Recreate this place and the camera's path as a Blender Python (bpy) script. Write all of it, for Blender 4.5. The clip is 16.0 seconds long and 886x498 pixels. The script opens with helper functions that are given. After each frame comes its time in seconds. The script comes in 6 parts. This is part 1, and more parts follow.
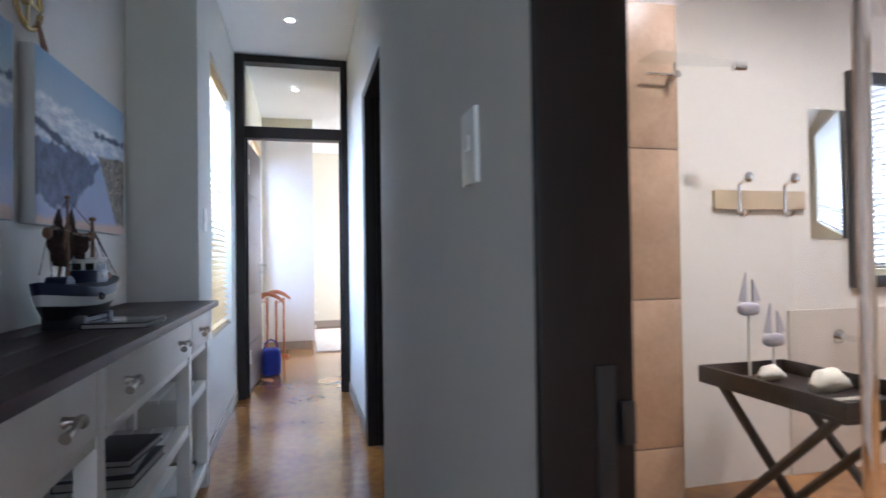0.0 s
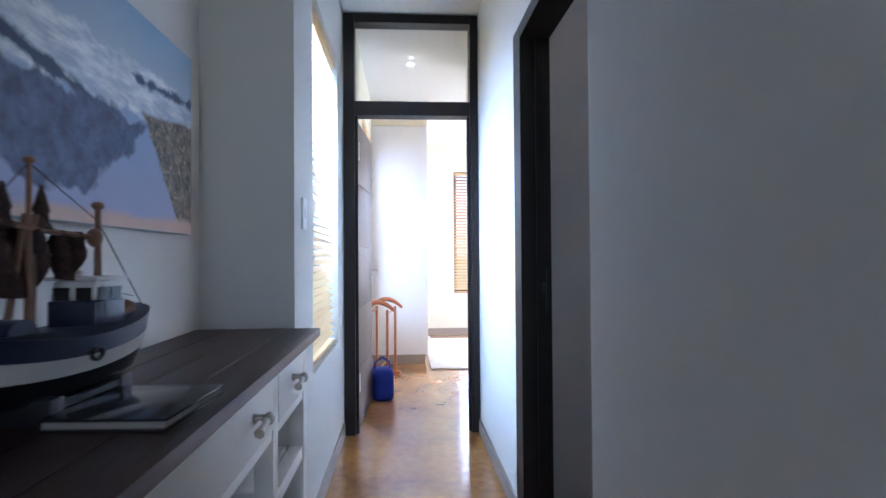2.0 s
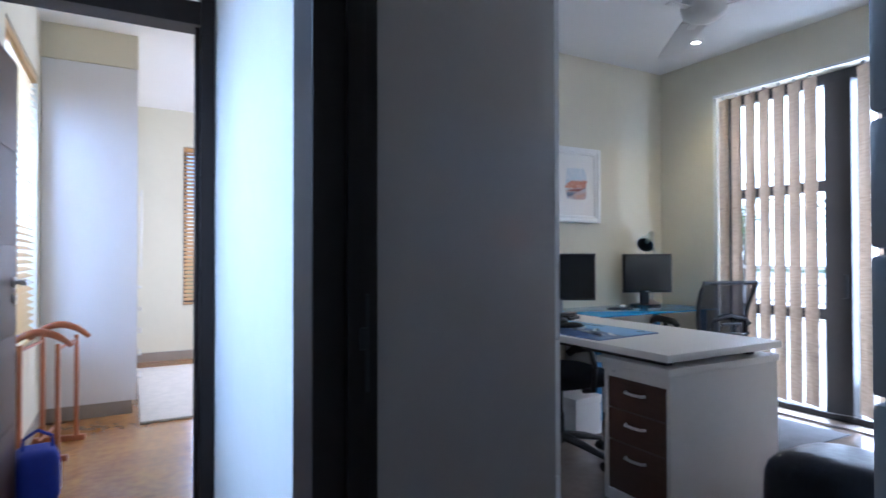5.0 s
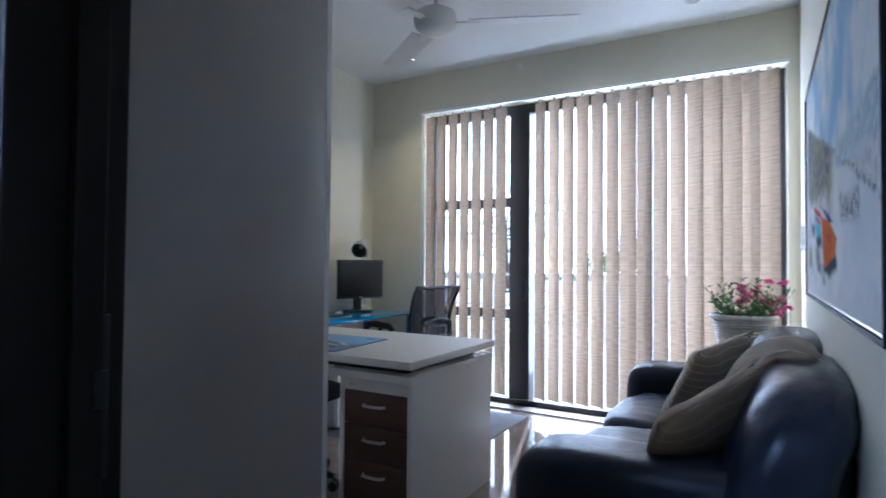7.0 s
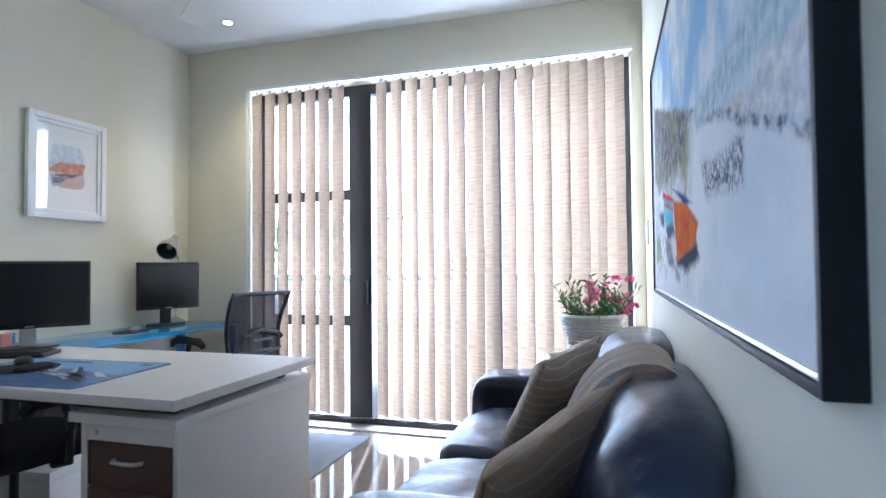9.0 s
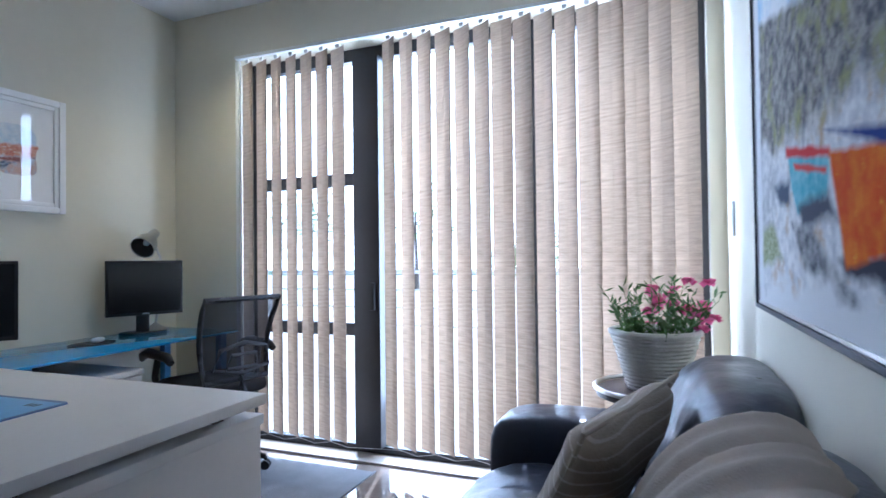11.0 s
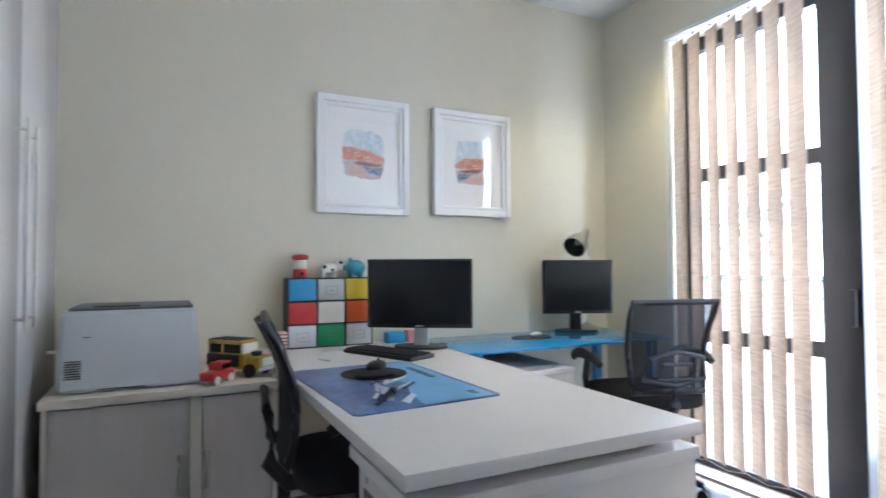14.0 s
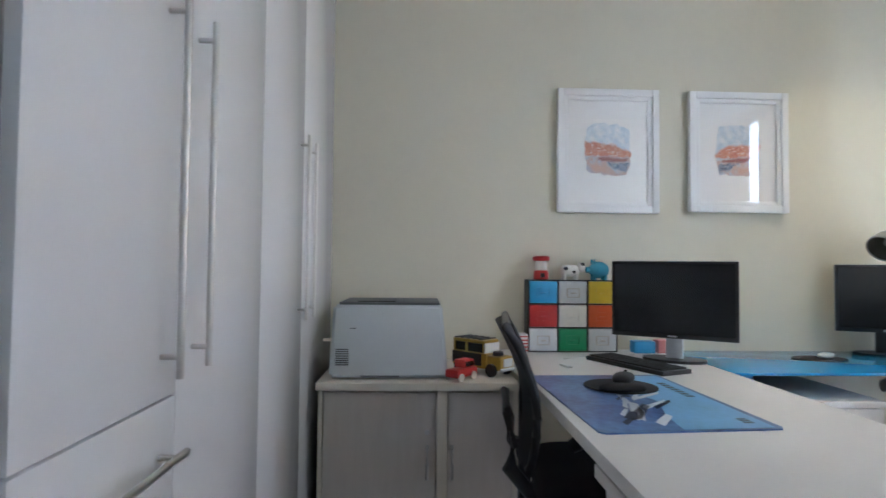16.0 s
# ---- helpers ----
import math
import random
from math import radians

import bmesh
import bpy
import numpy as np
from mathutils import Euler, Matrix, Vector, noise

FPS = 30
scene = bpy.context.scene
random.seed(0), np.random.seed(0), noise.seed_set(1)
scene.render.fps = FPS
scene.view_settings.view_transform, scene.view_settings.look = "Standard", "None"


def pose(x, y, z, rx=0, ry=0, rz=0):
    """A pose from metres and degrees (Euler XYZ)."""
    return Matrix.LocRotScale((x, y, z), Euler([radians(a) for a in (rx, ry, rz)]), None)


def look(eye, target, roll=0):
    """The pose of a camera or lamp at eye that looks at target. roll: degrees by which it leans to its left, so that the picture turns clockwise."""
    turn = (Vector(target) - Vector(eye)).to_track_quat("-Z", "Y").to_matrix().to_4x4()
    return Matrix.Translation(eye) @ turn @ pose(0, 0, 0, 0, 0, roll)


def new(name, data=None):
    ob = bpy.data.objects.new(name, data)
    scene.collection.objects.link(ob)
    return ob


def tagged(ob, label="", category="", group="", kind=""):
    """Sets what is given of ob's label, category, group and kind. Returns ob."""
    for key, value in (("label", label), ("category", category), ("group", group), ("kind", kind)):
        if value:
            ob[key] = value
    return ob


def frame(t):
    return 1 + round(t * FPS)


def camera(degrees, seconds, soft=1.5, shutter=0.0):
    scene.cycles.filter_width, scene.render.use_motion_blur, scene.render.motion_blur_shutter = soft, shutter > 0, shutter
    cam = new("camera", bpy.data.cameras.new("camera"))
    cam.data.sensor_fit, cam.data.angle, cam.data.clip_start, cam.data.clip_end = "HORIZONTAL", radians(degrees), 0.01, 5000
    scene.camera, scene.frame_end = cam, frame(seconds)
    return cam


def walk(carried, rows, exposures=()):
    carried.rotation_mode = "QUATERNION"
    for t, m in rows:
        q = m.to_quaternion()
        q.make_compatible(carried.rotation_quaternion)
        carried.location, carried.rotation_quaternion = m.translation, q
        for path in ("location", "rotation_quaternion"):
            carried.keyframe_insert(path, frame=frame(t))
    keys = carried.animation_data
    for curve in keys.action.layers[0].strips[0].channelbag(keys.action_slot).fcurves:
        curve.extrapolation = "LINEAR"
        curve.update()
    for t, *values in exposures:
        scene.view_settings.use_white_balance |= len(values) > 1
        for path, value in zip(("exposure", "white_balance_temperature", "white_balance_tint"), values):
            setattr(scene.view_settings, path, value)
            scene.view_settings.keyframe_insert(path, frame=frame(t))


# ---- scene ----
cam = camera(76.3, 16.0, shutter=0.5)
PATH = [
    (0, (-0.008, 0.387, 1.084), (0.473, 2.328, 1.113), -0.8),
    (0.5, (-0.083, 0.529, 1.084), (0.252, 2.5, 1.12), -0.8),
    (1, (-0.098, 0.792, 1.088), (0.116, 2.781, 1.125), -0.6),
    (1.5, (-0.096, 1.088, 1.108), (0.048, 3.082, 1.138), -0.6),
    (2, (-0.127, 1.403, 1.127), (0.008, 3.398, 1.157), -0.4),
    (2.5, (-0.113, 1.697, 1.134), (0.021, 3.692, 1.155), -0.4),
    (3, (-0.083, 1.984, 1.14), (0.065, 3.978, 1.166), -0.4),
    (3.5, (-0.073, 2.229, 1.154), (0.149, 4.216, 1.17), -0.1),
    (4, (-0.033, 2.446, 1.129), (0.45, 4.387, 1.16), -0.3),
    (4.5, (0.028, 2.608, 1.133), (0.778, 4.461, 1.165), -0.4),
    (5, (0.061, 2.678, 1.151), (1.033, 4.425, 1.175), -0.1),
    (7.5, (0.104, 3.052, 1.138), (1.93, 3.866, 1.19), 0.2),
    (8, (0.268, 3.047, 1.142), (2.151, 3.722, 1.191), -0.2),
    (8.5, (0.449, 3.033, 1.127), (2.366, 3.601, 1.183), -0.5),
    (11, (1.366, 3.092, 1.152), (3.226, 3.826, 1.187), -0.7),
    (11.5, (1.473, 3.13, 1.142), (3.248, 4.051, 1.186), -1.1),
    (12, (1.541, 3.141, 1.162), (3.158, 4.318, 1.202), -0.7),
    (12.5, (1.575, 3.165, 1.144), (3.003, 4.564, 1.191), -0.6),
    (13, (1.596, 3.179, 1.158), (2.824, 4.758, 1.195), -0.4),
    (13.5, (1.591, 3.237, 1.131), (2.674, 4.917, 1.19), -0.4),
    (14, (1.598, 3.273, 1.13), (2.484, 5.065, 1.191), -0.3),
    (14.5, (1.632, 3.295, 1.124), (2.253, 5.195, 1.186), -0.1),
    (15, (1.654, 3.332, 1.122), (2.059, 5.29, 1.185), 0.0),
    (15.5, (1.634, 3.372, 1.125), (1.87, 5.357, 1.188), 0.4),
    (16, (1.616, 3.376, 1.127), (1.697, 5.374, 1.194), 0.6),
]
EXPOSURES = [(0, 1.22, 5200, 17), (0.5, 1.12, 5300, 17), (1, 1.16, 5280, 17), (1.5, 1.38, 5150, 17), (2.5, 1.4, 4850, 18), (3.5, 0.45, 4700, 18), (4, -0.02, 4780, 18), (4.5, -0.05, 4820, 18), (5, 0.58, 4800, 17), (7.5, 0.25, 4800, 15), (8.5, 1.1, 4880, 14), (11, 0.42, 4660, 15), (12.5, 0.55, 4820, 14), (14, 1.28, 5050, 14), (15, 1.22, 5150, 14), (16, 1.02, 5150, 14)]
walk(cam, [(t, look(eye, target, roll)) for t, eye, target, roll in PATH], EXPOSURES)

# ---- world, sun and large lights ----
world = bpy.data.worlds.new("sky")
scene.world = world
world.use_nodes = True
wn = world.node_tree.nodes
sky = wn.new("ShaderNodeTexSky")
sky.sky_type, sky.sun_disc = "NISHITA", False
sky.sun_elevation, sky.sun_rotation = radians(52), radians(75)
wn["Background"].inputs[1].default_value = 0.15
world.node_tree.links.new(sky.outputs[0], wn["Background"].inputs[0])


def lamp(name, kind, m, energy, color=(1, 1, 1), size=None, angle=None, spot=None):
    data = bpy.data.lights.new(name, kind)
    data.energy, data.color = energy, color
    if size:
        data.shape, data.size, data.size_y = "RECTANGLE", size[0], size[1]
    if angle is not None:
        data.angle = radians(angle)
    if spot:
        data.spot_size, data.spot_blend, data.shadow_soft_size = radians(spot), 1.0, 0.05
    ob = new(name, data)
    ob.matrix_world = m
    return tagged(ob, kind="structure")


SUN_FROM = Vector((0.80, 0.22, 1.05))
lamp("sun", "SUN", look(SUN_FROM * 10, (0, 0, 0)), 5.0, (1.0, 0.95, 0.87), angle=0.53)
# sky light that enters by the openings
lamp("office_window_light", "AREA", look((4.62, 4.02, 1.35), (2.0, 4.02, 1.1)), 132, (0.94, 0.97, 1.0), size=(2.25, 2.3))
lamp("hall_window_light", "AREA", look((-1.08, 4.3, 2.0), (0.35, 4.3, 1.0)), 80, (0.66, 0.83, 1.0), size=(0.85, 1.3))
lamp("dressing_window_light", "AREA", look((-0.95, 6.7, 1.6), (0.3, 6.7, 1.2)), 48, (0.70, 0.82, 1.0), size=(0.9, 1.6))
lamp("bedroom_window_light", "AREA", look((1.3, 10.2, 1.5), (1.3, 7.0, 1.2)), 34, (0.97, 0.98, 1.0), size=(1.1, 1.6))
# added bedroom fill inside the room; the wall behind it has no opening
lamp("bedroom_side_fill", "AREA", look((3.9, 8.4, 1.5), (1.0, 8.4, 1.2)), 75, (1.0, 0.98, 0.95), size=(1.8, 2.0))

# added fill that brightens the hall and alcove; no source is known there
lamp("hall_south_fill", "AREA", look((0.02, -1.66, 1.15), (-0.85, 1.6, 1.2)), 5.5, (1.0, 0.95, 0.88), size=(0.5, 1.9))

# ---- materials ----


def material(name, color, rough=0.5, metal=0.0, vary=0.08, scale=6.0, bump=0.0, bump_scale=60.0, color2=None, stretch=None,
             coat=0.0, spec=0.5, translucent=0.0, rand=0.0, emission=None, power=0.0, alpha=None, rough_vary=0.0):
    m = bpy.data.materials.new(name)
    m.use_nodes = True
    nt = m.node_tree
    n, ln = nt.nodes, nt.links
    b = n["Principled BSDF"]
    b.inputs["Roughness"].default_value, b.inputs["Metallic"].default_value = rough, metal
    b.inputs["Coat Weight"].default_value, b.inputs["Specular IOR Level"].default_value = coat, spec
    b.inputs["Coat Roughness"].default_value = 0.08
    tc = n.new("ShaderNodeTexCoord")
    mp = n.new("ShaderNodeMapping")
    mp.inputs["Scale"].default_value = stretch or (1, 1, 1)
    ln.new(tc.outputs["Object"], mp.inputs[0])
    c2 = color2 or tuple(c * (1 - vary) for c in color)
    c1 = color if color2 else tuple(min(1, c * (1 + vary)) for c in color)
    big, fine = n.new("ShaderNodeTexNoise"), n.new("ShaderNodeTexNoise")
    big.inputs["Scale"].default_value, big.inputs["Detail"].default_value = scale, 4
    fine.inputs["Scale"].default_value, fine.inputs["Detail"].default_value = scale * 9, 3
    for t in (big, fine):
        ln.new(mp.outputs[0], t.inputs["Vector"])
    add = n.new("ShaderNodeMix")
    add.inputs[0].default_value = 0.35
    ln.new(big.outputs[0], add.inputs[2])
    ln.new(fine.outputs[0], add.inputs[3])
    ramp = n.new("ShaderNodeMapRange")
    ramp.inputs[1].default_value, ramp.inputs[2].default_value = 0.32, 0.68
    ln.new(add.outputs[0], ramp.inputs[0])
    mix = n.new("ShaderNodeMix")
    mix.data_type = "RGBA"
    mix.inputs[6].default_value, mix.inputs[7].default_value = (*c1, 1), (*c2, 1)
    ln.new(ramp.outputs[0], mix.inputs[0])
    out = mix.outputs[2]
    if rand:
        info, hsv, mr = n.new("ShaderNodeObjectInfo"), n.new("ShaderNodeHueSaturation"), n.new("ShaderNodeMapRange")
        mr.inputs[3].default_value, mr.inputs[4].default_value = 1 - rand, 1 + rand
        ln.new(info.outputs["Random"], mr.inputs[0])
        ln.new(mr.outputs[0], hsv.inputs["Value"])
        ln.new(out, hsv.inputs["Color"])
        out = hsv.outputs[0]
    ln.new(out, b.inputs["Base Color"])
    if rough_vary:
        rr = n.new("ShaderNodeMapRange")
        rr.inputs[3].default_value, rr.inputs[4].default_value = max(0.02, rough - rough_vary), rough + rough_vary
        ln.new(ramp.outputs[0], rr.inputs[0])
        ln.new(rr.outputs[0], b.inputs["Roughness"])
    if bump:
        bn, bt = n.new("ShaderNodeBump"), n.new("ShaderNodeTexNoise")
        bt.inputs["Scale"].default_value, bt.inputs["Detail"].default_value = bump_scale, 5
        ln.new(mp.outputs[0], bt.inputs["Vector"])
        bn.inputs["Strength"].default_value, bn.inputs["Distance"].default_value = bump, 0.01
        ln.new(bt.outputs[0], bn.inputs["Height"])
        ln.new(bn.outputs[0], b.inputs["Normal"])
    if translucent:
        tr, ms = n.new("ShaderNodeBsdfTranslucent"), n.new("ShaderNodeMixShader")
        ms.inputs[0].default_value = translucent
        ln.new(out, tr.inputs[0])
        ln.new(b.outputs[0], ms.inputs[1])
        ln.new(tr.outputs[0], ms.inputs[2])
        ln.new(ms.outputs[0], n["Material Output"].inputs[0])
    if power:
        b.inputs["Emission Color"].default_value = (*(emission or color), 1)
        b.inputs["Emission Strength"].default_value = power
    return m


class Painter:
    """Paints loose shapes into a material, in metres from the picture's middle; u to the viewer's right, v up."""

    def __init__(self, m, u, v, flip=1.0):
        self.n, self.ln = m.node_tree.nodes, m.node_tree.links
        self.b = self.n["Principled BSDF"]
        self.tc, sep = self.n.new("ShaderNodeTexCoord"), self.n.new("ShaderNodeSeparateXYZ")
        self.ln.new(self.tc.outputs["Object"], sep.inputs[0])
        self.u, self.v = self.calc("MULTIPLY", sep.outputs[u], flip), sep.outputs[v]

    def tex(self, s, d=6, rough=0.6, stretch=(1, 1, 1)):
        q, mp = self.n.new("ShaderNodeTexNoise"), self.n.new("ShaderNodeMapping")
        q.inputs["Scale"].default_value, q.inputs["Detail"].default_value, q.inputs["Roughness"].default_value = s, d, rough
        mp.inputs["Scale"].default_value = stretch
        self.ln.new(self.tc.outputs["Object"], mp.inputs[0])
        self.ln.new(mp.outputs[0], q.inputs["Vector"])
        return q.outputs[0]

    def calc(self, op, a, c):
        q = self.n.new("ShaderNodeMath")
        q.operation = op
        for i, v in enumerate((a, c)):
            if isinstance(v, (int, float)):
                q.inputs[i].default_value = v
            else:
                self.ln.new(v, q.inputs[i])
        return q.outputs[0]

    def wobble(self, s, amount):
        return self.calc("MULTIPLY", self.calc("SUBTRACT", self.tex(s), 0.5), amount)

    def blend(self, f, lo, hi, c0, c1):
        r, q = self.n.new("ShaderNodeMapRange"), self.n.new("ShaderNodeMix")
        r.inputs[1].default_value, r.inputs[2].default_value = lo, hi
        self.ln.new(f, r.inputs[0])
        q.data_type = "RGBA"
        self.ln.new(r.outputs[0], q.inputs[0])
        for i, c in ((6, c0), (7, c1)):
            if isinstance(c, tuple):
                q.inputs[i].default_value = (*c, 1)
            else:
                self.ln.new(c, q.inputs[i])
        return q.outputs[2]

    def shape(self, under, pts, colour, wob, soft=0.012):
        """A convex patch, corners clockwise, with an uneven edge."""
        d = None
        for (x0, y0), (x1, y1) in zip(pts, pts[1:] + pts[:1]):
            l = math.hypot(x1 - x0, y1 - y0)
            nx, ny = (y1 - y0) / l, -(x1 - x0) / l
            e = self.calc("ADD", self.calc("MULTIPLY", self.u, nx), self.calc("MULTIPLY_ADD", self.v, ny))
            e.node.inputs[1].links[0].from_node.inputs[2].default_value = -(x0 * nx + y0 * ny)
            d = e if d is None else self.calc("MINIMUM", d, e)
        return self.blend(self.calc("ADD", d, wob), -soft, soft, under, colour)

    def use(self, c):
        self.ln.new(c, self.b.inputs["Base Color"])


def glass_material(name, color=(0.96, 0.98, 0.98), rough=0.0, solid=0.0):
    """Clear pane: transparent with a Fresnel gloss."""
    m = bpy.data.materials.new(name)
    m.use_nodes = True
    n, ln = m.node_tree.nodes, m.node_tree.links
    n.remove(n["Principled BSDF"])
    tr, gl, mx, fr, pw, ma = (n.new("ShaderNode" + k) for k in ("BsdfTransparent", "BsdfGlossy", "MixShader", "LayerWeight", "Math", "Math"))
    tr.inputs[0].default_value = (*color, 1)
    gl.inputs["Roughness"].default_value = rough
    fr.inputs[0].default_value = 0.5
    pw.operation, pw.inputs[1].default_value = "POWER", 5.0
    ma.operation, ma.inputs[1].default_value, ma.inputs[2].default_value = "MULTIPLY_ADD", 0.9, 0.045
    ln.new(fr.outputs["Facing"], pw.inputs[0])
    ln.new(pw.outputs[0], ma.inputs[0])
    ln.new(ma.outputs[0], mx.inputs[0])
    ln.new(tr.outputs[0], mx.inputs[1])
    ln.new(gl.outputs[0], mx.inputs[2])
    ln.new(mx.outputs[0], n["Material Output"].inputs[0])
    return m


WALL = material("cream_wall_paint", (0.70, 0.66, 0.525), 0.85, vary=0.025, scale=1.7, bump=0.06, bump_scale=220)
HALLWALL = material("grey_white_wall_paint", (0.66, 0.65, 0.62), 0.85, vary=0.03, scale=1.5, bump=0.06, bump_scale=220)
CEIL = material("white_ceiling_paint", (0.80, 0.80, 0.78), 0.9, vary=0.015, scale=1.2, bump=0.03, bump_scale=150)
SATINWHITE = material("satin_white_board", (0.74, 0.74, 0.76), 0.36, vary=0.012, scale=1.2)
DARKWOOD = material("dark_stained_frame", (0.012, 0.009, 0.008), 0.45, color2=(0.020, 0.013, 0.011), scale=5, stretch=(1, 1, 0.12), bump=0.06, bump_scale=90, spec=0.28)
DOORWOOD = material("dark_door_wood", (0.060, 0.026, 0.019), 0.42, color2=(0.032, 0.015, 0.012), spec=0.45, scale=7, stretch=(1, 1, 0.1), bump=0.1, bump_scale=80)
DOORGREY = material("grey_satin_door_paint", (0.19, 0.19, 0.185), 0.3, vary=0.06, scale=3, bump=0.04, bump_scale=120)
BASEB = material("taupe_skirting", (0.30, 0.26, 0.22), 0.5, vary=0.08, scale=4)
GLOSSWHITE = material("gloss_white_board", (0.88, 0.88, 0.89), 0.14, vary=0.012, scale=1.2, bump=0.004, bump_scale=7, coat=0.3)
WHITEBOARD = material("white_melamine", (0.72, 0.70, 0.67), 0.42, vary=0.025, scale=8, bump=0.03, bump_scale=140)
ALU = material("dark_bronze_aluminium", (0.035, 0.034, 0.035), 0.38, metal=0.3, vary=0.12, scale=5)
STEEL = material("brushed_steel", (0.62, 0.61, 0.59), 0.28, metal=1.0, vary=0.05, scale=20, stretch=(1, 1, 0.1))
CHROME = material("chrome", (0.85, 0.85, 0.86), 0.07, metal=1.0, vary=0.01)
WHITEPL = material("white_plastic", (0.78, 0.78, 0.76), 0.35, vary=0.02)
BLACKPL = material("black_plastic", (0.012, 0.012, 0.013), 0.4, vary=0.2, scale=30, bump=0.05, bump_scale=300)
SCREEN = material("dark_screen", (0.008, 0.008, 0.009), 0.22, vary=0.1)
GLASS = glass_material("window_glass")
MIRROR = material("mirror", (0.88, 0.9, 0.9), 0.02, metal=1.0, vary=0.0)


def screed_floor():
    """Polished brown cement screed: amber and umber clouds, worn gloss, few hairlines."""
    m = material("polished_brown_screed", (0.52, 0.265, 0.075), 0.2, color2=(0.21, 0.09, 0.033), scale=2.2, bump=0.003, bump_scale=9, coat=0.35, rough_vary=0.07)
    return m


FLOOR = screed_floor()
TILEFLOOR = material("polished_stone_floor", (0.30, 0.25, 0.21), 0.09, color2=(0.21, 0.165, 0.13), scale=2.4, bump=0.015, bump_scale=12, coat=0.3, rough_vary=0.03)

# ---- building helpers ----


def box(bm, x0, x1, y0, y1, z0, z1, bevel=0.0, m=None):
    r = bmesh.ops.create_cube(bm, size=1, matrix=Matrix.Translation(((x0 + x1) / 2, (y0 + y1) / 2, (z0 + z1) / 2)) @ Matrix.Diagonal((x1 - x0, y1 - y0, z1 - z0, 1)))
    vs = r["verts"]
    if bevel:
        es = {e for v in vs for e in v.link_edges}
        nb = bmesh.ops.bevel(bm, geom=list(es), offset=bevel, segments=2, profile=0.6, affect="EDGES")
        vs = list({v for f in nb["faces"] for v in f.verts} | {v for v in vs if v.is_valid})
    if m is not None:
        bmesh.ops.transform(bm, matrix=m, verts=vs)
    return vs


def rod(bm, a, b, r, r2=None, seg=12):
    a, b = Vector(a), Vector(b)
    d = b - a
    m = Matrix.Translation((a + b) / 2) @ d.to_track_quat("Z", "Y").to_matrix().to_4x4()
    bmesh.ops.create_cone(bm, cap_ends=True, segments=seg, radius1=r, radius2=r if r2 is None else r2, depth=d.length, matrix=m)


def ball(bm, c, r, sx=1, sy=1, sz=1, seg=16):
    bmesh.ops.create_uvsphere(bm, u_segments=seg, v_segments=max(6, seg // 2), radius=r, matrix=Matrix.Translation(c) @ Matrix.Diagonal((sx, sy, sz, 1)))


def tube(bm, pts, r, seg=10, closed=False):
    """A round bar along a line of points; r may be one number or one for each point."""
    pts = [Vector(p) for p in pts]
    k = len(pts)
    rings = []
    for i, p in enumerate(pts):
        a = pts[(i - 1) % k] if closed or i > 0 else p
        b = pts[(i + 1) % k] if closed or i < k - 1 else p
        t = (b - a).normalized()
        side = t.cross(Vector((0, 0, 1)))
        if side.length < 0.05:
            side = t.cross(Vector((0, 1, 0)))
        side.normalize()
        up = side.cross(t)
        rad = r[i] if isinstance(r, (list, tuple)) else r
        rings.append([bm.verts.new(p + rad * (math.cos(2 * math.pi * j / seg) * side + math.sin(2 * math.pi * j / seg) * up)) for j in range(seg)])
    for i in range(k if closed else k - 1):
        A, B = rings[i], rings[(i + 1) % k]
        for j in range(seg):
            bm.faces.new((A[j], A[(j + 1) % seg], B[(j + 1) % seg], B[j]))
    if not closed:
        bm.faces.new(rings[0][::-1])
        bm.faces.new(rings[-1])


def lathe(bm, profile, c=(0, 0, 0), seg=24):
    """profile: (radius, z) pairs from bottom to top."""
    rings = []
    for r, z in profile:
        rings.append([bm.verts.new((c[0] + r * math.cos(2 * math.pi * j / seg), c[1] + r * math.sin(2 * math.pi * j / seg), c[2] + z)) for j in range(seg)])
    for A, B in zip(rings, rings[1:]):
        for j in range(seg):
            bm.faces.new((A[j], A[(j + 1) % seg], B[(j + 1) % seg], B[j]))
    bm.faces.new(rings[0][::-1])
    bm.faces.new(rings[-1])


def slab(bm, outline, z0, z1):
    """An upright prism over an outline of (x, y)."""
    lo, hi = [bm.verts.new((x, y, z0)) for x, y in outline], [bm.verts.new((x, y, z1)) for x, y in outline]
    bm.faces.new(lo[::-1])
    bm.faces.new(hi)
    for i in range(len(lo)):
        j = (i + 1) % len(lo)
        bm.faces.new((lo[i], lo[j], hi[j], hi[i]))


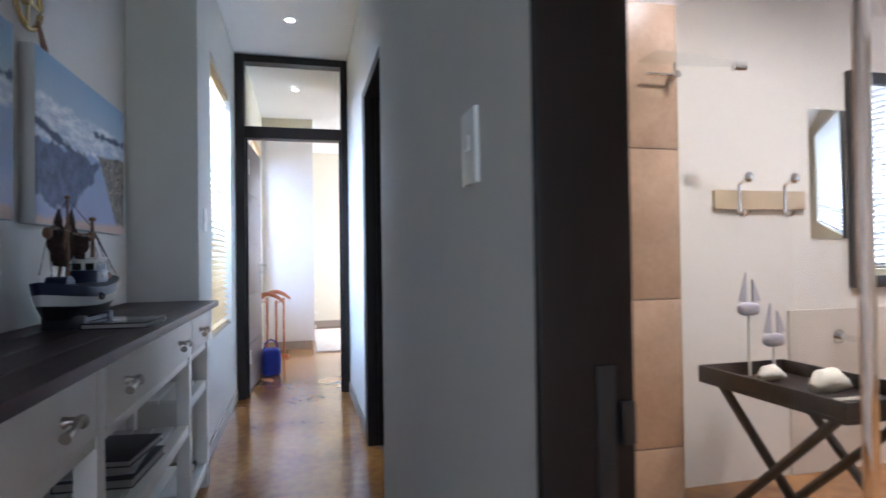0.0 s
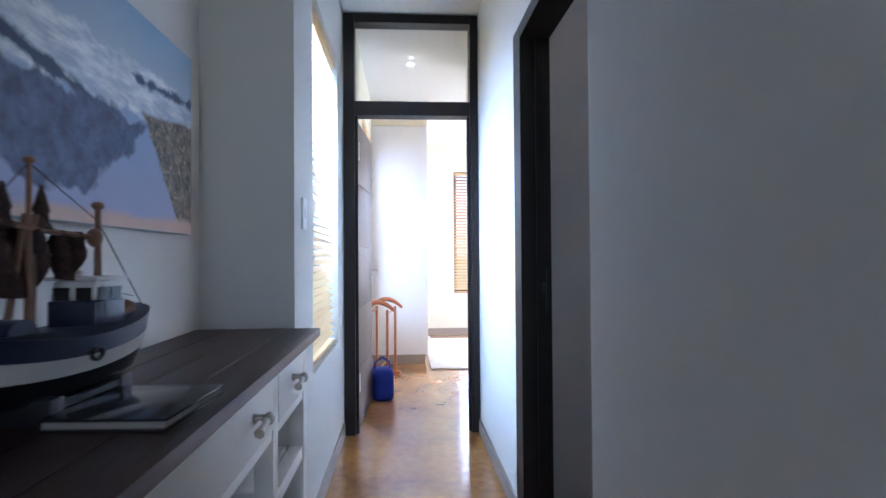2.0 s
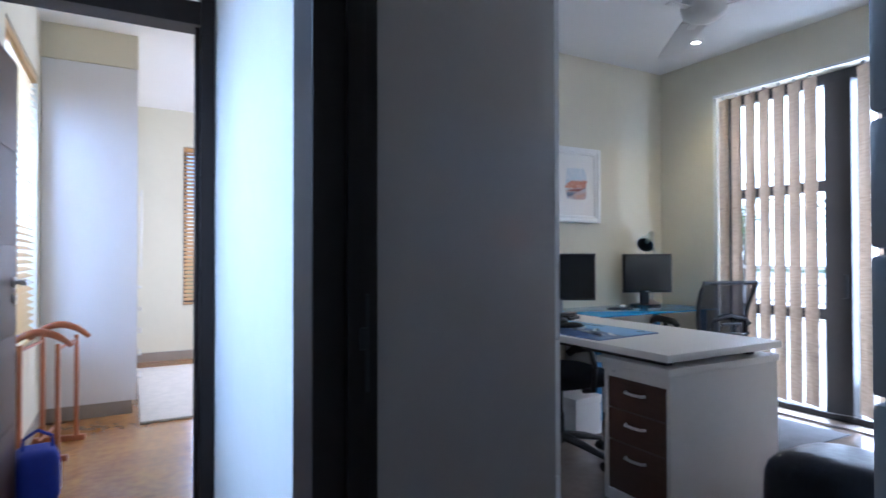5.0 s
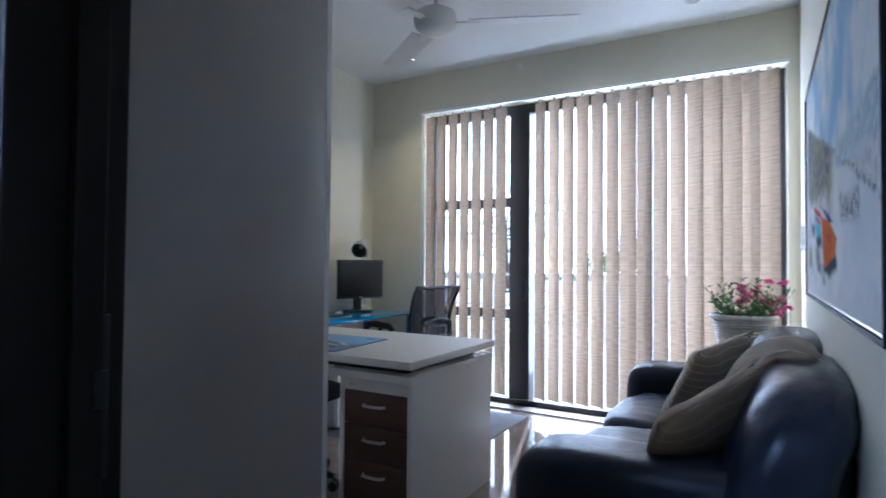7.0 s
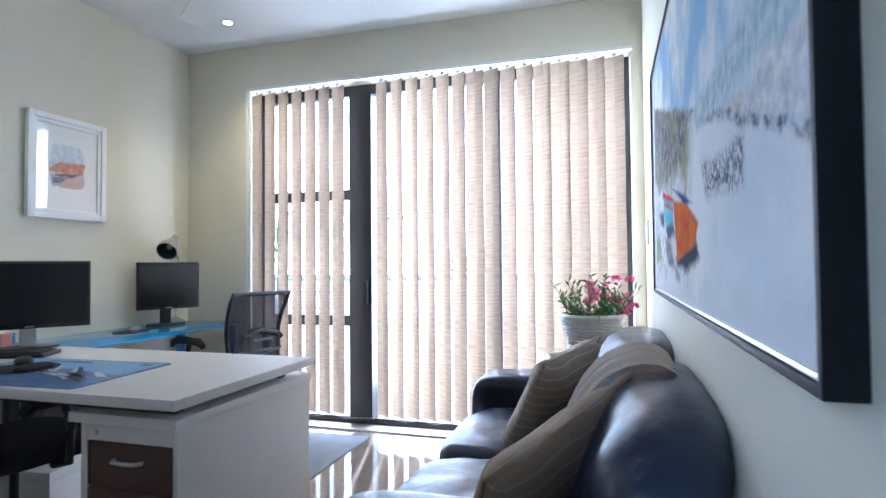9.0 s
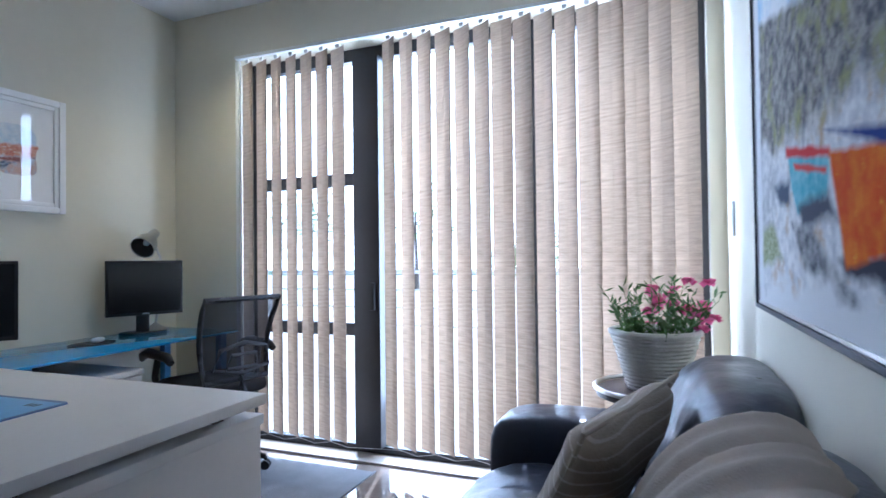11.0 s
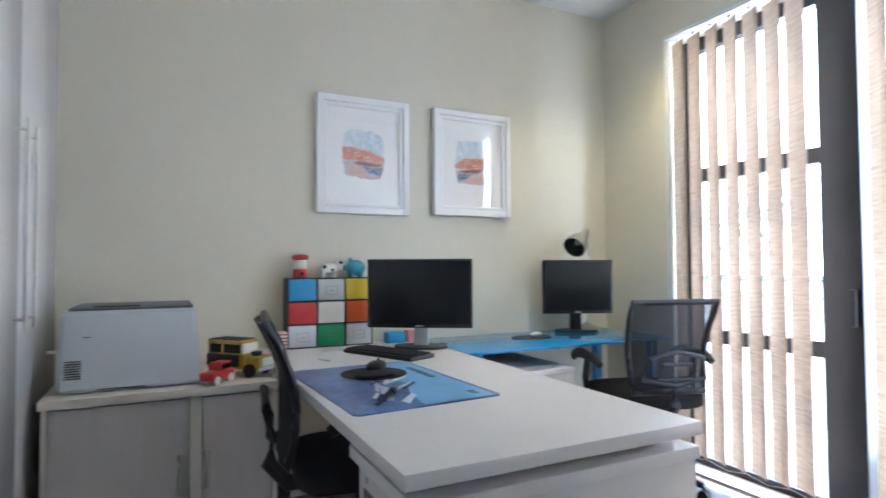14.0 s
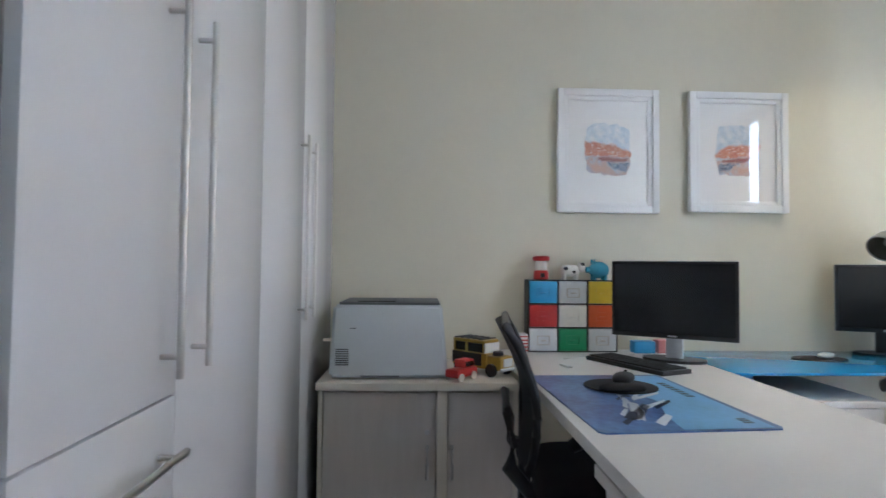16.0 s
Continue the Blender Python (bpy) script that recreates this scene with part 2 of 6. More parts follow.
def blob(bm, sx, sy, sz, c=(0, 0, 0), p=4.0, cuts=10, m=None):
    """A stuffed cushion: a rounded box with soft bulging faces."""
    k = cuts + 1
    grid = {}
    for face in range(6):
        ax, sg = face // 2, 1 if face % 2 else -1
        for i in range(k + 1):
            for j in range(k + 1):
                c3 = [0, 0, 0]
                c3[ax], c3[(ax + 1) % 3], c3[(ax + 2) % 3] = sg * k, 2 * i - k, 2 * j - k
                key = tuple(c3)
                if key not in grid:
                    grid[key] = bm.verts.new((key[0] / k, key[1] / k, key[2] / k))
        for i in range(k):
            for j in range(k):
                ks = []
                for di, dj in ((0, 0), (1, 0), (1, 1), (0, 1)):
                    c3 = [0, 0, 0]
                    c3[ax], c3[(ax + 1) % 3], c3[(ax + 2) % 3] = sg * k, 2 * (i + di) - k, 2 * (j + dj) - k
                    ks.append(grid[tuple(c3)])
                bm.faces.new(ks)
    vs = list(grid.values())
    for v in vs:
        q = v.co
        n = (abs(q.x) ** p + abs(q.y) ** p + abs(q.z) ** p) ** (1 / p)
        v.co = Vector((q.x / n * sx + c[0], q.y / n * sy + c[1], q.z / n * sz + c[2]))
        if m is not None:
            v.co = m @ v.co
    return vs


def mesh_of(name, bm, mat, smooth=False, angle=40):
    bmesh.ops.recalc_face_normals(bm, faces=bm.faces)
    me = bpy.data.meshes.new(name)
    bm.to_mesh(me)
    bm.free()
    me.materials.append(mat)
    if smooth:
        me.shade_smooth()
        me.set_sharp_from_angle(angle=radians(angle))
    return me


def part(name, bm, mat, parent, label="", smooth=True, m=None):
    ob = new(name, mesh_of(name, bm, mat, smooth))
    ob.parent = parent
    if m is not None:
        ob.matrix_basis = m
    if label:
        ob["label"] = label
    return ob


def boxpart(name, dims, mat, parent, bevel=0.003, label="", m=None):
    bm = bmesh.new()
    box(bm, *dims, bevel=bevel)
    return part(name, bm, mat, parent, label, m=m)


def thing(name, m, label, category, group=""):
    ob = new(name)
    ob.empty_display_size = 0.1
    ob.matrix_basis = m
    return tagged(ob, label, category, group)


def structure(name, boxes, mat, label="", bevel=0.0):
    bm = bmesh.new()
    for b in boxes:
        box(bm, *b, bevel=bevel)
    return tagged(new(name, mesh_of(name, bm, mat)), label, kind="structure")


# ---- floors, ceilings, walls ----
WEST, EAST = -0.52, 0.355          # hall walls
BX0, BX1 = 0.305, 0.432            # hall wall beside the bathroom, a little proud
DOORY = 5.04                       # door at the end of the hall
OW, OE, OS, ON = 0.456, 4.20, 2.805, 6.12   # office
HZ, OZ, BZ = 2.71, 2.76, 2.78      # ceilings
structure("floor", [(-1.3, 4.45, -1.6, 10.0, -0.2, 0.0)], FLOOR, "polished brown cement screed floor with amber clouding")
structure("floor_office", [(0.41, 4.2, 2.805, 6.12, 0.0, 0.004)], TILEFLOOR, "glossy brown polished floor reflecting the window")
structure("ceiling_hall", [(-1.3, 4.45, -1.6, 5.1, HZ + 0.06, HZ + 0.3), (-1.3, 0.43, -1.6, 5.1, HZ, HZ + 0.06), (0.43, 4.45, -1.6, 2.75, HZ, HZ + 0.06)], CEIL, "white painted hall ceiling")
structure("ceiling_office", [(0.43, 4.45, 2.75, 6.2, OZ, OZ + 0.2)], CEIL, "white painted office ceiling")
structure("ceiling_bedroom", [(-1.3, 4.6, 5.1, 10.6, BZ, BZ + 0.3)], CEIL, "white painted bedroom ceiling")
WT = 0.27
WD = -0.478                        # west wall of the dressing passage
# west side: alcove for the console, then the hall wall with its window
structure("wall_west", [
    (-1.1, -0.85, -1.6, 3.445, 0, HZ),
    (-1.1, WEST, 3.445, 3.85, 0, HZ),
    (WEST - WT, WEST, 3.85, 4.76, 0, 0.63), (WEST - WT, WEST, 3.85, 4.76, 2.30, HZ),
    (WEST - WT, WEST, 4.76, 5.10, 0, HZ)], HALLWALL, "pale grey painted wall with a window opening")
structure("wall_dressing_west", [
    (WEST - WT, WD, 5.155, 6.15, 0, BZ), (WEST - WT, WD, 6.15, 7.30, 0, 0.60),
    (WEST - WT, WD, 6.15, 7.30, 2.36, BZ), (WEST - WT, WD, 7.30, 9.62, 0, BZ)], WALL, "cream painted wall with a window opening")
# between hall and office
structure("wall_hall_east", [
    (BX0, BX1, -1.6, 0.36, 0, HZ), (BX0, BX1, 0.36, 1.118, 2.13, HZ), (BX0, BX1, 1.118, 2.695, 0, HZ),
    (EAST, OW, 2.695, 2.752, 0, HZ), (EAST, OW, 2.752, 3.795, 2.075, HZ), (EAST, OW, 3.795, 5.12, 0, HZ)], HALLWALL, "pale grey painted hall wall with two door openings")
# unseen wall; its opening is assumed, made for the fill lamp in it
structure("wall_south", [(-1.3, -0.80, -1.75, -1.6, 0, HZ), (-0.80, 0.30, -1.75, -1.6, 2.1, HZ), (0.30, 4.45, -1.75, -1.6, 0, HZ)], HALLWALL, "unseen painted wall closing the hall, with an added opening")
structure("wall_office_south", [(OW, 1.02, 2.69, OS, 0, OZ), (1.02, 4.45, 2.69, 2.83, 0, OZ)], WALL, "cream painted office wall behind the sofa")
structure("wall_office_north", [(OW, 4.45, ON, 6.27, 0, OZ)], WALL, "cream painted office wall behind the desks")
structure("wall_office_west", [(OW - 0.012, OW, 3.81, 6.12, HZ, OZ), (OW - 0.040, OW, 5.12, 6.27, 0, OZ)], WALL, "plain wall behind the wardrobe")
structure("wall_east", [
    (OE, 4.45, OS, 2.90, 0, OZ), (OE, 4.45, 2.90, 5.57, 2.42, OZ), (OE, 4.45, 5.57, ON, 0, OZ),
    (OE, 4.45, -1.6, 0.45, 0, HZ), (OE, 4.45, 0.45, 2.1, 0, 0.95), (OE, 4.45, 0.45, 2.1, 2.5, HZ), (OE, 4.45, 2.1, 2.69, 0, HZ)], WALL, "cream painted outer wall with a wide glazed opening")
# bedroom beyond the hall door
structure("wall_hall_end", [(WEST - WT, -0.515, DOORY, DOORY + 0.115, 0, HZ), (0.353, 0.505, 5.12, 5.14, 0, BZ)], WALL)
structure("wall_dressing_east", [(0.40, 0.505, 5.14, 5.6, 0, BZ), (0.505, 4.6, 6.27, 6.30, 0, BZ)], WALL, "cream painted wall stub of the dressing passage")
structure("wall_bedroom_north", [
    (-0.8, 0.59, 9.62, 9.85, 0, BZ), (0.59, 1.9, 9.62, 9.85, 0, 0.60), (0.59, 1.9, 9.62, 9.85, 2.38, BZ), (1.9, 4.6, 9.62, 9.85, 0, BZ)], WALL, "cream painted bedroom wall with a window")
structure("wall_bedroom_east", [(4.4, 4.6, 6.3, 9.62, 0, BZ)], WALL, "plain bedroom wall")
structure("wall_dressing_head", [(WD, 0.115, 7.41, 9.62, 2.535, BZ)], WALL, "painted bulkhead above the bedroom wardrobe")
structure("baseboard_hall", [
    (WEST, WEST + 0.012, 3.45, 5.03, 0, 0.085), (EAST - 0.012, EAST, 3.82, 5.03, 0, 0.085), (BX0 - 0.012, BX0, 1.125, 2.695, 0, 0.085),
    (WD, WD + 0.012, 6.0, 7.40, 0, 0.085), (-0.85, -0.838, -1.6, 3.445, 0, 0.085), (-0.838, WEST, 3.433, 3.445, 0, 0.085)], BASEB, "taupe painted skirting board", bevel=0.003)
structure("baseboard_bedroom", [(0.12, 4.4, 9.606, 9.62, 0, 0.10), (0.386, 0.40, 5.15, 5.6, 0, 0.085)], BASEB, "taupe skirting board", bevel=0.003)
structure("baseboard_office", [(1.19, 4.2, ON - 0.012, ON, 0.004, 0.085), (1.02, 4.2, 2.83, 2.842, 0.004, 0.085), (OE - 0.012, OE, 5.57, ON - 0.012, 0.004, 0.085)], BASEB, "taupe skirting board", bevel=0.003)

# ---- doors and windows ----
def door_frame(name, label, boxes, mat=DARKWOOD):
    return structure(name, boxes, mat, label, bevel=0.003)


# frame with a glazed light above the door at the end of the hall
fr = door_frame("door_frame_1", "black-stained timber door frame with glazed light above", [
    (-0.515, -0.445, DOORY - 0.01, DOORY + 0.11, 0.0, 2.70), (0.30, 0.352, DOORY - 0.01, DOORY + 0.11, 0.0, 2.70),
    (-0.445, 0.30, DOORY - 0.008, DOORY + 0.108, 2.045, 2.135), (-0.445, 0.30, DOORY - 0.008, DOORY + 0.108, 2.645, 2.70),
    (-0.445, -0.425, DOORY + 0.02, DOORY + 0.055, 0.0, 2.045), (0.282, 0.30, DOORY + 0.02, DOORY + 0.055, 0.0, 2.045)])
boxpart("pane", (-0.445, 0.30, DOORY + 0.04, DOORY + 0.046, 2.135, 2.645), GLASS, fr, 0)


def lever_handle(parent, m, mat=STEEL, side=1):
    """Round rose with a straight lever that points along x, on a face that looks along y."""
    bm = bmesh.new()
    rod(bm, (0, 0, 0), (0, 0.009, 0), 0.026, seg=24)
    rod(bm, (0, 0.008, 0), (0, 0.058, 0), 0.0095)
    tube(bm, [(0, 0.05, 0), (side * 0.02, 0.058, 0), (side * 0.07, 0.060, 0), (side * 0.125, 0.060, 0)], 0.0105, 12)
    h = part("door_handle", bm, mat, parent, "brushed steel lever handle", m=m)
    bm = bmesh.new()
    rod(bm, (0, 0, -0.072), (0, 0.009, -0.072), 0.026, seg=24)
    rod(bm, (0, 0.009, -0.072), (0, 0.012, -0.072), 0.008)
    part("keyhole_rose", bm, mat, parent, "round steel keyhole plate", m=m)
    return h


def door_leaf(name, m, width, height, mat, label, grooves, thick=0.042):
    """Leaf along x from its hinge; horizontal boards with grooves between them."""
    d = thing(name, m, label, "door")
    d["kind"] = "structure"
    zs = [0.012] + grooves + [height]
    for a, b in zip(zs, zs[1:]):
        boxpart("panel", (0.0, width, 0.0, thick, a + 0.002, b - 0.002), mat, d, 0.004)
    boxpart("core", (0.004, width - 0.004, 0.006, thick - 0.006, 0.012, height - 0.001), mat, d, 0)
    return d


d1 = door_leaf("door_1", pose(-0.43, DOORY + 0.118, 0, 0, 0, 86.6), 0.72, 2.03, DOORWOOD, "dark brown grooved timber door standing open against the wall", [0.40, 0.80, 1.20, 1.62])
lever_handle(d1, pose(0.665, 0.0, 1.035, 0, 0, 180), side=1)
for z in (0.25, 1.78):
    bm = bmesh.new()
    rod(bm, (-0.006, 0.0, z), (-0.006, 0.0, z + 0.11), 0.008)
    box(bm, -0.004, 0.03, -0.003, 0.0, z, z + 0.11)
    part("hinge", bm, STEEL, d1, "steel butt hinge")

fr2 = door_frame("door_frame_2", "black-stained timber frame of the office door", [
    (EAST - 0.012, OW + 0.012, 3.66, 3.795, 0.0, 2.075), (EAST + 0.002, OW + 0.012, 2.752, 2.772, 0.0, 2.075),
    (EAST - 0.012, OW + 0.012, 2.772, 3.66, 2.02, 2.075), (EAST + 0.05, EAST + 0.085, 3.648, 3.66, 0.0, 2.02)])
bm = bmesh.new()
box(bm, 0.42, 0.45, 3.656, 3.6595, 0.90, 1.08, 0.001)
box(bm, 0.427, 0.443, 3.645, 3.657, 0.98, 1.02, 0.003)
part("strike_plate", bm, BLACKPL, fr2, "dark metal strike plate")

d2 = door_leaf("door_2", pose(0.46, 2.812, 0, 0, 0, 0.6), 0.488, 2.02, DOORGREY, "grey satin door with horizontal grooves standing open", [0.45, 0.76, 1.062, 1.153, 1.237, 1.40, 1.65])
lever_handle(d2, pose(0.450, 0.042, 1.018) @ Matrix.Scale(0.56, 4), side=-1)
bm = bmesh.new()
box(bm, -0.0012, 0.0012, 0.01, 0.05, -0.079, -0.068, 0.0004)
tube(bm, [(0.0, 0.046 + 0.012 * math.cos(a), -0.09 + 0.012 * math.sin(a)) for a in [k * math.pi / 6 for k in range(12)]], 0.0012, 6, True)
rod(bm, (0.0, 0.05, -0.118), (0.003, 0.05, -0.118), 0.014, seg=14)
box(bm, -0.001, 0.0015, 0.045, 0.055, -0.185, -0.128, 0.0005)
part("key", bm, STEEL, d2, "steel keys hanging in the lock", m=pose(0.450, 0.042, 1.018) @ Matrix.Scale(0.56, 4))

fr3 = door_frame("door_frame_3", "black-stained timber frame of the bathroom door", [
    (BX0 - 0.003, BX1 + 0.012, 1.098, 1.118, 0.0, 2.13), (BX0 - 0.003, BX1 + 0.012, 0.36, 0.42, 0.0, 2.13), (BX0 - 0.003, BX1 + 0.012, 0.42, 1.098, 2.06, 2.13)])
bm = bmesh.new()
box(bm, 0.383, 0.413, 1.094, 1.0975, 0.72, 0.93, 0.001)
box(bm, 0.417, 0.438, 1.085, 1.097, 0.82, 0.88, 0.003)
box(bm, 0.389, 0.407, 1.0925, 1.0945, 0.76, 0.795, 0.0005)
part("strike_plate", bm, ALU, fr3, "scratched steel lock plate")

# glazed opening of the office: fixed bay with bars, wide stile, sliding leaf
WX0, WX1 = 4.31, 4.37
win = structure("window_1", [
    (WX0, WX1, 5.515, 5.57, 0.0, 2.42), (WX0, WX1, 2.90, 2.955, 0.0, 2.42), (WX0, WX1, 2.955, 5.515, 2.345, 2.42), (WX0, WX1, 2.955, 5.515, 0.0, 0.06),
    (WX0 - 0.05, WX1, 4.63, 4.80, 0.06, 2.345), (WX0, WX1, 3.72, 3.80, 0.06, 2.345)], ALU, "dark bronze aluminium sliding doors and side window", bevel=0.003)
for z in (0.70, 1.60):
    boxpart("glazing_bar", (WX0, WX1, 4.80, 5.515, z, z + 0.075), ALU, win)
for a, b, c, d in ((4.80, 5.515, 0.06, 0.70), (4.80, 5.515, 0.775, 1.60), (4.80, 5.515, 1.675, 2.345), (3.80, 4.63, 0.06, 2.345), (2.955, 3.72, 0.06, 2.345)):
    p = boxpart("pane", (4.337, 4.343, a, b, c, d), GLASS, win, 0)
    p.visible_shadow = False
bm = bmesh.new()
box(bm, 4.24, 4.262, 4.655, 4.685, 0.86, 1.02, 0.006)
part("door_handle", bm, ALU, win, "dark pull handle")
structure("sill", [(4.17, 4.31, 2.90, 5.57, 0.0, 0.018)], material("pale_sill_tile", (0.46, 0.41, 0.35), 0.3, vary=0.06, scale=5), "pale tiled threshold", bevel=0.004)

SLAT = material("woven_taupe_fabric", (0.63, 0.545, 0.447), 0.9, color2=(0.40, 0.334, 0.267), scale=4, stretch=(2.2, 2.2, 22), bump=0.3, bump_scale=24, translucent=0.50, rand=0.06)
vb = thing("vertical_blind", pose(4.14, 4.2, 0), "taupe woven vertical blind with tilted slats over the glazed doors", "blind")
boxpart("head_rail", (-0.016, 0.016, -1.31, 1.355, 2.400, 2.42), WHITEPL, vb, 0.004, "white aluminium head rail")
boxpart("end_post", (0.0, 0.018, 1.33, 1.362, 0.03, 2.395), WHITEPL, vb, 0.003, "white edge strip")
bm = bmesh.new()
for k in range(2):
    box(bm, -0.0006, 0.0006, -0.0635 + 0.0635 * k, 0.0635 * k, 0.0, 2.245)
for v in bm.verts:
    v.co.x += 0.006 * math.cos(v.co.y / 0.0635 * 1.5)
SLATME = mesh_of("slat", bm, SLAT)
bm = bmesh.new()
box(bm, -0.004, 0.004, -0.012, 0.012, 0.0, 0.02, 0.002)
HOOKME = mesh_of("slat_carrier", bm, WHITEPL)
ys = [1.27 - 0.1075 * k for k in range(7)] + [0.30 - 0.1075 * k for k in range(15)]
for i, y in enumerate(ys):
    s = new("slat", SLATME)
    s.parent, s.matrix_basis = vb, pose(0, y, 0.125, 0, 0, (-25 if i < 7 else -32) + random.uniform(-3, 3) + (14 if i in (13, 18, 19) else 0))
    h = new("slat_carrier", HOOKME)
    h.parent, h.matrix_basis = vb, pose(0, y, 2.372)
bm = bmesh.new()
tube(bm, [(-0.01, 1.27 - 0.1075 * 0, 0.128)] + [(-0.01, y - 0.05, 0.10 + 0.02 * (k % 2)) for k, y in enumerate(ys)], 0.0014, 5)
part("bead_chain", bm, WHITEPL, vb, "white bead chain between the slat ends")
bm = bmesh.new()
tube(bm, [(-0.02, -1.29, 2.38), (-0.022, -1.292, 1.4), (-0.02, -1.29, 0.5)], 0.003, 6)
part("pull_chain", bm, STEEL, vb, "metal pull chain")


def venetian(name, m, width, z0, z1, mat, label, tilt=24, pitch=0.043, depth=0.05):
    """Blind along x in a window; slats hang at y = 0."""
    v = thing(name, m, label, "blind")
    boxpart("head_rail", (0, width, -0.03, 0.03, z1 - 0.045, z1), mat, v, 0.003)
    bm = bmesh.new()
    box(bm, 0, width, -depth / 2, depth / 2, -0.0015, 0.0015)
    me = mesh_of("slat", bm, mat)
    k = int((z1 - z0 - 0.08) / pitch)
    for i in range(k):
        s = new("slat", me)
        s.parent, s.matrix_basis = v, pose(0, 0, z1 - 0.07 - i * pitch, tilt + random.uniform(-2, 2))
    boxpart("bottom_rail", (0, width, -0.024, 0.024, z0, z0 + 0.02), mat, v, 0.003)
    for x in (0.12, width - 0.12):
        bm = bmesh.new()
        rod(bm, (x, 0.026, z0), (x, 0.026, z1), 0.0012, seg=5)
        part("cord", bm, mat, v)
    return v


CREAM = material("cream_blind_slat", (0.62, 0.43, 0.20), 0.4, vary=0.03, scale=10, rand=0.03, translucent=0.06)
HONEY = material("honey_wood_slat", (0.55, 0.33, 0.13), 0.45, color2=(0.42, 0.23, 0.08), scale=12, stretch=(0.1, 1, 1), rand=0.06)


def side_window(name, x0, x1, y0, y1, z0, z1, label, cross=True):
    """Dark window in a wall that runs along y."""
    bs = [(x0, x1, y0, y0 + 0.045, z0, z1), (x0, x1, y1 - 0.045, y1, z0, z1), (x0, x1, y0 + 0.045, y1 - 0.045, z0, z0 + 0.045), (x0, x1, y0 + 0.045, y1 - 0.045, z1 - 0.045, z1)]
    ym = (y0 + y1) / 2
    bs.append((x0, x1, ym - 0.025, ym + 0.025, z0 + 0.045, z1 - 0.045))
    w = structure(name, bs, ALU, label, bevel=0.003)
    for a, b in ((y0 + 0.045, ym - 0.025), (ym + 0.025, y1 - 0.045)):
        p = boxpart("pane", ((x0 + x1) / 2 - 0.003, (x0 + x1) / 2 + 0.003, a, b, z0 + 0.045, z1 - 0.045), GLASS, w, 0)
        p.visible_shadow = False
    return w


side_window("window_2", WEST - 0.20, WEST - 0.15, 3.85, 4.76, 0.63, 2.30, "dark aluminium hall window")
venetian("venetian_blind", pose(WEST - 0.045, 3.865, 0, 0, 0, 90), 0.885, 0.64, 2.29, CREAM, "cream slatted blind in the hall window, slats half open", 31, 0.037)
side_window("window_3", WEST - 0.20, WEST - 0.15, 6.15, 7.30, 0.60, 2.36, "dark aluminium dressing window")
venetian("venetian_blind", pose(WD - 0.035, 6.165, 0, 0, 0, 90), 1.12, 0.61, 2.35, CREAM, "cream slatted blind in the dressing window", 30)
structure("window_4", [(0.59, 0.635, 9.72, 9.77, 0.60, 2.38), (1.855, 1.9, 9.72, 9.77, 0.60, 2.38), (0.635, 1.855, 9.72, 9.77, 0.60, 0.645), (0.635, 1.855, 9.72, 9.77, 2.335, 2.38)], ALU, "dark bedroom window frame")
venetian("venetian_blind", pose(0.60, 9.66, 0), 1.285, 0.61, 2.37, HONEY, "honey-coloured wooden slatted blind in the bedroom window", 38)
structure("window_5", [(4.36, 4.41, 0.45, 0.49, 0.95, 2.5), (4.36, 4.41, 2.06, 2.10, 0.95, 2.5), (4.36, 4.41, 0.49, 2.06, 0.95, 0.99), (4.36, 4.41, 0.49, 2.06, 2.46, 2.5)], ALU, "bathroom window frame")
venetian("venetian_blind", pose(4.235, 0.46, 0, 0, 0, 90), 1.63, 0.96, 2.49, WHITEPL, "white slatted blind in the bathroom window", 40)

# ---- hall things ----
CONWHITE = material("white_painted_timber", (0.70, 0.69, 0.65), 0.5, vary=0.04, scale=7, bump=0.06, bump_scale=90)
PLANK = material("dark_plank_top", (0.052, 0.024, 0.019), 0.42, spec=0.28, color2=(0.026, 0.013, 0.011), scale=9, stretch=(1, 0.08, 1), bump=0.15, bump_scale=70, rand=0.12)
KNOB = material("aged_nickel", (0.50, 0.47, 0.42), 0.32, metal=1.0, vary=0.1, scale=30)
CX0, CX1, CY0, CY1, CZ = -0.838, -0.42, -0.35, 3.385, 0.887
con = thing("console_table", pose(0, 0, 0), "white painted console with dark plank top, drawers and open shelves", "console")
w = (CX1 - CX0 - 0.004) / 4
for k in range(4):
    boxpart("plank", (CX0 + k * (w + 0.0012), CX0 + k * (w + 0.0012) + w, CY0, CY1, CZ - 0.028, CZ - (0.0005 if k % 2 else 0)), PLANK, con, 0.003)
bx1 = -0.462
posts = [CY0 + 0.05, 0.55, 1.812, 2.865, 3.29]
for i, y in enumerate(posts):
    for x in (CX0 + 0.01, bx1 - 0.05):
        boxpart("leg", (x, x + 0.05, y, y + 0.055, 0.0, CZ - 0.028), CONWHITE, con, 0.004)
boxpart("back_panel", (CX0 + 0.012, CX0 + 0.024, CY0 + 0.10, 3.30, 0.10, CZ - 0.03), CONWHITE, con, 0)
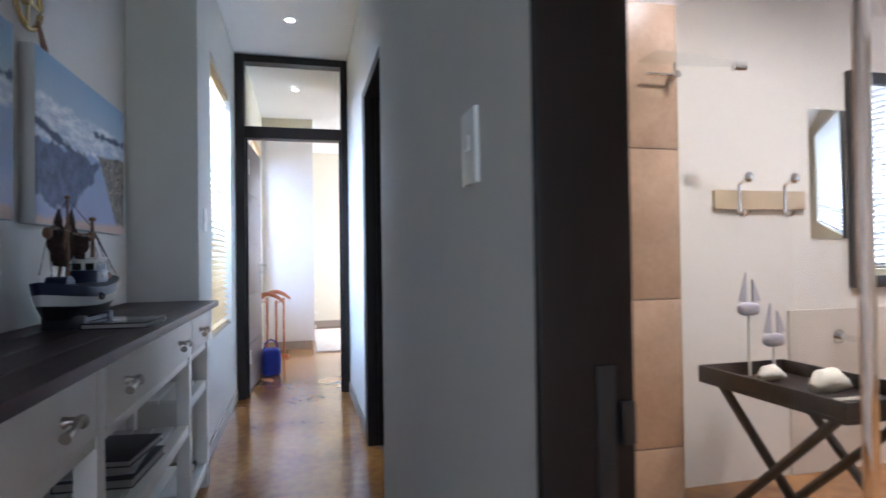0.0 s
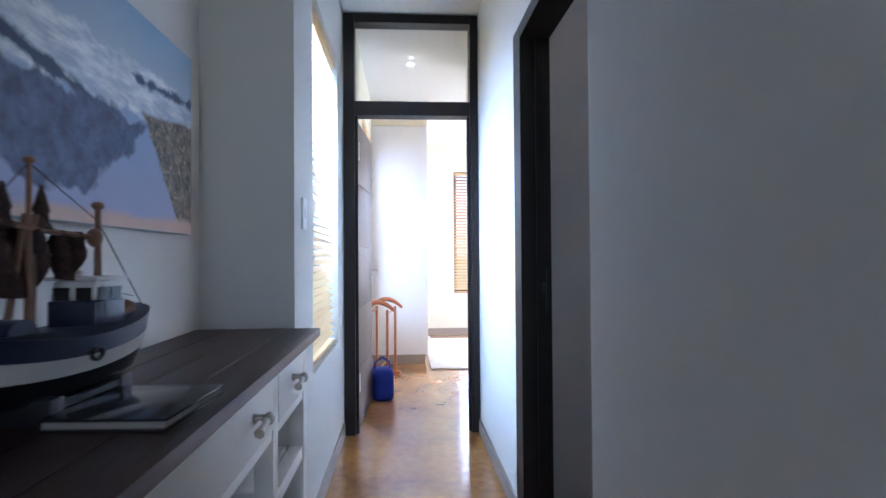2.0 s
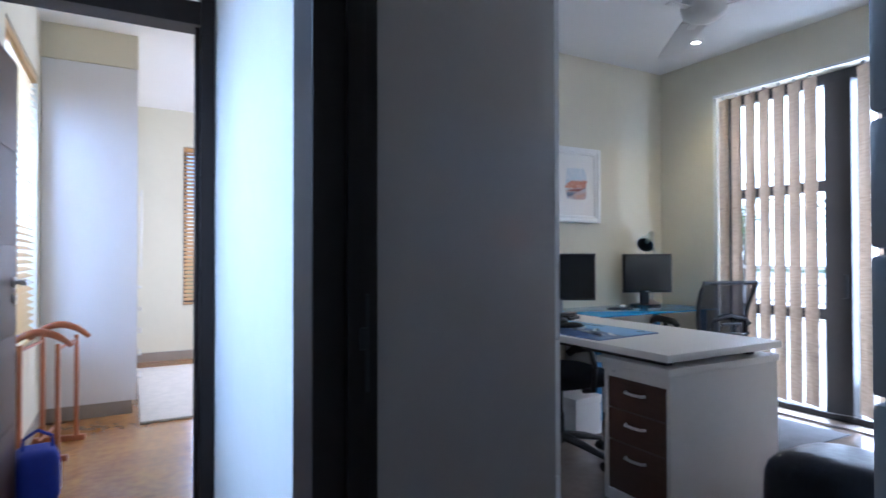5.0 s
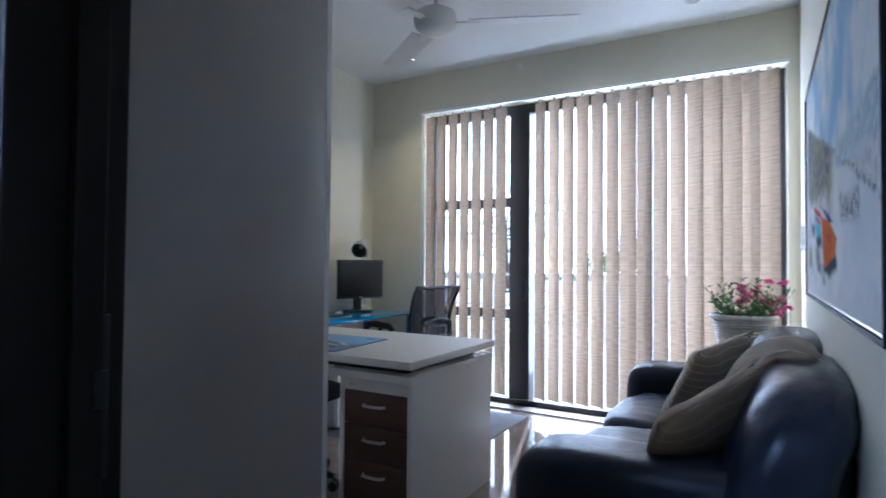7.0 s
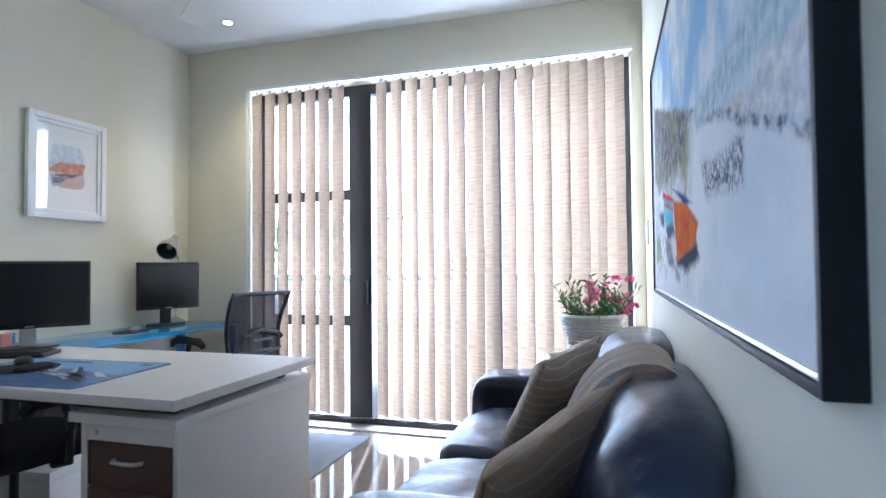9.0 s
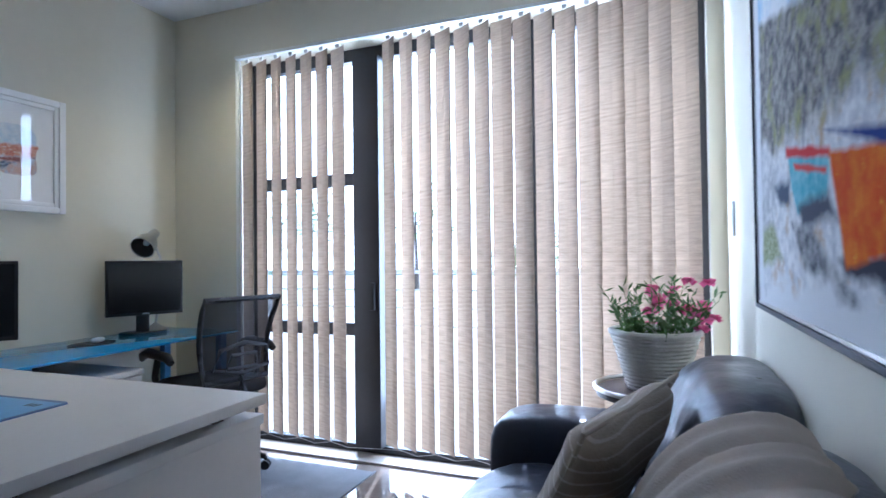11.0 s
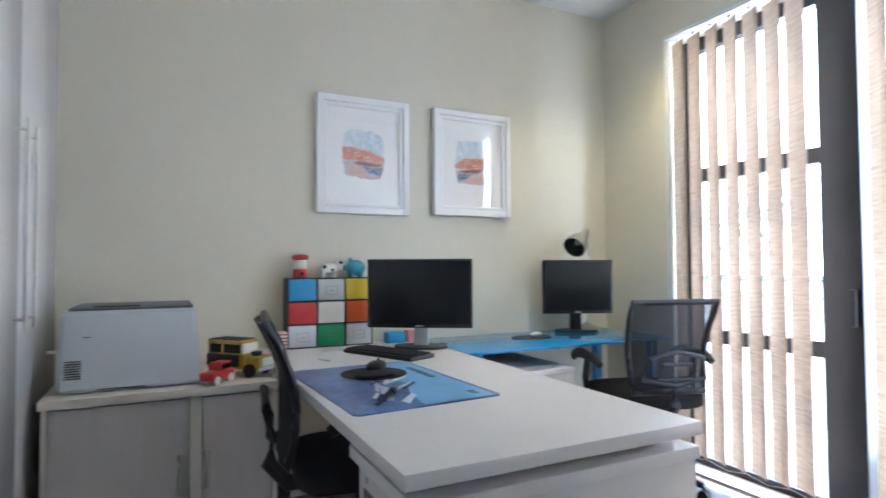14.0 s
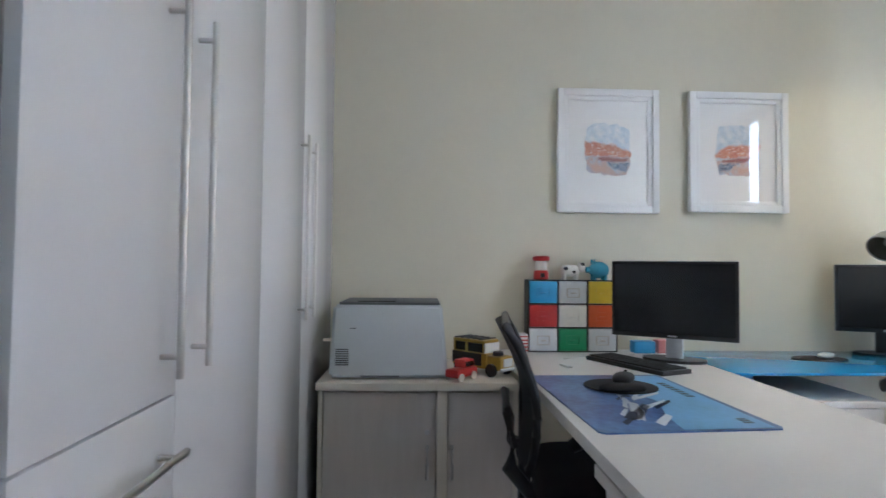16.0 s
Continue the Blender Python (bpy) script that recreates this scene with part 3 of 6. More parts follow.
for a, b in zip(posts, posts[1:]):
    a, b = a + 0.055, b
    boxpart("rail", (bx1 - 0.045, bx1 - 0.004, a, b, 0.665, 0.69), CONWHITE, con, 0.002)
    boxpart("drawer_floor", (CX0 + 0.03, bx1 - 0.046, a, b, 0.672, 0.686), CONWHITE, con, 0)
    dr = boxpart("drawer", (bx1 - 0.02, bx1 + 0.001, a + 0.004, b - 0.004, 0.694, CZ - 0.032), CONWHITE, con, 0.004, "white panelled drawer front")
    narrow = b - a < 0.4
    for yk in ([(a + b) / 2] if narrow else [a + 0.15, b - 0.19]):
        bm = bmesh.new()
        tube(bm, [(0, 0, 0), (0.012, 0, 0.003), (0.03, 0, 0.001)], [0.013, 0.007, 0.0085], 12)
        ball(bm, (0.034, 0, 0.0), 0.016, 0.8, 1, 0.9)
        tube(bm, [(0.03, 0, 0.0), (0.033, -0.035, -0.006), (0.030, -0.072, -0.012)], [0.010, 0.0065, 0.0115], 10)
        part("knob", bm, KNOB, dr, "aged nickel turned handle", m=pose(bx1 + 0.001, yk, 0.775))
    for z in ((0.495, 0.10) if narrow else (0.40, 0.10)):
        nsl = 4
        ws = (bx1 - 0.05 - CX0 - 0.03) / nsl
        for k in range(nsl):
            boxpart("shelf_slat", (CX0 + 0.03 + k * ws, CX0 + 0.03 + (k + 1) * ws - 0.006, a, b, z, z + 0.018), CONWHITE, con, 0.002)
        boxpart("rail", (bx1 - 0.045, bx1 - 0.004, a, b, z - 0.025, z + 0.018), CONWHITE, con, 0.002)


def book(m, w, d, h, color, label, pages=True):
    t = thing("book", m, label, "book", "books on the console shelf")
    cm = material("book_cover", color, 0.4, vary=0.1, scale=20)
    boxpart("cover", (0, w, 0, d, 0, 0.004), cm, t, 0.001)
    boxpart("cover", (0, w, 0, d, h - 0.004, h), cm, t, 0.001)
    boxpart("spine", (0, 0.004, 0, d, 0.004, h - 0.004), cm, t, 0.001)
    boxpart("page_block", (0.004, w - 0.004, 0.004, d - 0.004, 0.004, h - 0.004), material("paper_edge", (0.30, 0.28, 0.25), 0.9), t, 0)
    return t


book(pose(-0.72, 2.24, 0.418, 0, 0, -4), 0.22, 0.30, 0.03, (0.03, 0.03, 0.035), "black hardback book lying on the console shelf")
book(pose(-0.715, 2.25, 0.449, 0, 0, 3), 0.21, 0.28, 0.026, (0.30, 0.32, 0.36), "grey paperback lying on a stack")
book(pose(-0.70, 2.26, 0.476, 0, 0, -7), 0.19, 0.26, 0.022, (0.025, 0.02, 0.03), "dark book on top of a stack")
book(pose(-0.72, 2.30, 0.118, 0, 0, 2), 0.23, 0.28, 0.05, (0.05, 0.04, 0.035), "dark thick book on the lower console shelf")
fol = book(pose(-0.638, 2.225, CZ, 0, 0, -3), 0.178, 0.215, 0.018, (0.016, 0.016, 0.02), "black glossy album lying on the console")
for c in fol.children:
    if c.name.startswith("cover"):
        c.data.materials[0].node_tree.nodes["Principled BSDF"].inputs["Roughness"].default_value = 0.12


def seascape(shore=True):
    """Blue bay, white surf over a dark rocky shore, brown cliff, peach sand at the foot."""
    m = material("seascape_canvas", (0.3, 0.36, 0.5), 0.55, bump=0.1, bump_scale=300)
    p = Painter(m, 1, 2)
    n5, n20, n60 = p.tex(5, 8), p.tex(20, 8, 0.7), p.tex(60, 6, 0.7)
    drift = p.tex(11, 8, 0.7, (1, 0.5, 1.8))
    wob, fine = p.calc("ADD", p.wobble(7, 0.11), p.wobble(24, 0.045)), p.calc("ADD", p.wobble(14, 0.05), p.wobble(60, 0.02))
    sky = p.blend(p.calc("ADD", p.v, p.wobble(3, 0.12)), 0.10, 0.26, (0.46, 0.55, 0.62), (0.30, 0.44, 0.62))
    water = p.blend(p.calc("ADD", p.v, p.wobble(5, 0.25)), -0.24, 0.02, (0.36, 0.38, 0.56), (0.30, 0.40, 0.60))
    c = p.blend(p.calc("ADD", p.v, p.wobble(30, 0.02)), 0.10, 0.118, water, sky)
    surf = p.blend(drift, 0.40, 0.60, (0.86, 0.88, 0.90), (0.42, 0.50, 0.62))
    c = p.shape(c, [(-0.46, 0.125), (-0.2, 0.132), (0.1, 0.14), (0.46, 0.14), (0.46, 0.05), (0.1, 0.012), (-0.46, -0.02)], surf, wob, 0.008)
    c = p.shape(c, [(0.05, 0.108), (0.46, 0.142), (0.46, 0.118), (0.10, 0.094)], (0.045, 0.075, 0.17), fine, 0.006)
    c = p.shape(c, [(-0.46, 0.058), (-0.08, -0.005), (-0.08, -0.03), (-0.46, 0.030)], (0.05, 0.075, 0.15), fine, 0.006)
    rock = p.blend(n20, 0.38, 0.64, (0.05, 0.065, 0.13), (0.13, 0.16, 0.28))
    rock = p.blend(n5, 0.62, 0.72, rock, (0.36, 0.42, 0.56))
    if shore:
        c = p.shape(c, [(-0.46, -0.008), (0.13, -0.008), (0.02, -0.10), (-0.15, -0.215), (-0.46, -0.19)], rock, wob, 0.006)
    cliff = p.blend(n20, 0.38, 0.62, (0.035, 0.034, 0.036), (0.26, 0.22, 0.17))
    cliff = p.blend(n60, 0.54, 0.64, cliff, (0.46, 0.38, 0.25))
    if shore:
        c = p.shape(c, [(0.11, 0.022), (0.46, 0.060), (0.46, -0.27), (0.34, -0.26), (0.20, -0.09)], cliff, fine, 0.005)
    c = p.blend(p.calc("ADD", p.v, p.wobble(6, 0.05)), -0.258, -0.238, (0.60, 0.42, 0.34), c)
    p.use(c)
    return m


SEA, SWELL = seascape(), seascape(False)
CANVASEDGE = material("canvas_edge", (0.50, 0.50, 0.50), 0.8, vary=0.05)
for y0, y1, zb, lab in ((2.365, 3.245, 1.205, "wide blue and white seascape canvas print"), (1.35, 2.23, 1.205, "blue seascape canvas print beside another")):
    t = thing("canvas_print", pose(-0.85, (y0 + y1) / 2, zb + 0.28), lab, "picture", "seascape prints above the console")
    hw = (y1 - y0) / 2
    boxpart("stretcher", (0.0, 0.044, -hw, hw, -0.28, 0.28), CANVASEDGE, t, 0.003)
    boxpart("print", (0.044, 0.046, -hw + 0.002, hw - 0.002, -0.278, 0.278), SEA if y0 > 2 else SWELL, t, 0)

# model fishing boat on the console
NAVY = material("navy_boat_paint", (0.014, 0.021, 0.050), 0.35, vary=0.12, scale=15)
BOATWHITE = material("boat_white", (0.62, 0.61, 0.58), 0.4, vary=0.06, scale=12)
BLACKHULL = material("black_boat_paint", (0.010, 0.010, 0.013), 0.4, vary=0.2)
MASTWOOD = material("brown_mast_wood", (0.16, 0.075, 0.035), 0.5, vary=0.25, scale=30)
NET = material("brown_net", (0.045, 0.025, 0.02), 0.9, vary=0.4, scale=60, bump=0.5, bump_scale=200)
boat = thing("model_boat", pose(-0.685, 2.36, CZ, 0, 0, 86) @ Matrix.Diagonal((1.30, 1.15, 0.86, 1)), "navy, white and black model fishing boat with brown masts", "model boat")


def hull_band(z0, z1, f0, f1, mat, nm):
    """Hull strip between two heights; f0, f1 narrow the plan towards the keel."""
    bm = bmesh.new()
    rows = []
    for z, f in ((z0, f0), (z1, f1)):
        ring = []
        for k in range(25):
            u = -1 + 2 * k / 24
            half = 0.062 * f * max(0.0, 1 - abs(u) ** 2.6) ** 0.6 + 0.003
            sheer = 0.030 * u * u + 0.012 * max(0, u)
            x = u * (0.150 + 0.024 * (z / 0.16)) + 0.010 * u * (z / 0.16)
            ring.append((x, half, z + sheer * (z / 0.16)))
        rows.append([bm.verts.new((x, y, z)) for x, y, z in ring] + [bm.verts.new((x, -y, z)) for x, y, z in reversed(ring)])
    A, B = rows
    k = len(A)
    for i in range(k):
        bm.faces.new((A[i], A[(i + 1) % k], B[(i + 1) % k], B[i]))
    bm.faces.new(A[::-1])
    bm.faces.new(B)
    part(nm, bm, mat, boat)


hull_band(0.035, 0.076, 0.35, 0.80, BLACKHULL, "lower_hull")
hull_band(0.076, 0.107, 0.80, 0.95, BOATWHITE, "white_band")
hull_band(0.107, 0.141, 0.95, 1.0, NAVY, "upper_hull")
bm = bmesh.new()
for x in (-0.07, 0.07):
    box(bm, x - 0.012, x + 0.012, -0.05, 0.05, 0.0, 0.045, 0.003)
box(bm, -0.07, 0.07, -0.045, -0.035, 0.022, 0.034)
box(bm, -0.07, 0.07, 0.035, 0.045, 0.022, 0.034)
part("stand", bm, BLACKHULL, boat)
bm = bmesh.new()
box(bm, 0.024, 0.084, -0.032, 0.032, 0.199, 0.238, 0.006)
box(bm, 0.018, 0.090, -0.038, 0.038, 0.238, 0.246, 0.002)
part("wheelhouse", bm, BOATWHITE, boat, "white wheelhouse with dark windows")
boxpart("wheelhouse_base", (0.020, 0.087, -0.036, 0.036, 0.130, 0.199), NAVY, boat, 0.004, "navy lower half of the wheelhouse")
for x in (0.026, 0.045, 0.062):
    bm = bmesh.new()
    ball(bm, (x, 0.02, 0.253), 0.006, seg=8)
    part("roof_lamp", bm, KNOB, boat)
for x, y in ((0.0235, -0.016), (0.0235, 0.016)):
    boxpart("cabin_window", (x - 0.002, x, y - 0.011, y + 0.011, 0.200, 0.225), SCREEN, boat, 0)
for x, o in ((0.040, -1), (0.068, -1), (0.040, 1), (0.068, 1)):
    boxpart("cabin_window", (x - 0.012, x + 0.012, o * 0.0335 - 0.001, o * 0.0335 + 0.001, 0.200, 0.225), SCREEN, boat, 0)
bm = bmesh.new()
rod(bm, (-0.092, -0.025, 0.160), (-0.092, 0.025, 0.160), 0.022, seg=18)
part("winch", bm, NAVY, boat)
bm = bmesh.new()
tube(bm, [(0.095, -0.02, 0.160), (0.115, -0.015, 0.176), (0.135, -0.005, 0.170)], [0.006, 0.018, 0.004], 10)
part("dinghy", bm, MASTWOOD, boat, "small brown dinghy")
for nm, x, zt, r in (("foremast", -0.055, 0.455, 0.005), ("mainmast", 0.075, 0.392, 0.0065)):
    bm = bmesh.new()
    rod(bm, (x, 0, 0.135), (x, 0, zt), r, r * 0.6)
    ball(bm, (x, 0, zt), r * 1.4)
    part(nm, bm, MASTWOOD, boat)
bm = bmesh.new()
for x0, x1 in ((-0.075, -0.06), (-0.035, -0.045)):
    rod(bm, (x0, 0.012, 0.16), (x1, 0.0, 0.36), 0.004)
tube(bm, [(-0.14, 0.0, 0.33), (-0.12, 0, 0.345), (0.0, 0, 0.33), (0.072, 0, 0.325)], 0.006, 8)
for x in (-0.145, 0.068):
    ball(bm, (x, 0, 0.325), 0.017, 0.8, 0.6, 1.2, 10)
part("boom", bm, MASTWOOD, boat)
for x0, x1, zt, zb, nm in ((-0.125, -0.02, 0.335, 0.235, "hanging_net"), (-0.01, 0.045, 0.335, 0.26, "hanging_net")):
    bm = bmesh.new()
    g = bmesh.ops.create_grid(bm, x_segments=8, y_segments=6, size=1)
    for v in g["verts"]:
        u, q = v.co.x, v.co.y
        v.co = Vector(((x0 + x1) / 2 + u * (x1 - x0) / 2 * (1 - 0.12 * (1 - q)), 0.012 * math.sin(5 * u + 2 * q) + 0.004, zb + (q + 1) / 2 * (zt - zb) - 0.018 * (1 - u * u) * (1 - q) / 2))
    bmesh.ops.solidify(bm, geom=list(bm.faces), thickness=0.003)
    part(nm, bm, NET, boat, "dark brown furled net")
for x, z in ((-0.095, 0.41), (-0.035, 0.415)):
    bm = bmesh.new()
    tube(bm, [(x, 0, 0.335), (x + 0.005, 0.004, 0.37), (x, 0, z)], [0.014, 0.010, 0.002], 8)
    part("furled_sail", bm, NET, boat)
bm = bmesh.new()
for a, b in (((-0.055, 0, 0.45), (0.075, 0, 0.36)), ((-0.14, 0, 0.33), (-0.178, 0, 0.19)), ((-0.14, 0, 0.33), (-0.165, -0.02, 0.185)), ((0.075, 0, 0.36), (0.115, -0.045, 0.18)), ((0.075, 0, 0.36), (0.135, -0.03, 0.185)),
             ((0.075, 0, 0.36), (0.175, 0, 0.195)), ((-0.055, 0, 0.45), (-0.14, 0, 0.33)), ((0.072, 0, 0.33), (0.02, -0.05, 0.17)), ((0.11, 0, 0.21), (0.165, 0, 0.195))):
    rod(bm, a, b, 0.0009, seg=5)
part("rigging", bm, NET, boat)
bm = bmesh.new()
tube(bm, [(-0.02 + 0.011 * math.cos(a), -0.066, 0.108 + 0.011 * math.sin(a)) for a in [k * math.pi / 6 for k in range(12)]], 0.0035, 6, True)
part("tyre_fender", bm, BLACKHULL, boat)

# brass ring with a wooden handle on the alcove wall
BRASS = material("aged_brass", (0.55, 0.42, 0.20), 0.25, metal=1.0, vary=0.1, scale=12)
br = thing("brass_wall_ornament", pose(-0.845, 2.38, 1.90) @ Matrix.Scale(0.78, 4), "round brass wall ornament with a dark wooden handle", "wall ornament")
bm = bmesh.new()
tube(bm, [(0.02, 0.11 * math.cos(a), 0.11 * math.sin(a)) for a in [k * math.pi / 16 for k in range(32)]], 0.012, 10, True)
part("ring", bm, BRASS, br)
bm = bmesh.new()
rod(bm, (0.02, -0.11, 0), (0.02, 0.11, 0), 0.006)
rod(bm, (0.02, 0, -0.11), (0.02, 0, 0.11), 0.006)
rod(bm, (0.0, 0, 0), (0.03, 0, 0), 0.02)
part("spoke", bm, BRASS, br)
bm = bmesh.new()
tube(bm, [(0.03, 0.06, -0.06), (0.03, 0.12, -0.15), (0.03, 0.15, -0.20)], [0.008, 0.013, 0.010], 10)
part("handle", bm, MASTWOOD, br)


def wall_plate(name, m, w, h, label, rockers):
    t = thing(name, m, label, "switch")
    boxpart("plate", (0, 0.010, -w / 2, w / 2, -h / 2, h / 2), WHITEPL, t, 0.003)
    for y, z, a, b in rockers:
        boxpart("rocker", (0.010, 0.014, y - a, y + a, z - b, z + b), WHITEPL, t, 0.0015)
    return t


wall_plate("light_switch", pose(WEST, 3.61, 1.30), 0.075, 0.12, "white light switch on the hall wall", [(0, 0.0, 0.012, 0.02)])
wall_plate("light_switch", pose(BX0, 1.405, 1.290, 0, 0, 180), 0.085, 0.14, "white switch plate on the hall wall", [(0, 0.008, 0.010, 0.014)])
wall_plate("light_switch", pose(3.93, 2.83, 1.30, 0, 0, 90), 0.055, 0.14, "slim white switch beside the blind", [(0, 0, 0.010, 0.03)])

BULB = material("lit_bulb", (1, 0.93, 0.82), 0.5, emission=(1.0, 0.90, 0.74), power=14)
DEAD = material("unlit_bulb", (0.6, 0.6, 0.58), 0.2)


def downlight(x, y, z, lit, watts=0, tint=(1.0, 0.82, 0.55), cone=85):
    t = thing("downlight", pose(x, y, z), "round recessed downlight, " + ("lit" if lit else "off"), "ceiling light", "recessed downlights")
    bm = bmesh.new()
    lathe(bm, [(0.030, -0.004), (0.043, -0.005), (0.046, -0.001), (0.046, 0.0)], seg=24)
    part("trim_ring", bm, STEEL, t, "brushed ring")
    bm = bmesh.new()
    lathe(bm, [(0.001, -0.010), (0.02, -0.008), (0.029, -0.0045)], seg=20)
    part("bulb", bm, BULB if lit else DEAD, t)
    if watts:
        lamp("downlight_lamp", "SPOT", pose(x, y, z - 0.02), watts, tint, spot=cone)


downlight(-0.08, 4.33, HZ, True, 4)
downlight(-0.07, 6.2, BZ, True, 4)
downlight(3.797, 5.457, OZ, True, 27, (1.0, 0.78, 0.42), 105)
downlight(3.80, 3.40, OZ, False)
downlight(2.05, 5.35, OZ, True, 8)

# ---- office: fitted wardrobe ----
ward = thing("wardrobe", pose(0, 0, 0), "tall gloss white fitted wardrobe with long steel bar handles", "wardrobe")
WF = 1.19
# end faces away from the window; its shade is put into this grey
WARDEND = material("shade_grey_panel", (0.40, 0.375, 0.36), 0.16, vary=0.03, scale=2, coat=0.25)
boxpart("end_panel", (OW, WF - 0.02, 3.985, 4.003, 0.005, 2.755), WARDEND, ward, 0.001, "glossy end panel, its shade put into the grey colour")
boxpart("carcass", (OW + 0.002, WF - 0.024, 4.004, 6.118, 0.08, 2.754), GLOSSWHITE, ward, 0)
boxpart("plinth", (OW + 0.002, WF - 0.06, 4.003, 6.118, 0.005, 0.08), BASEB, ward, 0)


def bar_handle(parent, a, b, r=0.0065, stand=0.032):
    a, b = Vector(a), Vector(b)
    d = (b - a).normalized()
    bm = bmesh.new()
    rod(bm, a, b, r, seg=14)
    for p in (a + d * 0.035, b - d * 0.035):
        rod(bm, p, p - Vector((stand, 0, 0)), r * 0.8, seg=10)
    part("bar_handle", bm, STEEL, parent, "brushed steel bar handle")


seams = [3.985, 4.392, 4.91, 5.437, 6.118]
for i, (a, b) in enumerate(zip(seams, seams[1:])):
    z0 = 0.902 if i == 0 else 0.085
    dr = boxpart("door", (WF - 0.02, WF, a + 0.0015, b - 0.0015, z0 + 0.002, 2.40), GLOSSWHITE, ward, 0.0015)
    boxpart("top_door", (WF - 0.02, WF, a + 0.0015, b - 0.0015, 2.404, 2.752), GLOSSWHITE, ward, 0.0015)
    hy = {0: b - 0.063, 1: a + 0.063, 2: b - 0.066, 3: a + 0.066}[i]
    if hy:
        bar_handle(dr, (WF + 0.033, hy, 0.94), (WF + 0.033, hy, 1.59))
for a, b in ((0.495, 0.900), (0.085, 0.493)):
    dr = boxpart("drawer", (WF - 0.02, WF, 3.9865, 4.3905, a + 0.002, b), GLOSSWHITE, ward, 0.0015)
    bar_handle(dr, (WF + 0.033, 4.05, b - 0.09), (WF + 0.033, 4.365, b - 0.09))

# ---- desks ----
WALNUT = material("walnut_drawer_front", (0.11, 0.055, 0.038), 0.38, color2=(0.065, 0.032, 0.024), scale=9, stretch=(1, 0.15, 1), bump=0.05, bump_scale=60)
DESKTOP = material("white_desk_laminate", (0.74, 0.72, 0.69), 0.38, vary=0.02, scale=6, bump=0.03, bump_scale=260)
desk = thing("desk", pose(0, 0, 0), "white laminate desk with overhanging top and walnut drawers", "desk")
boxpart("desktop", (2.005, 2.815, 4.265, 6.108, 0.704, 0.738), DESKTOP, desk, 0.004)
bm = bmesh.new()
box(bm, 2.09, 2.13, 4.34, 6.02, 0.672, 0.704)
box(bm, 2.67, 2.71, 4.34, 6.02, 0.672, 0.704)
part("underframe", bm, ALU, desk, "dark steel underframe")
boxpart("pedestal_top", (2.03, 2.82, 4.28, 4.70, 0.640, 0.672), DESKTOP, desk, 0.003)
boxpart("side_panel", (2.045, 2.81, 4.285, 4.307, 0.005, 0.640), WHITEBOARD, desk, 0.002)
boxpart("side_panel", (2.045, 2.81, 4.64, 4.662, 0.005, 0.640), WHITEBOARD, desk, 0.002)
boxpart("back_panel", (2.79, 2.81, 4.307, 4.64, 0.005, 0.640), WHITEBOARD, desk, 0)
boxpart("plinth", (2.045, 2.79, 4.307, 4.64, 0.005, 0.06), WHITEBOARD, desk, 0.002)
boxpart("drawer_rail", (2.045, 2.06, 4.307, 4.64, 0.585, 0.640), WHITEBOARD, desk, 0.002)
for a, b in ((0.44, 0.583), (0.29, 0.436), (0.062, 0.286)):
    dr = boxpart("drawer", (2.047, 2.40, 4.310, 4.637, a + 0.002, b), WALNUT, desk, 0.003, "dark walnut drawer")
    bm = bmesh.new()
    zc = b - 0.055
    tube(bm, [(2.047, 4.42, zc), (2.028, 4.43, zc), (2.022, 4.475, zc), (2.028, 4.52, zc), (2.047, 4.53, zc)], 0.007, 8)
    part("bow_handle", bm, STEEL, dr, "satin steel bow handle")
bm = bmesh.new()
rod(bm, (2.050, 4.60, 0.61), (2.040, 4.60, 0.61), 0.008)
part("lock", bm, STEEL, desk)
for y in (5.90,):
    for x in (2.07, 2.72):
        boxpart("leg", (x, x + 0.05, y, y + 0.05, 0.005, 0.672), ALU, desk, 0.003)

BLUEGLASS = material("blue_backpainted_glass", (0.03, 0.27, 0.58), 0.10, vary=0.04, scale=3, coat=0.15)
BLUEFRAME = material("blue_painted_steel", (0.06, 0.22, 0.45), 0.35, vary=0.06)
bd = thing("glass_desk", pose(0, 0, 0), "bright blue glass-topped desk against the wall", "desk")
boxpart("glass_top", (2.83, 4.11, 5.52, 6.105, 0.722, 0.734), BLUEGLASS, bd, 0.003)
for x in (2.90, 4.03):
    for y in (5.58, 6.03):
        boxpart("leg", (x, x + 0.045, y, y + 0.045, 0.005, 0.722), BLUEFRAME, bd, 0.004)
boxpart("cross_rail", (2.90, 4.07, 6.03, 6.06, 0.66, 0.70), BLUEFRAME, bd, 0.003)

ped = thing("drawer_pedestal", pose(3.02, 5.50, 0.004), "white steel drawer pedestal under the blue desk", "drawer unit")
boxpart("body", (0, 0.40, 0.02, 0.55, 0.03, 0.60), WHITEBOARD, ped, 0.004)
boxpart("top", (-0.005, 0.405, 0.0, 0.555, 0.60, 0.625), WHITEBOARD, ped, 0.004)
for k, (a, b) in enumerate(((0.42, 0.595), (0.235, 0.415), (0.035, 0.23))):
    dr = boxpart("drawer", (0.005, 0.395, 0.002, 0.02, a, b), WHITEBOARD, ped, 0.003)
    boxpart("label_holder", (0.14, 0.26, -0.004, 0.002, b - 0.10, b - 0.05), STEEL, dr, 0.002, "steel label holder")
for x in (0.05, 0.35):
    for y in (0.07, 0.50):
        bm = bmesh.new()
        rod(bm, (x - 0.01, y, 0.015), (x + 0.01, y, 0.015), 0.015)
        part("castor", bm, BLACKPL, ped)

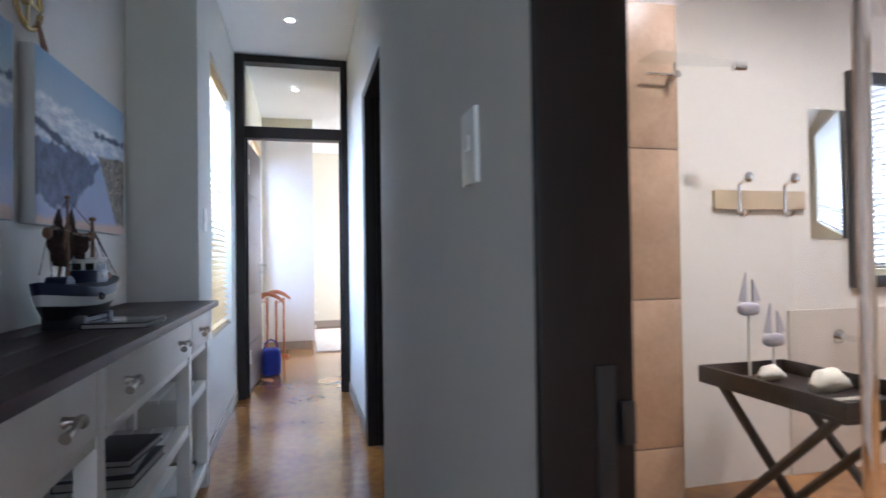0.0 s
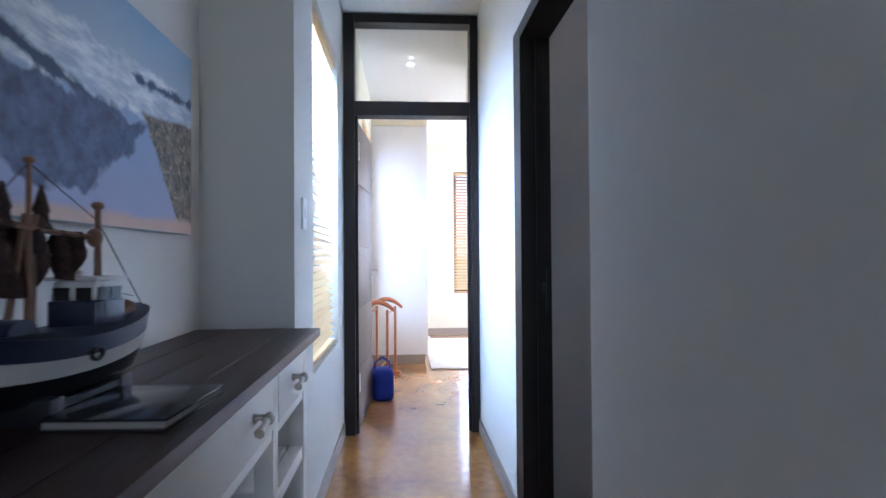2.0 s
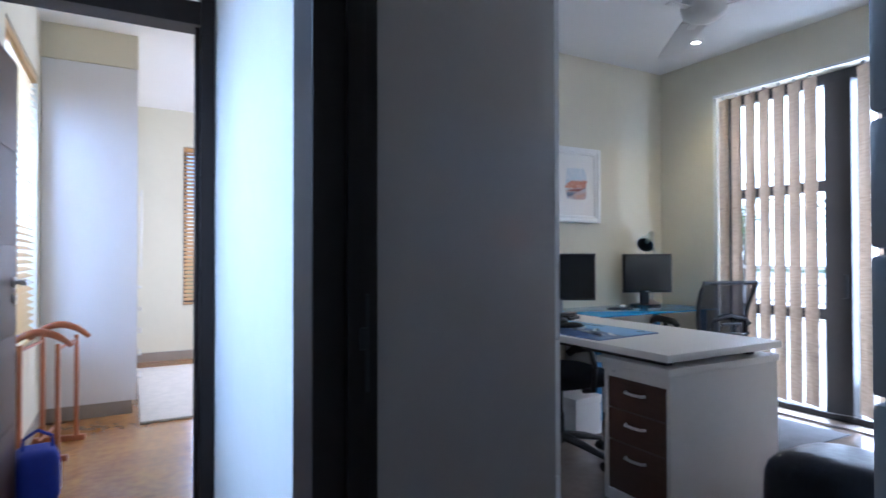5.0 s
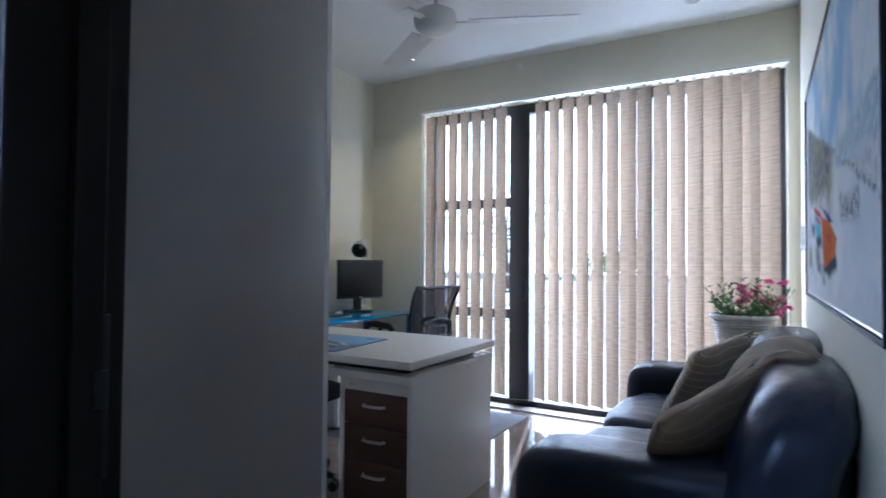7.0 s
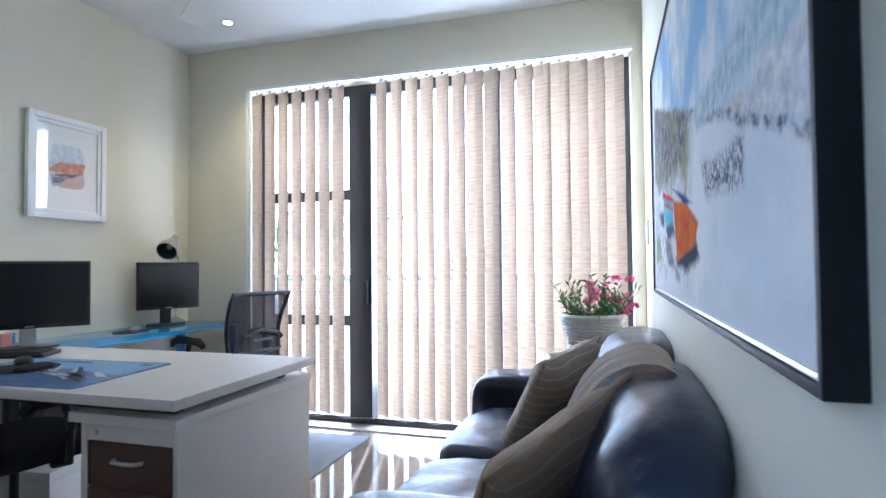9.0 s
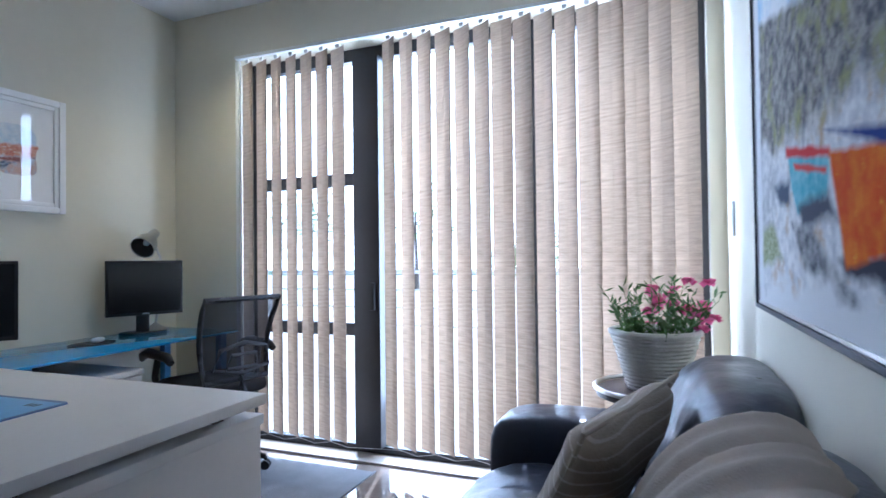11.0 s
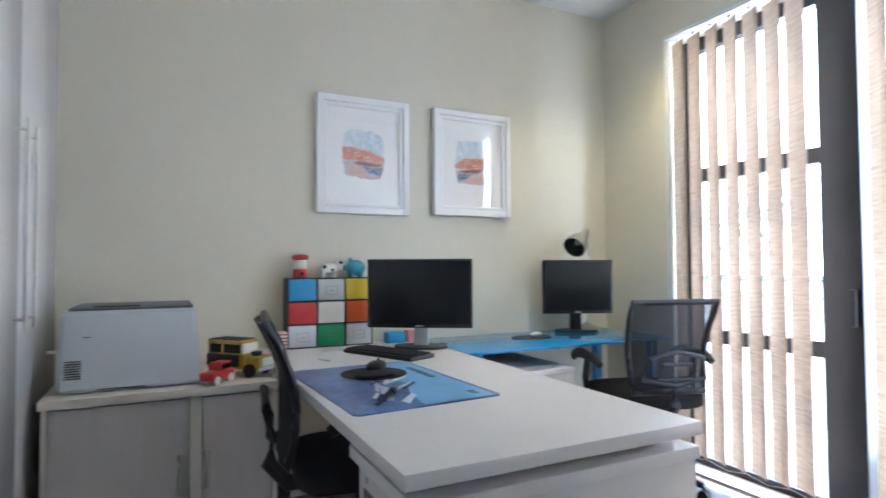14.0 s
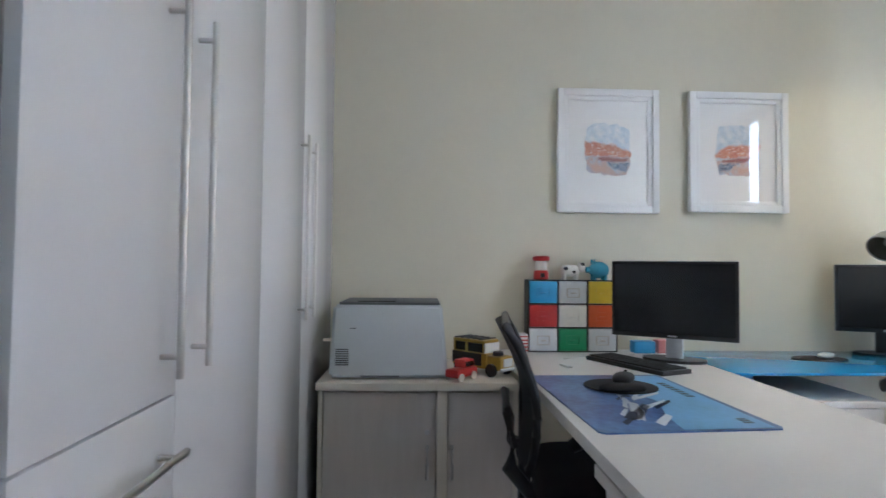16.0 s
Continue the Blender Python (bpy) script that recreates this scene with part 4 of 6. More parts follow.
# ---- credenza ----
CREDD = material("pale_oak_laminate", (0.62, 0.57, 0.51), 0.45, color2=(0.55, 0.50, 0.44), scale=5, stretch=(1, 1, 0.12), bump=0.03, bump_scale=90)
CREDT = material("cream_laminate", (0.72, 0.67, 0.57), 0.42, vary=0.03, scale=7)
cr = thing("credenza", pose(0, 0, 0), "low pale oak two-door cupboard with a cream top", "cupboard")
boxpart("top", (1.228, 2.000, 5.53, 6.105, 0.660, 0.690), CREDT, cr, 0.003)
for x in (1.235, 1.985):
    boxpart("side", (x - (0.0 if x < 1.5 else 0.003), x + 0.015, 5.555, 6.10, 0.005, 0.660), CREDT, cr, 0.001)
boxpart("divider", (1.688, 1.727, 5.552, 6.10, 0.005, 0.660), CREDT, cr, 0.001)
boxpart("back", (1.25, 1.98, 6.085, 6.10, 0.005, 0.66), CREDT, cr, 0)
for a, b, hx in ((1.254, 1.684, 1.652), (1.731, 1.980, 1.746)):
    dr = boxpart("door", (a, b, 5.562, 5.580, 0.03, 0.648), CREDD, cr, 0.002)
    bm = bmesh.new()
    tube(bm, [(hx, 5.562, 0.445), (hx, 5.541, 0.435), (hx, 5.534, 0.382), (hx, 5.541, 0.328), (hx, 5.562, 0.318)], 0.006, 8)
    part("bow_handle", bm, STEEL, dr, "satin steel bow handle")
bm = bmesh.new()
rod(bm, (1.652, 5.563, 0.497), (1.652, 5.556, 0.497), 0.010)
part("lock", bm, STEEL, cr)

PRN = material("pale_grey_printer_plastic", (0.58, 0.61, 0.62), 0.42, vary=0.02, scale=10, bump=0.03, bump_scale=400)
PRD = material("dark_grey_printer_plastic", (0.10, 0.105, 0.11), 0.5, vary=0.08)
pr = thing("printer", pose(1.27, 5.59, 0.690), "pale grey laser printer seen from its side", "printer")
bm = bmesh.new()
vs = box(bm, -0.004, 0.462, 0.0, 0.40, 0.006, 0.288)
for v in vs:
    if v.co.z > 0.2:
        v.co.x = 0.008 if v.co.x < 0.2 else 0.436
        v.co.y = 0.02 if v.co.y < 0.2 else 0.385
bmesh.ops.bevel(bm, geom=list(bm.edges), offset=0.012, segments=3, affect="EDGES")
part("body", bm, PRN, pr)
bm = bmesh.new()
vs = box(bm, 0.030, 0.428, 0.03, 0.375, 0.288, 0.298, 0.003)
part("top_cover", bm, PRD, pr, "dark grey top cover")
boxpart("paper_tray", (0.10, 0.25, 0.06, 0.30, 0.298, 0.302), BLACKPL, pr, 0.001)
for k in range(8):
    boxpart("vent_slot", (0.022, 0.072, 0.0005, 0.004, 0.055 + 0.0085 * k, 0.059 + 0.0085 * k), PRD, pr, 0)
boxpart("seam", (0.12, 0.27, 0.0, 0.003, 0.012, 0.016), PRD, pr, 0)
boxpart("latch", (0.075, 0.10, 0.010, 0.014, 0.196, 0.199), PRD, pr, 0)
bm = bmesh.new()
rod(bm, (-0.03, 0.03, 0.15), (0.005, 0.03, 0.15), 0.006)
part("cable_plug", bm, CREDT, pr)

# ---- toys on the credenza ----
YEL = material("yellow_tin", (0.40, 0.26, 0.03), 0.35, vary=0.12, scale=30)
RED = material("red_enamel", (0.46, 0.028, 0.025), 0.3, vary=0.08)
GREEN = material("green_enamel", (0.02, 0.24, 0.09), 0.35, vary=0.08)
BLUE = material("blue_enamel", (0.05, 0.30, 0.58), 0.35, vary=0.06)
ORANGE = material("orange_enamel", (0.60, 0.10, 0.02), 0.35, vary=0.06)
YELLOW = material("yellow_enamel", (0.70, 0.50, 0.03), 0.35, vary=0.06)
LGREY = material("light_grey_enamel", (0.58, 0.60, 0.61), 0.4, vary=0.05)
OFFW = material("off_white_enamel", (0.74, 0.72, 0.66), 0.4, vary=0.04)
truck = thing("toy_truck", pose(1.885, 5.745, 0.690, 0, 0, -48) @ Matrix.Scale(1.2, 4), "yellow tin toy off-roader with striped black roof rack", "toy car")
bm = bmesh.new()
box(bm, -0.11, 0.05, -0.042, 0.042, 0.022, 0.075, 0.006)
box(bm, 0.05, 0.11, -0.036, 0.036, 0.022, 0.068, 0.006)
part("body", bm, YEL, truck)
bm = bmesh.new()
box(bm, -0.11, 0.04, -0.040, 0.040, 0.105, 0.118, 0.006)
for x in (-0.108, -0.05, 0.03):
    for y in (-0.037, 0.033):
        box(bm, x, x + 0.008, y, y + 0.004, 0.075, 0.106)
part("cab", bm, YEL, truck)
boxpart("cab_glass", (-0.102, 0.032, -0.035, 0.035, 0.075, 0.105), SCREEN, truck, 0.001)
for k in range(5):
    boxpart("roof_stripe", (-0.10 + 0.028 * k, -0.088 + 0.028 * k, -0.041, 0.041, 0.1185, 0.122), BLACKPL, truck, 0.001)
# black panel on the -y flank only
boxpart("side_panel", (-0.108, 0.030, -0.0445, -0.0415, 0.032, 0.072), BLACKPL, truck, 0.001, "black panel on one side of the body")
boxpart("windscreen_frame", (0.034, 0.042, -0.037, 0.037, 0.074, 0.108), OFFW, truck, 0.001)
bm = bmesh.new()
box(bm, 0.108, 0.114, -0.022, 0.022, 0.035, 0.062)
box(bm, 0.110, 0.120, -0.042, 0.042, 0.022, 0.032, 0.002)
part("grille", bm, LGREY, truck)
for x in (-0.075, 0.072):
    for y in (-0.046, 0.034):
        bm = bmesh.new()
        rod(bm, (x, y, 0.022), (x, y + 0.012, 0.022), 0.022, seg=18)
        part("wheel", bm, BLACKPL, truck)
bm = bmesh.new()
rod(bm, (0.085, -0.02, 0.072), (0.085, -0.02, 0.085), 0.018, seg=18)
part("spare_wheel", bm, BLACKPL, truck)
rc = thing("toy_car", pose(1.785, 5.60, 0.690, 0, 0, -130) @ Matrix.Scale(1.25, 4), "small red toy car with white wheels", "toy car")
bm = bmesh.new()
box(bm, -0.055, 0.055, -0.024, 0.024, 0.012, 0.038, 0.006)
box(bm, -0.04, 0.012, -0.021, 0.021, 0.038, 0.064, 0.006)
part("body", bm, RED, rc)
boxpart("window", (-0.034, 0.008, -0.0225, 0.0225, 0.043, 0.058), SCREEN, rc, 0.001)
for x in (-0.032, 0.034):
    for y in (-0.027, 0.019):
        bm = bmesh.new()
        rod(bm, (x, y, 0.013), (x, y + 0.008, 0.013), 0.013, seg=14)
        part("wheel", bm, OFFW, rc)

# ---- small drawer tower on the desk ----
bt = thing("desk_drawer_tower", pose(2.127, 6.005, 0.738), "nine coloured little metal drawers in a black frame", "drawer tower")
CW, CH, CD = 0.14, 0.111, 0.10
cols = [[LGREY, GREEN, LGREY], [RED, OFFW, ORANGE], [BLUE, LGREY, YELLOW]]
bm = bmesh.new()
for k in range(4):
    box(bm, k * CW - 0.003, k * CW + 0.003, 0.004, CD, 0, 3 * CH + 0.004)
for k in range(4):
    box(bm, 0.003, 3 * CW - 0.003, 0.004, CD - 0.001, k * CH, k * CH + 0.005)
box(bm, 0, 3 * CW, CD - 0.004, CD - 0.002, 0.005, 3 * CH)
part("frame", bm, BLACKPL, bt)
for r in range(3):
    for c in range(3):
        dr = boxpart("drawer", (c * CW + 0.005, (c + 1) * CW - 0.005, 0.0, CD - 0.01, r * CH + 0.007, (r + 1) * CH - 0.002), cols[r][c], bt, 0.003)
        x, z = (c + 0.5) * CW, (r + 0.5) * CH
        bm = bmesh.new()
        for d in ((-0.03, 0.03, 0.018, 0.022), (-0.03, 0.03, -0.022, -0.018), (-0.03, -0.026, -0.022, 0.022), (0.026, 0.03, -0.022, 0.022)):
            box(bm, x + d[0], x + d[1], -0.004, 0.0, z + d[2], z + d[3])
        box(bm, x - 0.012, x + 0.012, -0.010, 0.0, z - 0.004, z + 0.002, 0.001)
        part("label_holder", bm, KNOB if cols[r][c] is LGREY else cols[r][c], dr)
ZT = 0.738 + 3 * CH + 0.004
lt = thing("toy_lantern", pose(2.195, 6.055, ZT), "red and white toy lantern on the drawer tower", "toy")
for nm, pf, mt in (("base", [(0.030, 0), (0.036, 0.004), (0.034, 0.04), (0.030, 0.045)], RED), ("body", [(0.026, 0.045), (0.028, 0.05), (0.028, 0.085), (0.025, 0.09)], OFFW), ("lid", [(0.034, 0.09), (0.040, 0.096), (0.040, 0.108), (0.030, 0.114)], RED)):
    bm = bmesh.new()
    lathe(bm, pf, seg=20)
    part(nm, bm, mt, lt)
boxpart("badge", (-0.010, 0.010, -0.040, -0.033, 0.012, 0.032), BLACKPL, lt, 0.002)
cow = thing("toy_cow", pose(2.335, 6.055, ZT), "white toy cow with black patches", "toy")
bm = bmesh.new()
blob(bm, 0.045, 0.028, 0.028, (0, 0, 0.045), 3.0, 5)
for x in (-0.028, 0.028):
    for y in (-0.015, 0.015):
        rod(bm, (x, y, 0), (x, y, 0.035), 0.009)
blob(bm, 0.020, 0.018, 0.022, (0.05, -0.008, 0.062), 3.0, 4)
part("body", bm, OFFW, cow)
for x, z in ((-0.025, 0.055), (0.012, 0.04), (0.055, 0.075)):
    bm = bmesh.new()
    ball(bm, (x, -0.022 if x < 0.05 else -0.02, z), 0.012, 1, 0.7, 0.8, 10)
    part("patch", bm, BLACKPL, cow)
pig = thing("piggy_bank", pose(2.475, 6.055, ZT), "turquoise blue piggy bank on the drawer tower", "piggy bank")
TURQ = material("turquoise_glaze", (0.08, 0.34, 0.46), 0.25, vary=0.1)
bm = bmesh.new()
ball(bm, (0, 0, 0.05), 0.042, 1.2, 0.9, 0.95, 18)
for x in (-0.025, 0.025):
    for y in (-0.018, 0.018):
        rod(bm, (x, y, 0), (x, y, 0.025), 0.010)
part("body", bm, TURQ, pig)
bm = bmesh.new()
rod(bm, (-0.045, 0, 0.05), (-0.062, 0, 0.05), 0.014)
part("snout", bm, TURQ, pig)
for y in (-0.02, 0.02):
    bm = bmesh.new()
    rod(bm, (-0.025, y, 0.08), (-0.03, y, 0.102), 0.011, 0.002)
    part("ear", bm, TURQ, pig)


# ---- screens and things on the desks ----
def monitor(m, w, h, stand_h, label, neck=None):
    """Screen faces -y; base on z = 0."""
    t = thing("monitor", m, label, "computer monitor", "computer monitors")
    z0 = stand_h
    boxpart("bezel", (-w / 2, w / 2, 0.0, 0.022, z0, z0 + h), BLACKPL, t, 0.004)
    boxpart("screen", (-w / 2 + 0.012, w / 2 - 0.012, -0.0015, 0.0, z0 + 0.018, z0 + h - 0.012), SCREEN, t, 0)
    boxpart("rear_cover", (-w / 3, w / 3, 0.022, 0.05, z0 + 0.04, z0 + h - 0.05), BLACKPL, t, 0.012)
    boxpart("badge", (-0.018, 0.018, -0.002, 0.0, z0 + 0.006, z0 + 0.013), STEEL, t, 0)
    bm = bmesh.new()
    box(bm, -0.035, 0.035, 0.05, 0.075, 0.01, z0 + 0.12, 0.006)
    part("stand", bm, neck or BLACKPL, t)
    bm = bmesh.new()
    slab(bm, [(0.13 * math.cos(a), 0.05 + 0.085 * math.sin(a)) for a in [k * math.pi / 14 for k in range(28)]], 0.0, 0.012)
    part("foot", bm, BLACKPL, t)
    return t


def screen_at(x0, y0, x1, y1, zbot, ztop, ztab, label, neck=None):
    w = math.hypot(x1 - x0, y1 - y0)
    ang = math.degrees(math.atan2(y1 - y0, x1 - x0))
    return monitor(pose((x0 + x1) / 2, (y0 + y1) / 2, ztab, 0, 0, ang), w, ztop - zbot, zbot - ztab, label, neck)


screen_at(2.475, 5.870, 2.895, 5.590, 0.838, 1.165, 0.738, "black flat monitor, switched off, on the white desk", LGREY)
screen_at(3.610, 6.010, 3.990, 5.840, 0.845, 1.163, 0.734, "smaller black monitor, switched off, on the blue desk")

MATTE = material("black_matt_rubber", (0.014, 0.014, 0.015), 0.75, vary=0.15)
kb = thing("keyboard", pose(2.49, 5.635, 0.738, 0, 0, -66), "black keyboard on the white desk", "keyboard")
bm = bmesh.new()
box(bm, -0.21, 0.21, -0.075, 0.075, 0.0, 0.018, 0.005)
part("case", bm, BLACKPL, kb)
bm = bmesh.new()
for r in range(5):
    for c in range(18):
        box(bm, -0.20 + c * 0.0222, -0.182 + c * 0.0222, -0.064 + r * 0.026, -0.042 + r * 0.026, 0.018, 0.024)
tagged(part("keys", bm, MATTE, kb), kind="stuff")


def desk_mat_print():
    """Blue sea poster mat: pale sky blue with deep blue blotches."""
    m = material("blue_poster_mat", (0.15, 0.30, 0.58), 0.3, color2=(0.030, 0.03, 0.19), scale=4.5, coat=0.2)
    return m


dm = thing("desk_mat", pose(2.04, 4.70, 0.738, 0, 0, 2), "glossy blue picture desk mat with a boat and lettering", "desk mat")
bm = bmesh.new()
slab(bm, [(0.02, 0.0), (0.47, 0.02), (0.48, 0.035), (0.475, 0.70), (0.46, 0.715), (0.01, 0.715), (0.0, 0.70), (0.005, 0.015)], 0.0, 0.004)
part("sheet", bm, desk_mat_print(), dm)
PRINTW, PRINTD = material("mat_white_print", (0.72, 0.76, 0.80), 0.4, vary=0.06, scale=40), material("mat_dark_print", (0.02, 0.03, 0.07), 0.4)
SKYP = material("mat_sky_print", (0.22, 0.46, 0.74), 0.35, vary=0.12, scale=6)
bm = bmesh.new()
slab(bm, [(0.22, 0.02), (0.46, 0.03), (0.465, 0.69), (0.30, 0.70), (0.26, 0.45), (0.29, 0.30), (0.24, 0.16)], 0.004, 0.0046)
part("sky_area", bm, SKYP, dm)
for k in range(16):
    x, y = 0.14 + 0.014 * k * 0.6 + random.uniform(-0.05, 0.07), 0.08 + 0.022 * k + random.uniform(-0.03, 0.03)
    bm = bmesh.new()
    l, b2 = random.uniform(0.03, 0.085), random.uniform(0.006, 0.018)
    slab(bm, [(-l, -b2), (l * 0.7, -b2), (l, b2 * 0.4), (-l * 0.6, b2)], 0.0047, 0.0051)
    part("print_patch", bm, PRINTW if k % 3 else PRINTD, dm, m=pose(x, y, 0, 0, 0, 60 + random.uniform(-25, 25)))
for y0, y1, k in ((0.36, 0.58, 7), (0.07, 0.12, 3)):
    for i in range(k):
        y = y0 + (y1 - y0) * i / k
        boxpart("lettering_bar", (0.405, 0.432, y, y + (y1 - y0) / k * 0.6, 0.0047, 0.0051), PRINTD, dm, 0)

mp2 = thing("mouse_pad", pose(2.28, 5.22, 0.743), "round black mouse mat with wrist rest", "mouse mat")
bm = bmesh.new()
lathe(bm, [(0.115, 0), (0.118, 0.001), (0.118, 0.003), (0.114, 0.004)], seg=36)
part("mat", bm, MATTE, mp2)
bm = bmesh.new()
blob(bm, 0.075, 0.032, 0.014, (-0.02, -0.075, 0.012), 2.6, 6)
part("wrist_rest", bm, MATTE, mp2)
ms = thing("mouse", pose(2.30, 5.25, 0.747, 0, 0, -35), "black computer mouse on its mat", "computer mouse")
bm = bmesh.new()
blob(bm, 0.032, 0.058, 0.019, (0, 0, 0.018), 2.6, 8)
part("shell", bm, BLACKPL, ms)
bm = bmesh.new()
rod(bm, (-0.003, 0.03, 0.034), (0.003, 0.03, 0.034), 0.008)
part("scroll_wheel", bm, MATTE, ms)
mp3 = thing("mouse_pad", pose(3.42, 5.86, 0.734), "oval black mouse mat on the blue desk", "mouse mat")
bm = bmesh.new()
slab(bm, [(0.12 * math.cos(a), 0.08 * math.sin(a)) for a in [k * math.pi / 16 for k in range(32)]], 0, 0.004)
part("mat", bm, MATTE, mp3)
ms2 = thing("mouse", pose(3.45, 5.86, 0.738, 0, 0, -60), "silver computer mouse on its mat", "computer mouse")
bm = bmesh.new()
blob(bm, 0.026, 0.048, 0.013, (0, 0, 0.013), 2.6, 6)
part("shell", bm, LGREY, ms2)
usb = thing("usb_stick", pose(2.20, 5.62, 0.738, 0, 0, 20), "small white memory stick lying on the desk", "memory stick")
boxpart("body", (-0.009, 0.009, -0.03, 0.03, 0, 0.009), WHITEPL, usb, 0.003)
boxpart("plug", (-0.006, 0.006, -0.042, -0.03, 0.002, 0.007), STEEL, usb, 0.0005)
nb = thing("note_block", pose(2.05, 5.98, 0.738), "red and white striped note box", "paper box")
boxpart("body", (-0.005, 0.07, 0, 0.08, 0, 0.085), OFFW, nb, 0.003)
for k in range(5):
    boxpart("stripe", (-0.006, 0.071, -0.001, 0.0, 0.008 + 0.016 * k, 0.014 + 0.016 * k), RED, nb, 0)
wb = thing("paper_box", pose(2.50, 5.36, 0.004, 0, 0, 6), "white cardboard box on the floor under the desk", "box")
boxpart("body", (0, 0.24, 0, 0.30, 0, 0.24), WHITEPL, wb, 0.003)
boxpart("lid", (-0.004, 0.244, -0.004, 0.304, 0.20, 0.246), WHITEPL, wb, 0.003)
bs = thing("desk_box", pose(2.62, 5.98, 0.738), "small blue printed box behind the monitor", "box")
boxpart("body", (0, 0.10, 0, 0.06, 0, 0.055), BLUE, bs, 0.003)
bs = thing("desk_box", pose(2.735, 5.985, 0.738), "small pink and blue box by the wall", "box")
boxpart("body", (0, 0.06, 0, 0.06, 0, 0.06), material("pink_card", (0.62, 0.26, 0.26), 0.6), bs, 0.003)
boxpart("sleeve", (0.062, 0.075, 0, 0.06, 0, 0.06), BLUE, bs, 0.002)
cb = thing("cable", pose(0, 0, 0.738), "thin pale cable lying across the desk", "cable")
bm = bmesh.new()
tube(bm, [(2.24, 5.80, 0.003), (2.32, 5.86, 0.003), (2.42, 5.84, 0.003), (2.50, 5.90, 0.003), (2.60, 5.93, 0.003)], 0.0025, 6)
part("lead", bm, WHITEPL, cb)
cb = thing("cable", pose(0, 0, 0.738), "thin black monitor cable on the desk", "cable")
bm = bmesh.new()
tube(bm, [(2.70, 5.85, 0.003), (2.80, 5.83, 0.003), (2.83, 5.74, 0.003), (2.76, 5.68, 0.003)], 0.003, 6)
part("lead", bm, BLACKPL, cb)

lamp_t = thing("desk_lamp", pose(3.92, 5.985, 0.734), "silver metal desk lamp with a bell shade behind the monitor", "desk lamp")
bm = bmesh.new()
lathe(bm, [(0.075, 0), (0.078, 0.006), (0.070, 0.018), (0.03, 0.035), (0.012, 0.05)], seg=28)
part("base", bm, STEEL, lamp_t)
bm = bmesh.new()
tube(bm, [(0, 0, 0.045), (0.03, 0.0, 0.18), (0.045, 0.0, 0.32), (0.03, -0.005, 0.45), (-0.03, -0.01, 0.565)], 0.007, 10)
part("neck", bm, STEEL, lamp_t)
aim = Matrix.Translation((-0.03, -0.01, 0.578)) @ Vector((-0.78, -0.28, -0.56)).to_track_quat("Z", "Y").to_matrix().to_4x4()
bm = bmesh.new()
lathe(bm, [(0.016, -0.045), (0.026, -0.040), (0.030, 0.0), (0.036, 0.030), (0.058, 0.065), (0.068, 0.105), (0.070, 0.135), (0.066, 0.135), (0.064, 0.105), (0.054, 0.068), (0.030, 0.035), (0.006, 0.030)], seg=28)
part("shade", bm, STEEL, lamp_t, "bell-shaped brushed shade", m=aim)
# inner shell of the bell, darker than the steel outside
bm = bmesh.new()
lathe(bm, [(0.008, 0.034), (0.028, 0.040), (0.052, 0.070), (0.061, 0.105), (0.064, 0.131), (0.062, 0.131), (0.058, 0.105), (0.048, 0.074), (0.020, 0.046), (0.004, 0.044)], seg=28)
part("shade_inside", bm, material("dark_grey_inside", (0.06, 0.06, 0.055), 0.5), lamp_t, "dark inside of the bell", m=aim)
bm = bmesh.new()
ball(bm, (0, 0, 0.075), 0.020, 1, 1, 1.2, 12)
part("bulb", bm, DEAD, lamp_t, m=aim)


# ---- framed prints ----
WFRAME = material("white_moulded_frame", (0.86, 0.855, 0.83), 0.4, vary=0.02)
MOUNT = material("white_picture_mount", (0.92, 0.91, 0.88), 0.8, vary=0.01)
PGLASS = glass_material("picture_glass", (0.995, 0.995, 0.995))


def town_print(seed):
    """Loose watercolour of a red harbour town over dark boats and pale water."""
    m = material("watercolour_print", (0.74, 0.42, 0.32), 0.7)
    p = Painter(m, 0, 1, 1.0 if seed < 5 else -1.0)
    n30, n90 = p.tex(30, 6), p.tex(90, 5, 0.7)
    wob = p.calc("ADD", p.wobble(14, 0.05), p.wobble(60, 0.016))
    c = p.blend(n30, 0.40, 0.62, (0.58, 0.68, 0.76), (0.84, 0.86, 0.87))
    town = p.blend(n90, 0.40, 0.60, (0.52, 0.13, 0.09), (0.74, 0.40, 0.26))
    town = p.blend(p.tex(55, 3, 0.5, (1, 2.2, 1)), 0.57, 0.62, town, (0.80, 0.68, 0.58))
    c = p.shape(c, [(-0.13, 0.09), (-0.05, 0.075), (0.03, 0.035), (0.13, 0.03), (0.13, -0.035), (-0.13, -0.03)], town, wob, 0.006)
    c = p.shape(c, [(-0.13, -0.022), (0.13, -0.038), (0.13, -0.15), (-0.13, -0.15)], p.blend(n30, 0.42, 0.60, (0.62, 0.44, 0.38), (0.56, 0.62, 0.72)), wob, 0.006)
    c = p.shape(c, [(-0.07, -0.028), (0.09, -0.04), (0.08, -0.052), (-0.03, -0.048)], (0.30, 0.10, 0.09), wob, 0.005)
    c = p.shape(c, [(0.00, -0.055), (0.10, -0.06), (0.09, -0.10), (0.03, -0.085)], p.blend(n90, 0.45, 0.58, (0.08, 0.11, 0.20), (0.34, 0.40, 0.52)), wob, 0.006)
    c = p.shape(c, [(-0.10, -0.06), (-0.01, -0.075), (0.02, -0.12), (-0.08, -0.10)], (0.66, 0.42, 0.33), wob, 0.012)
    p.use(c)
    return m


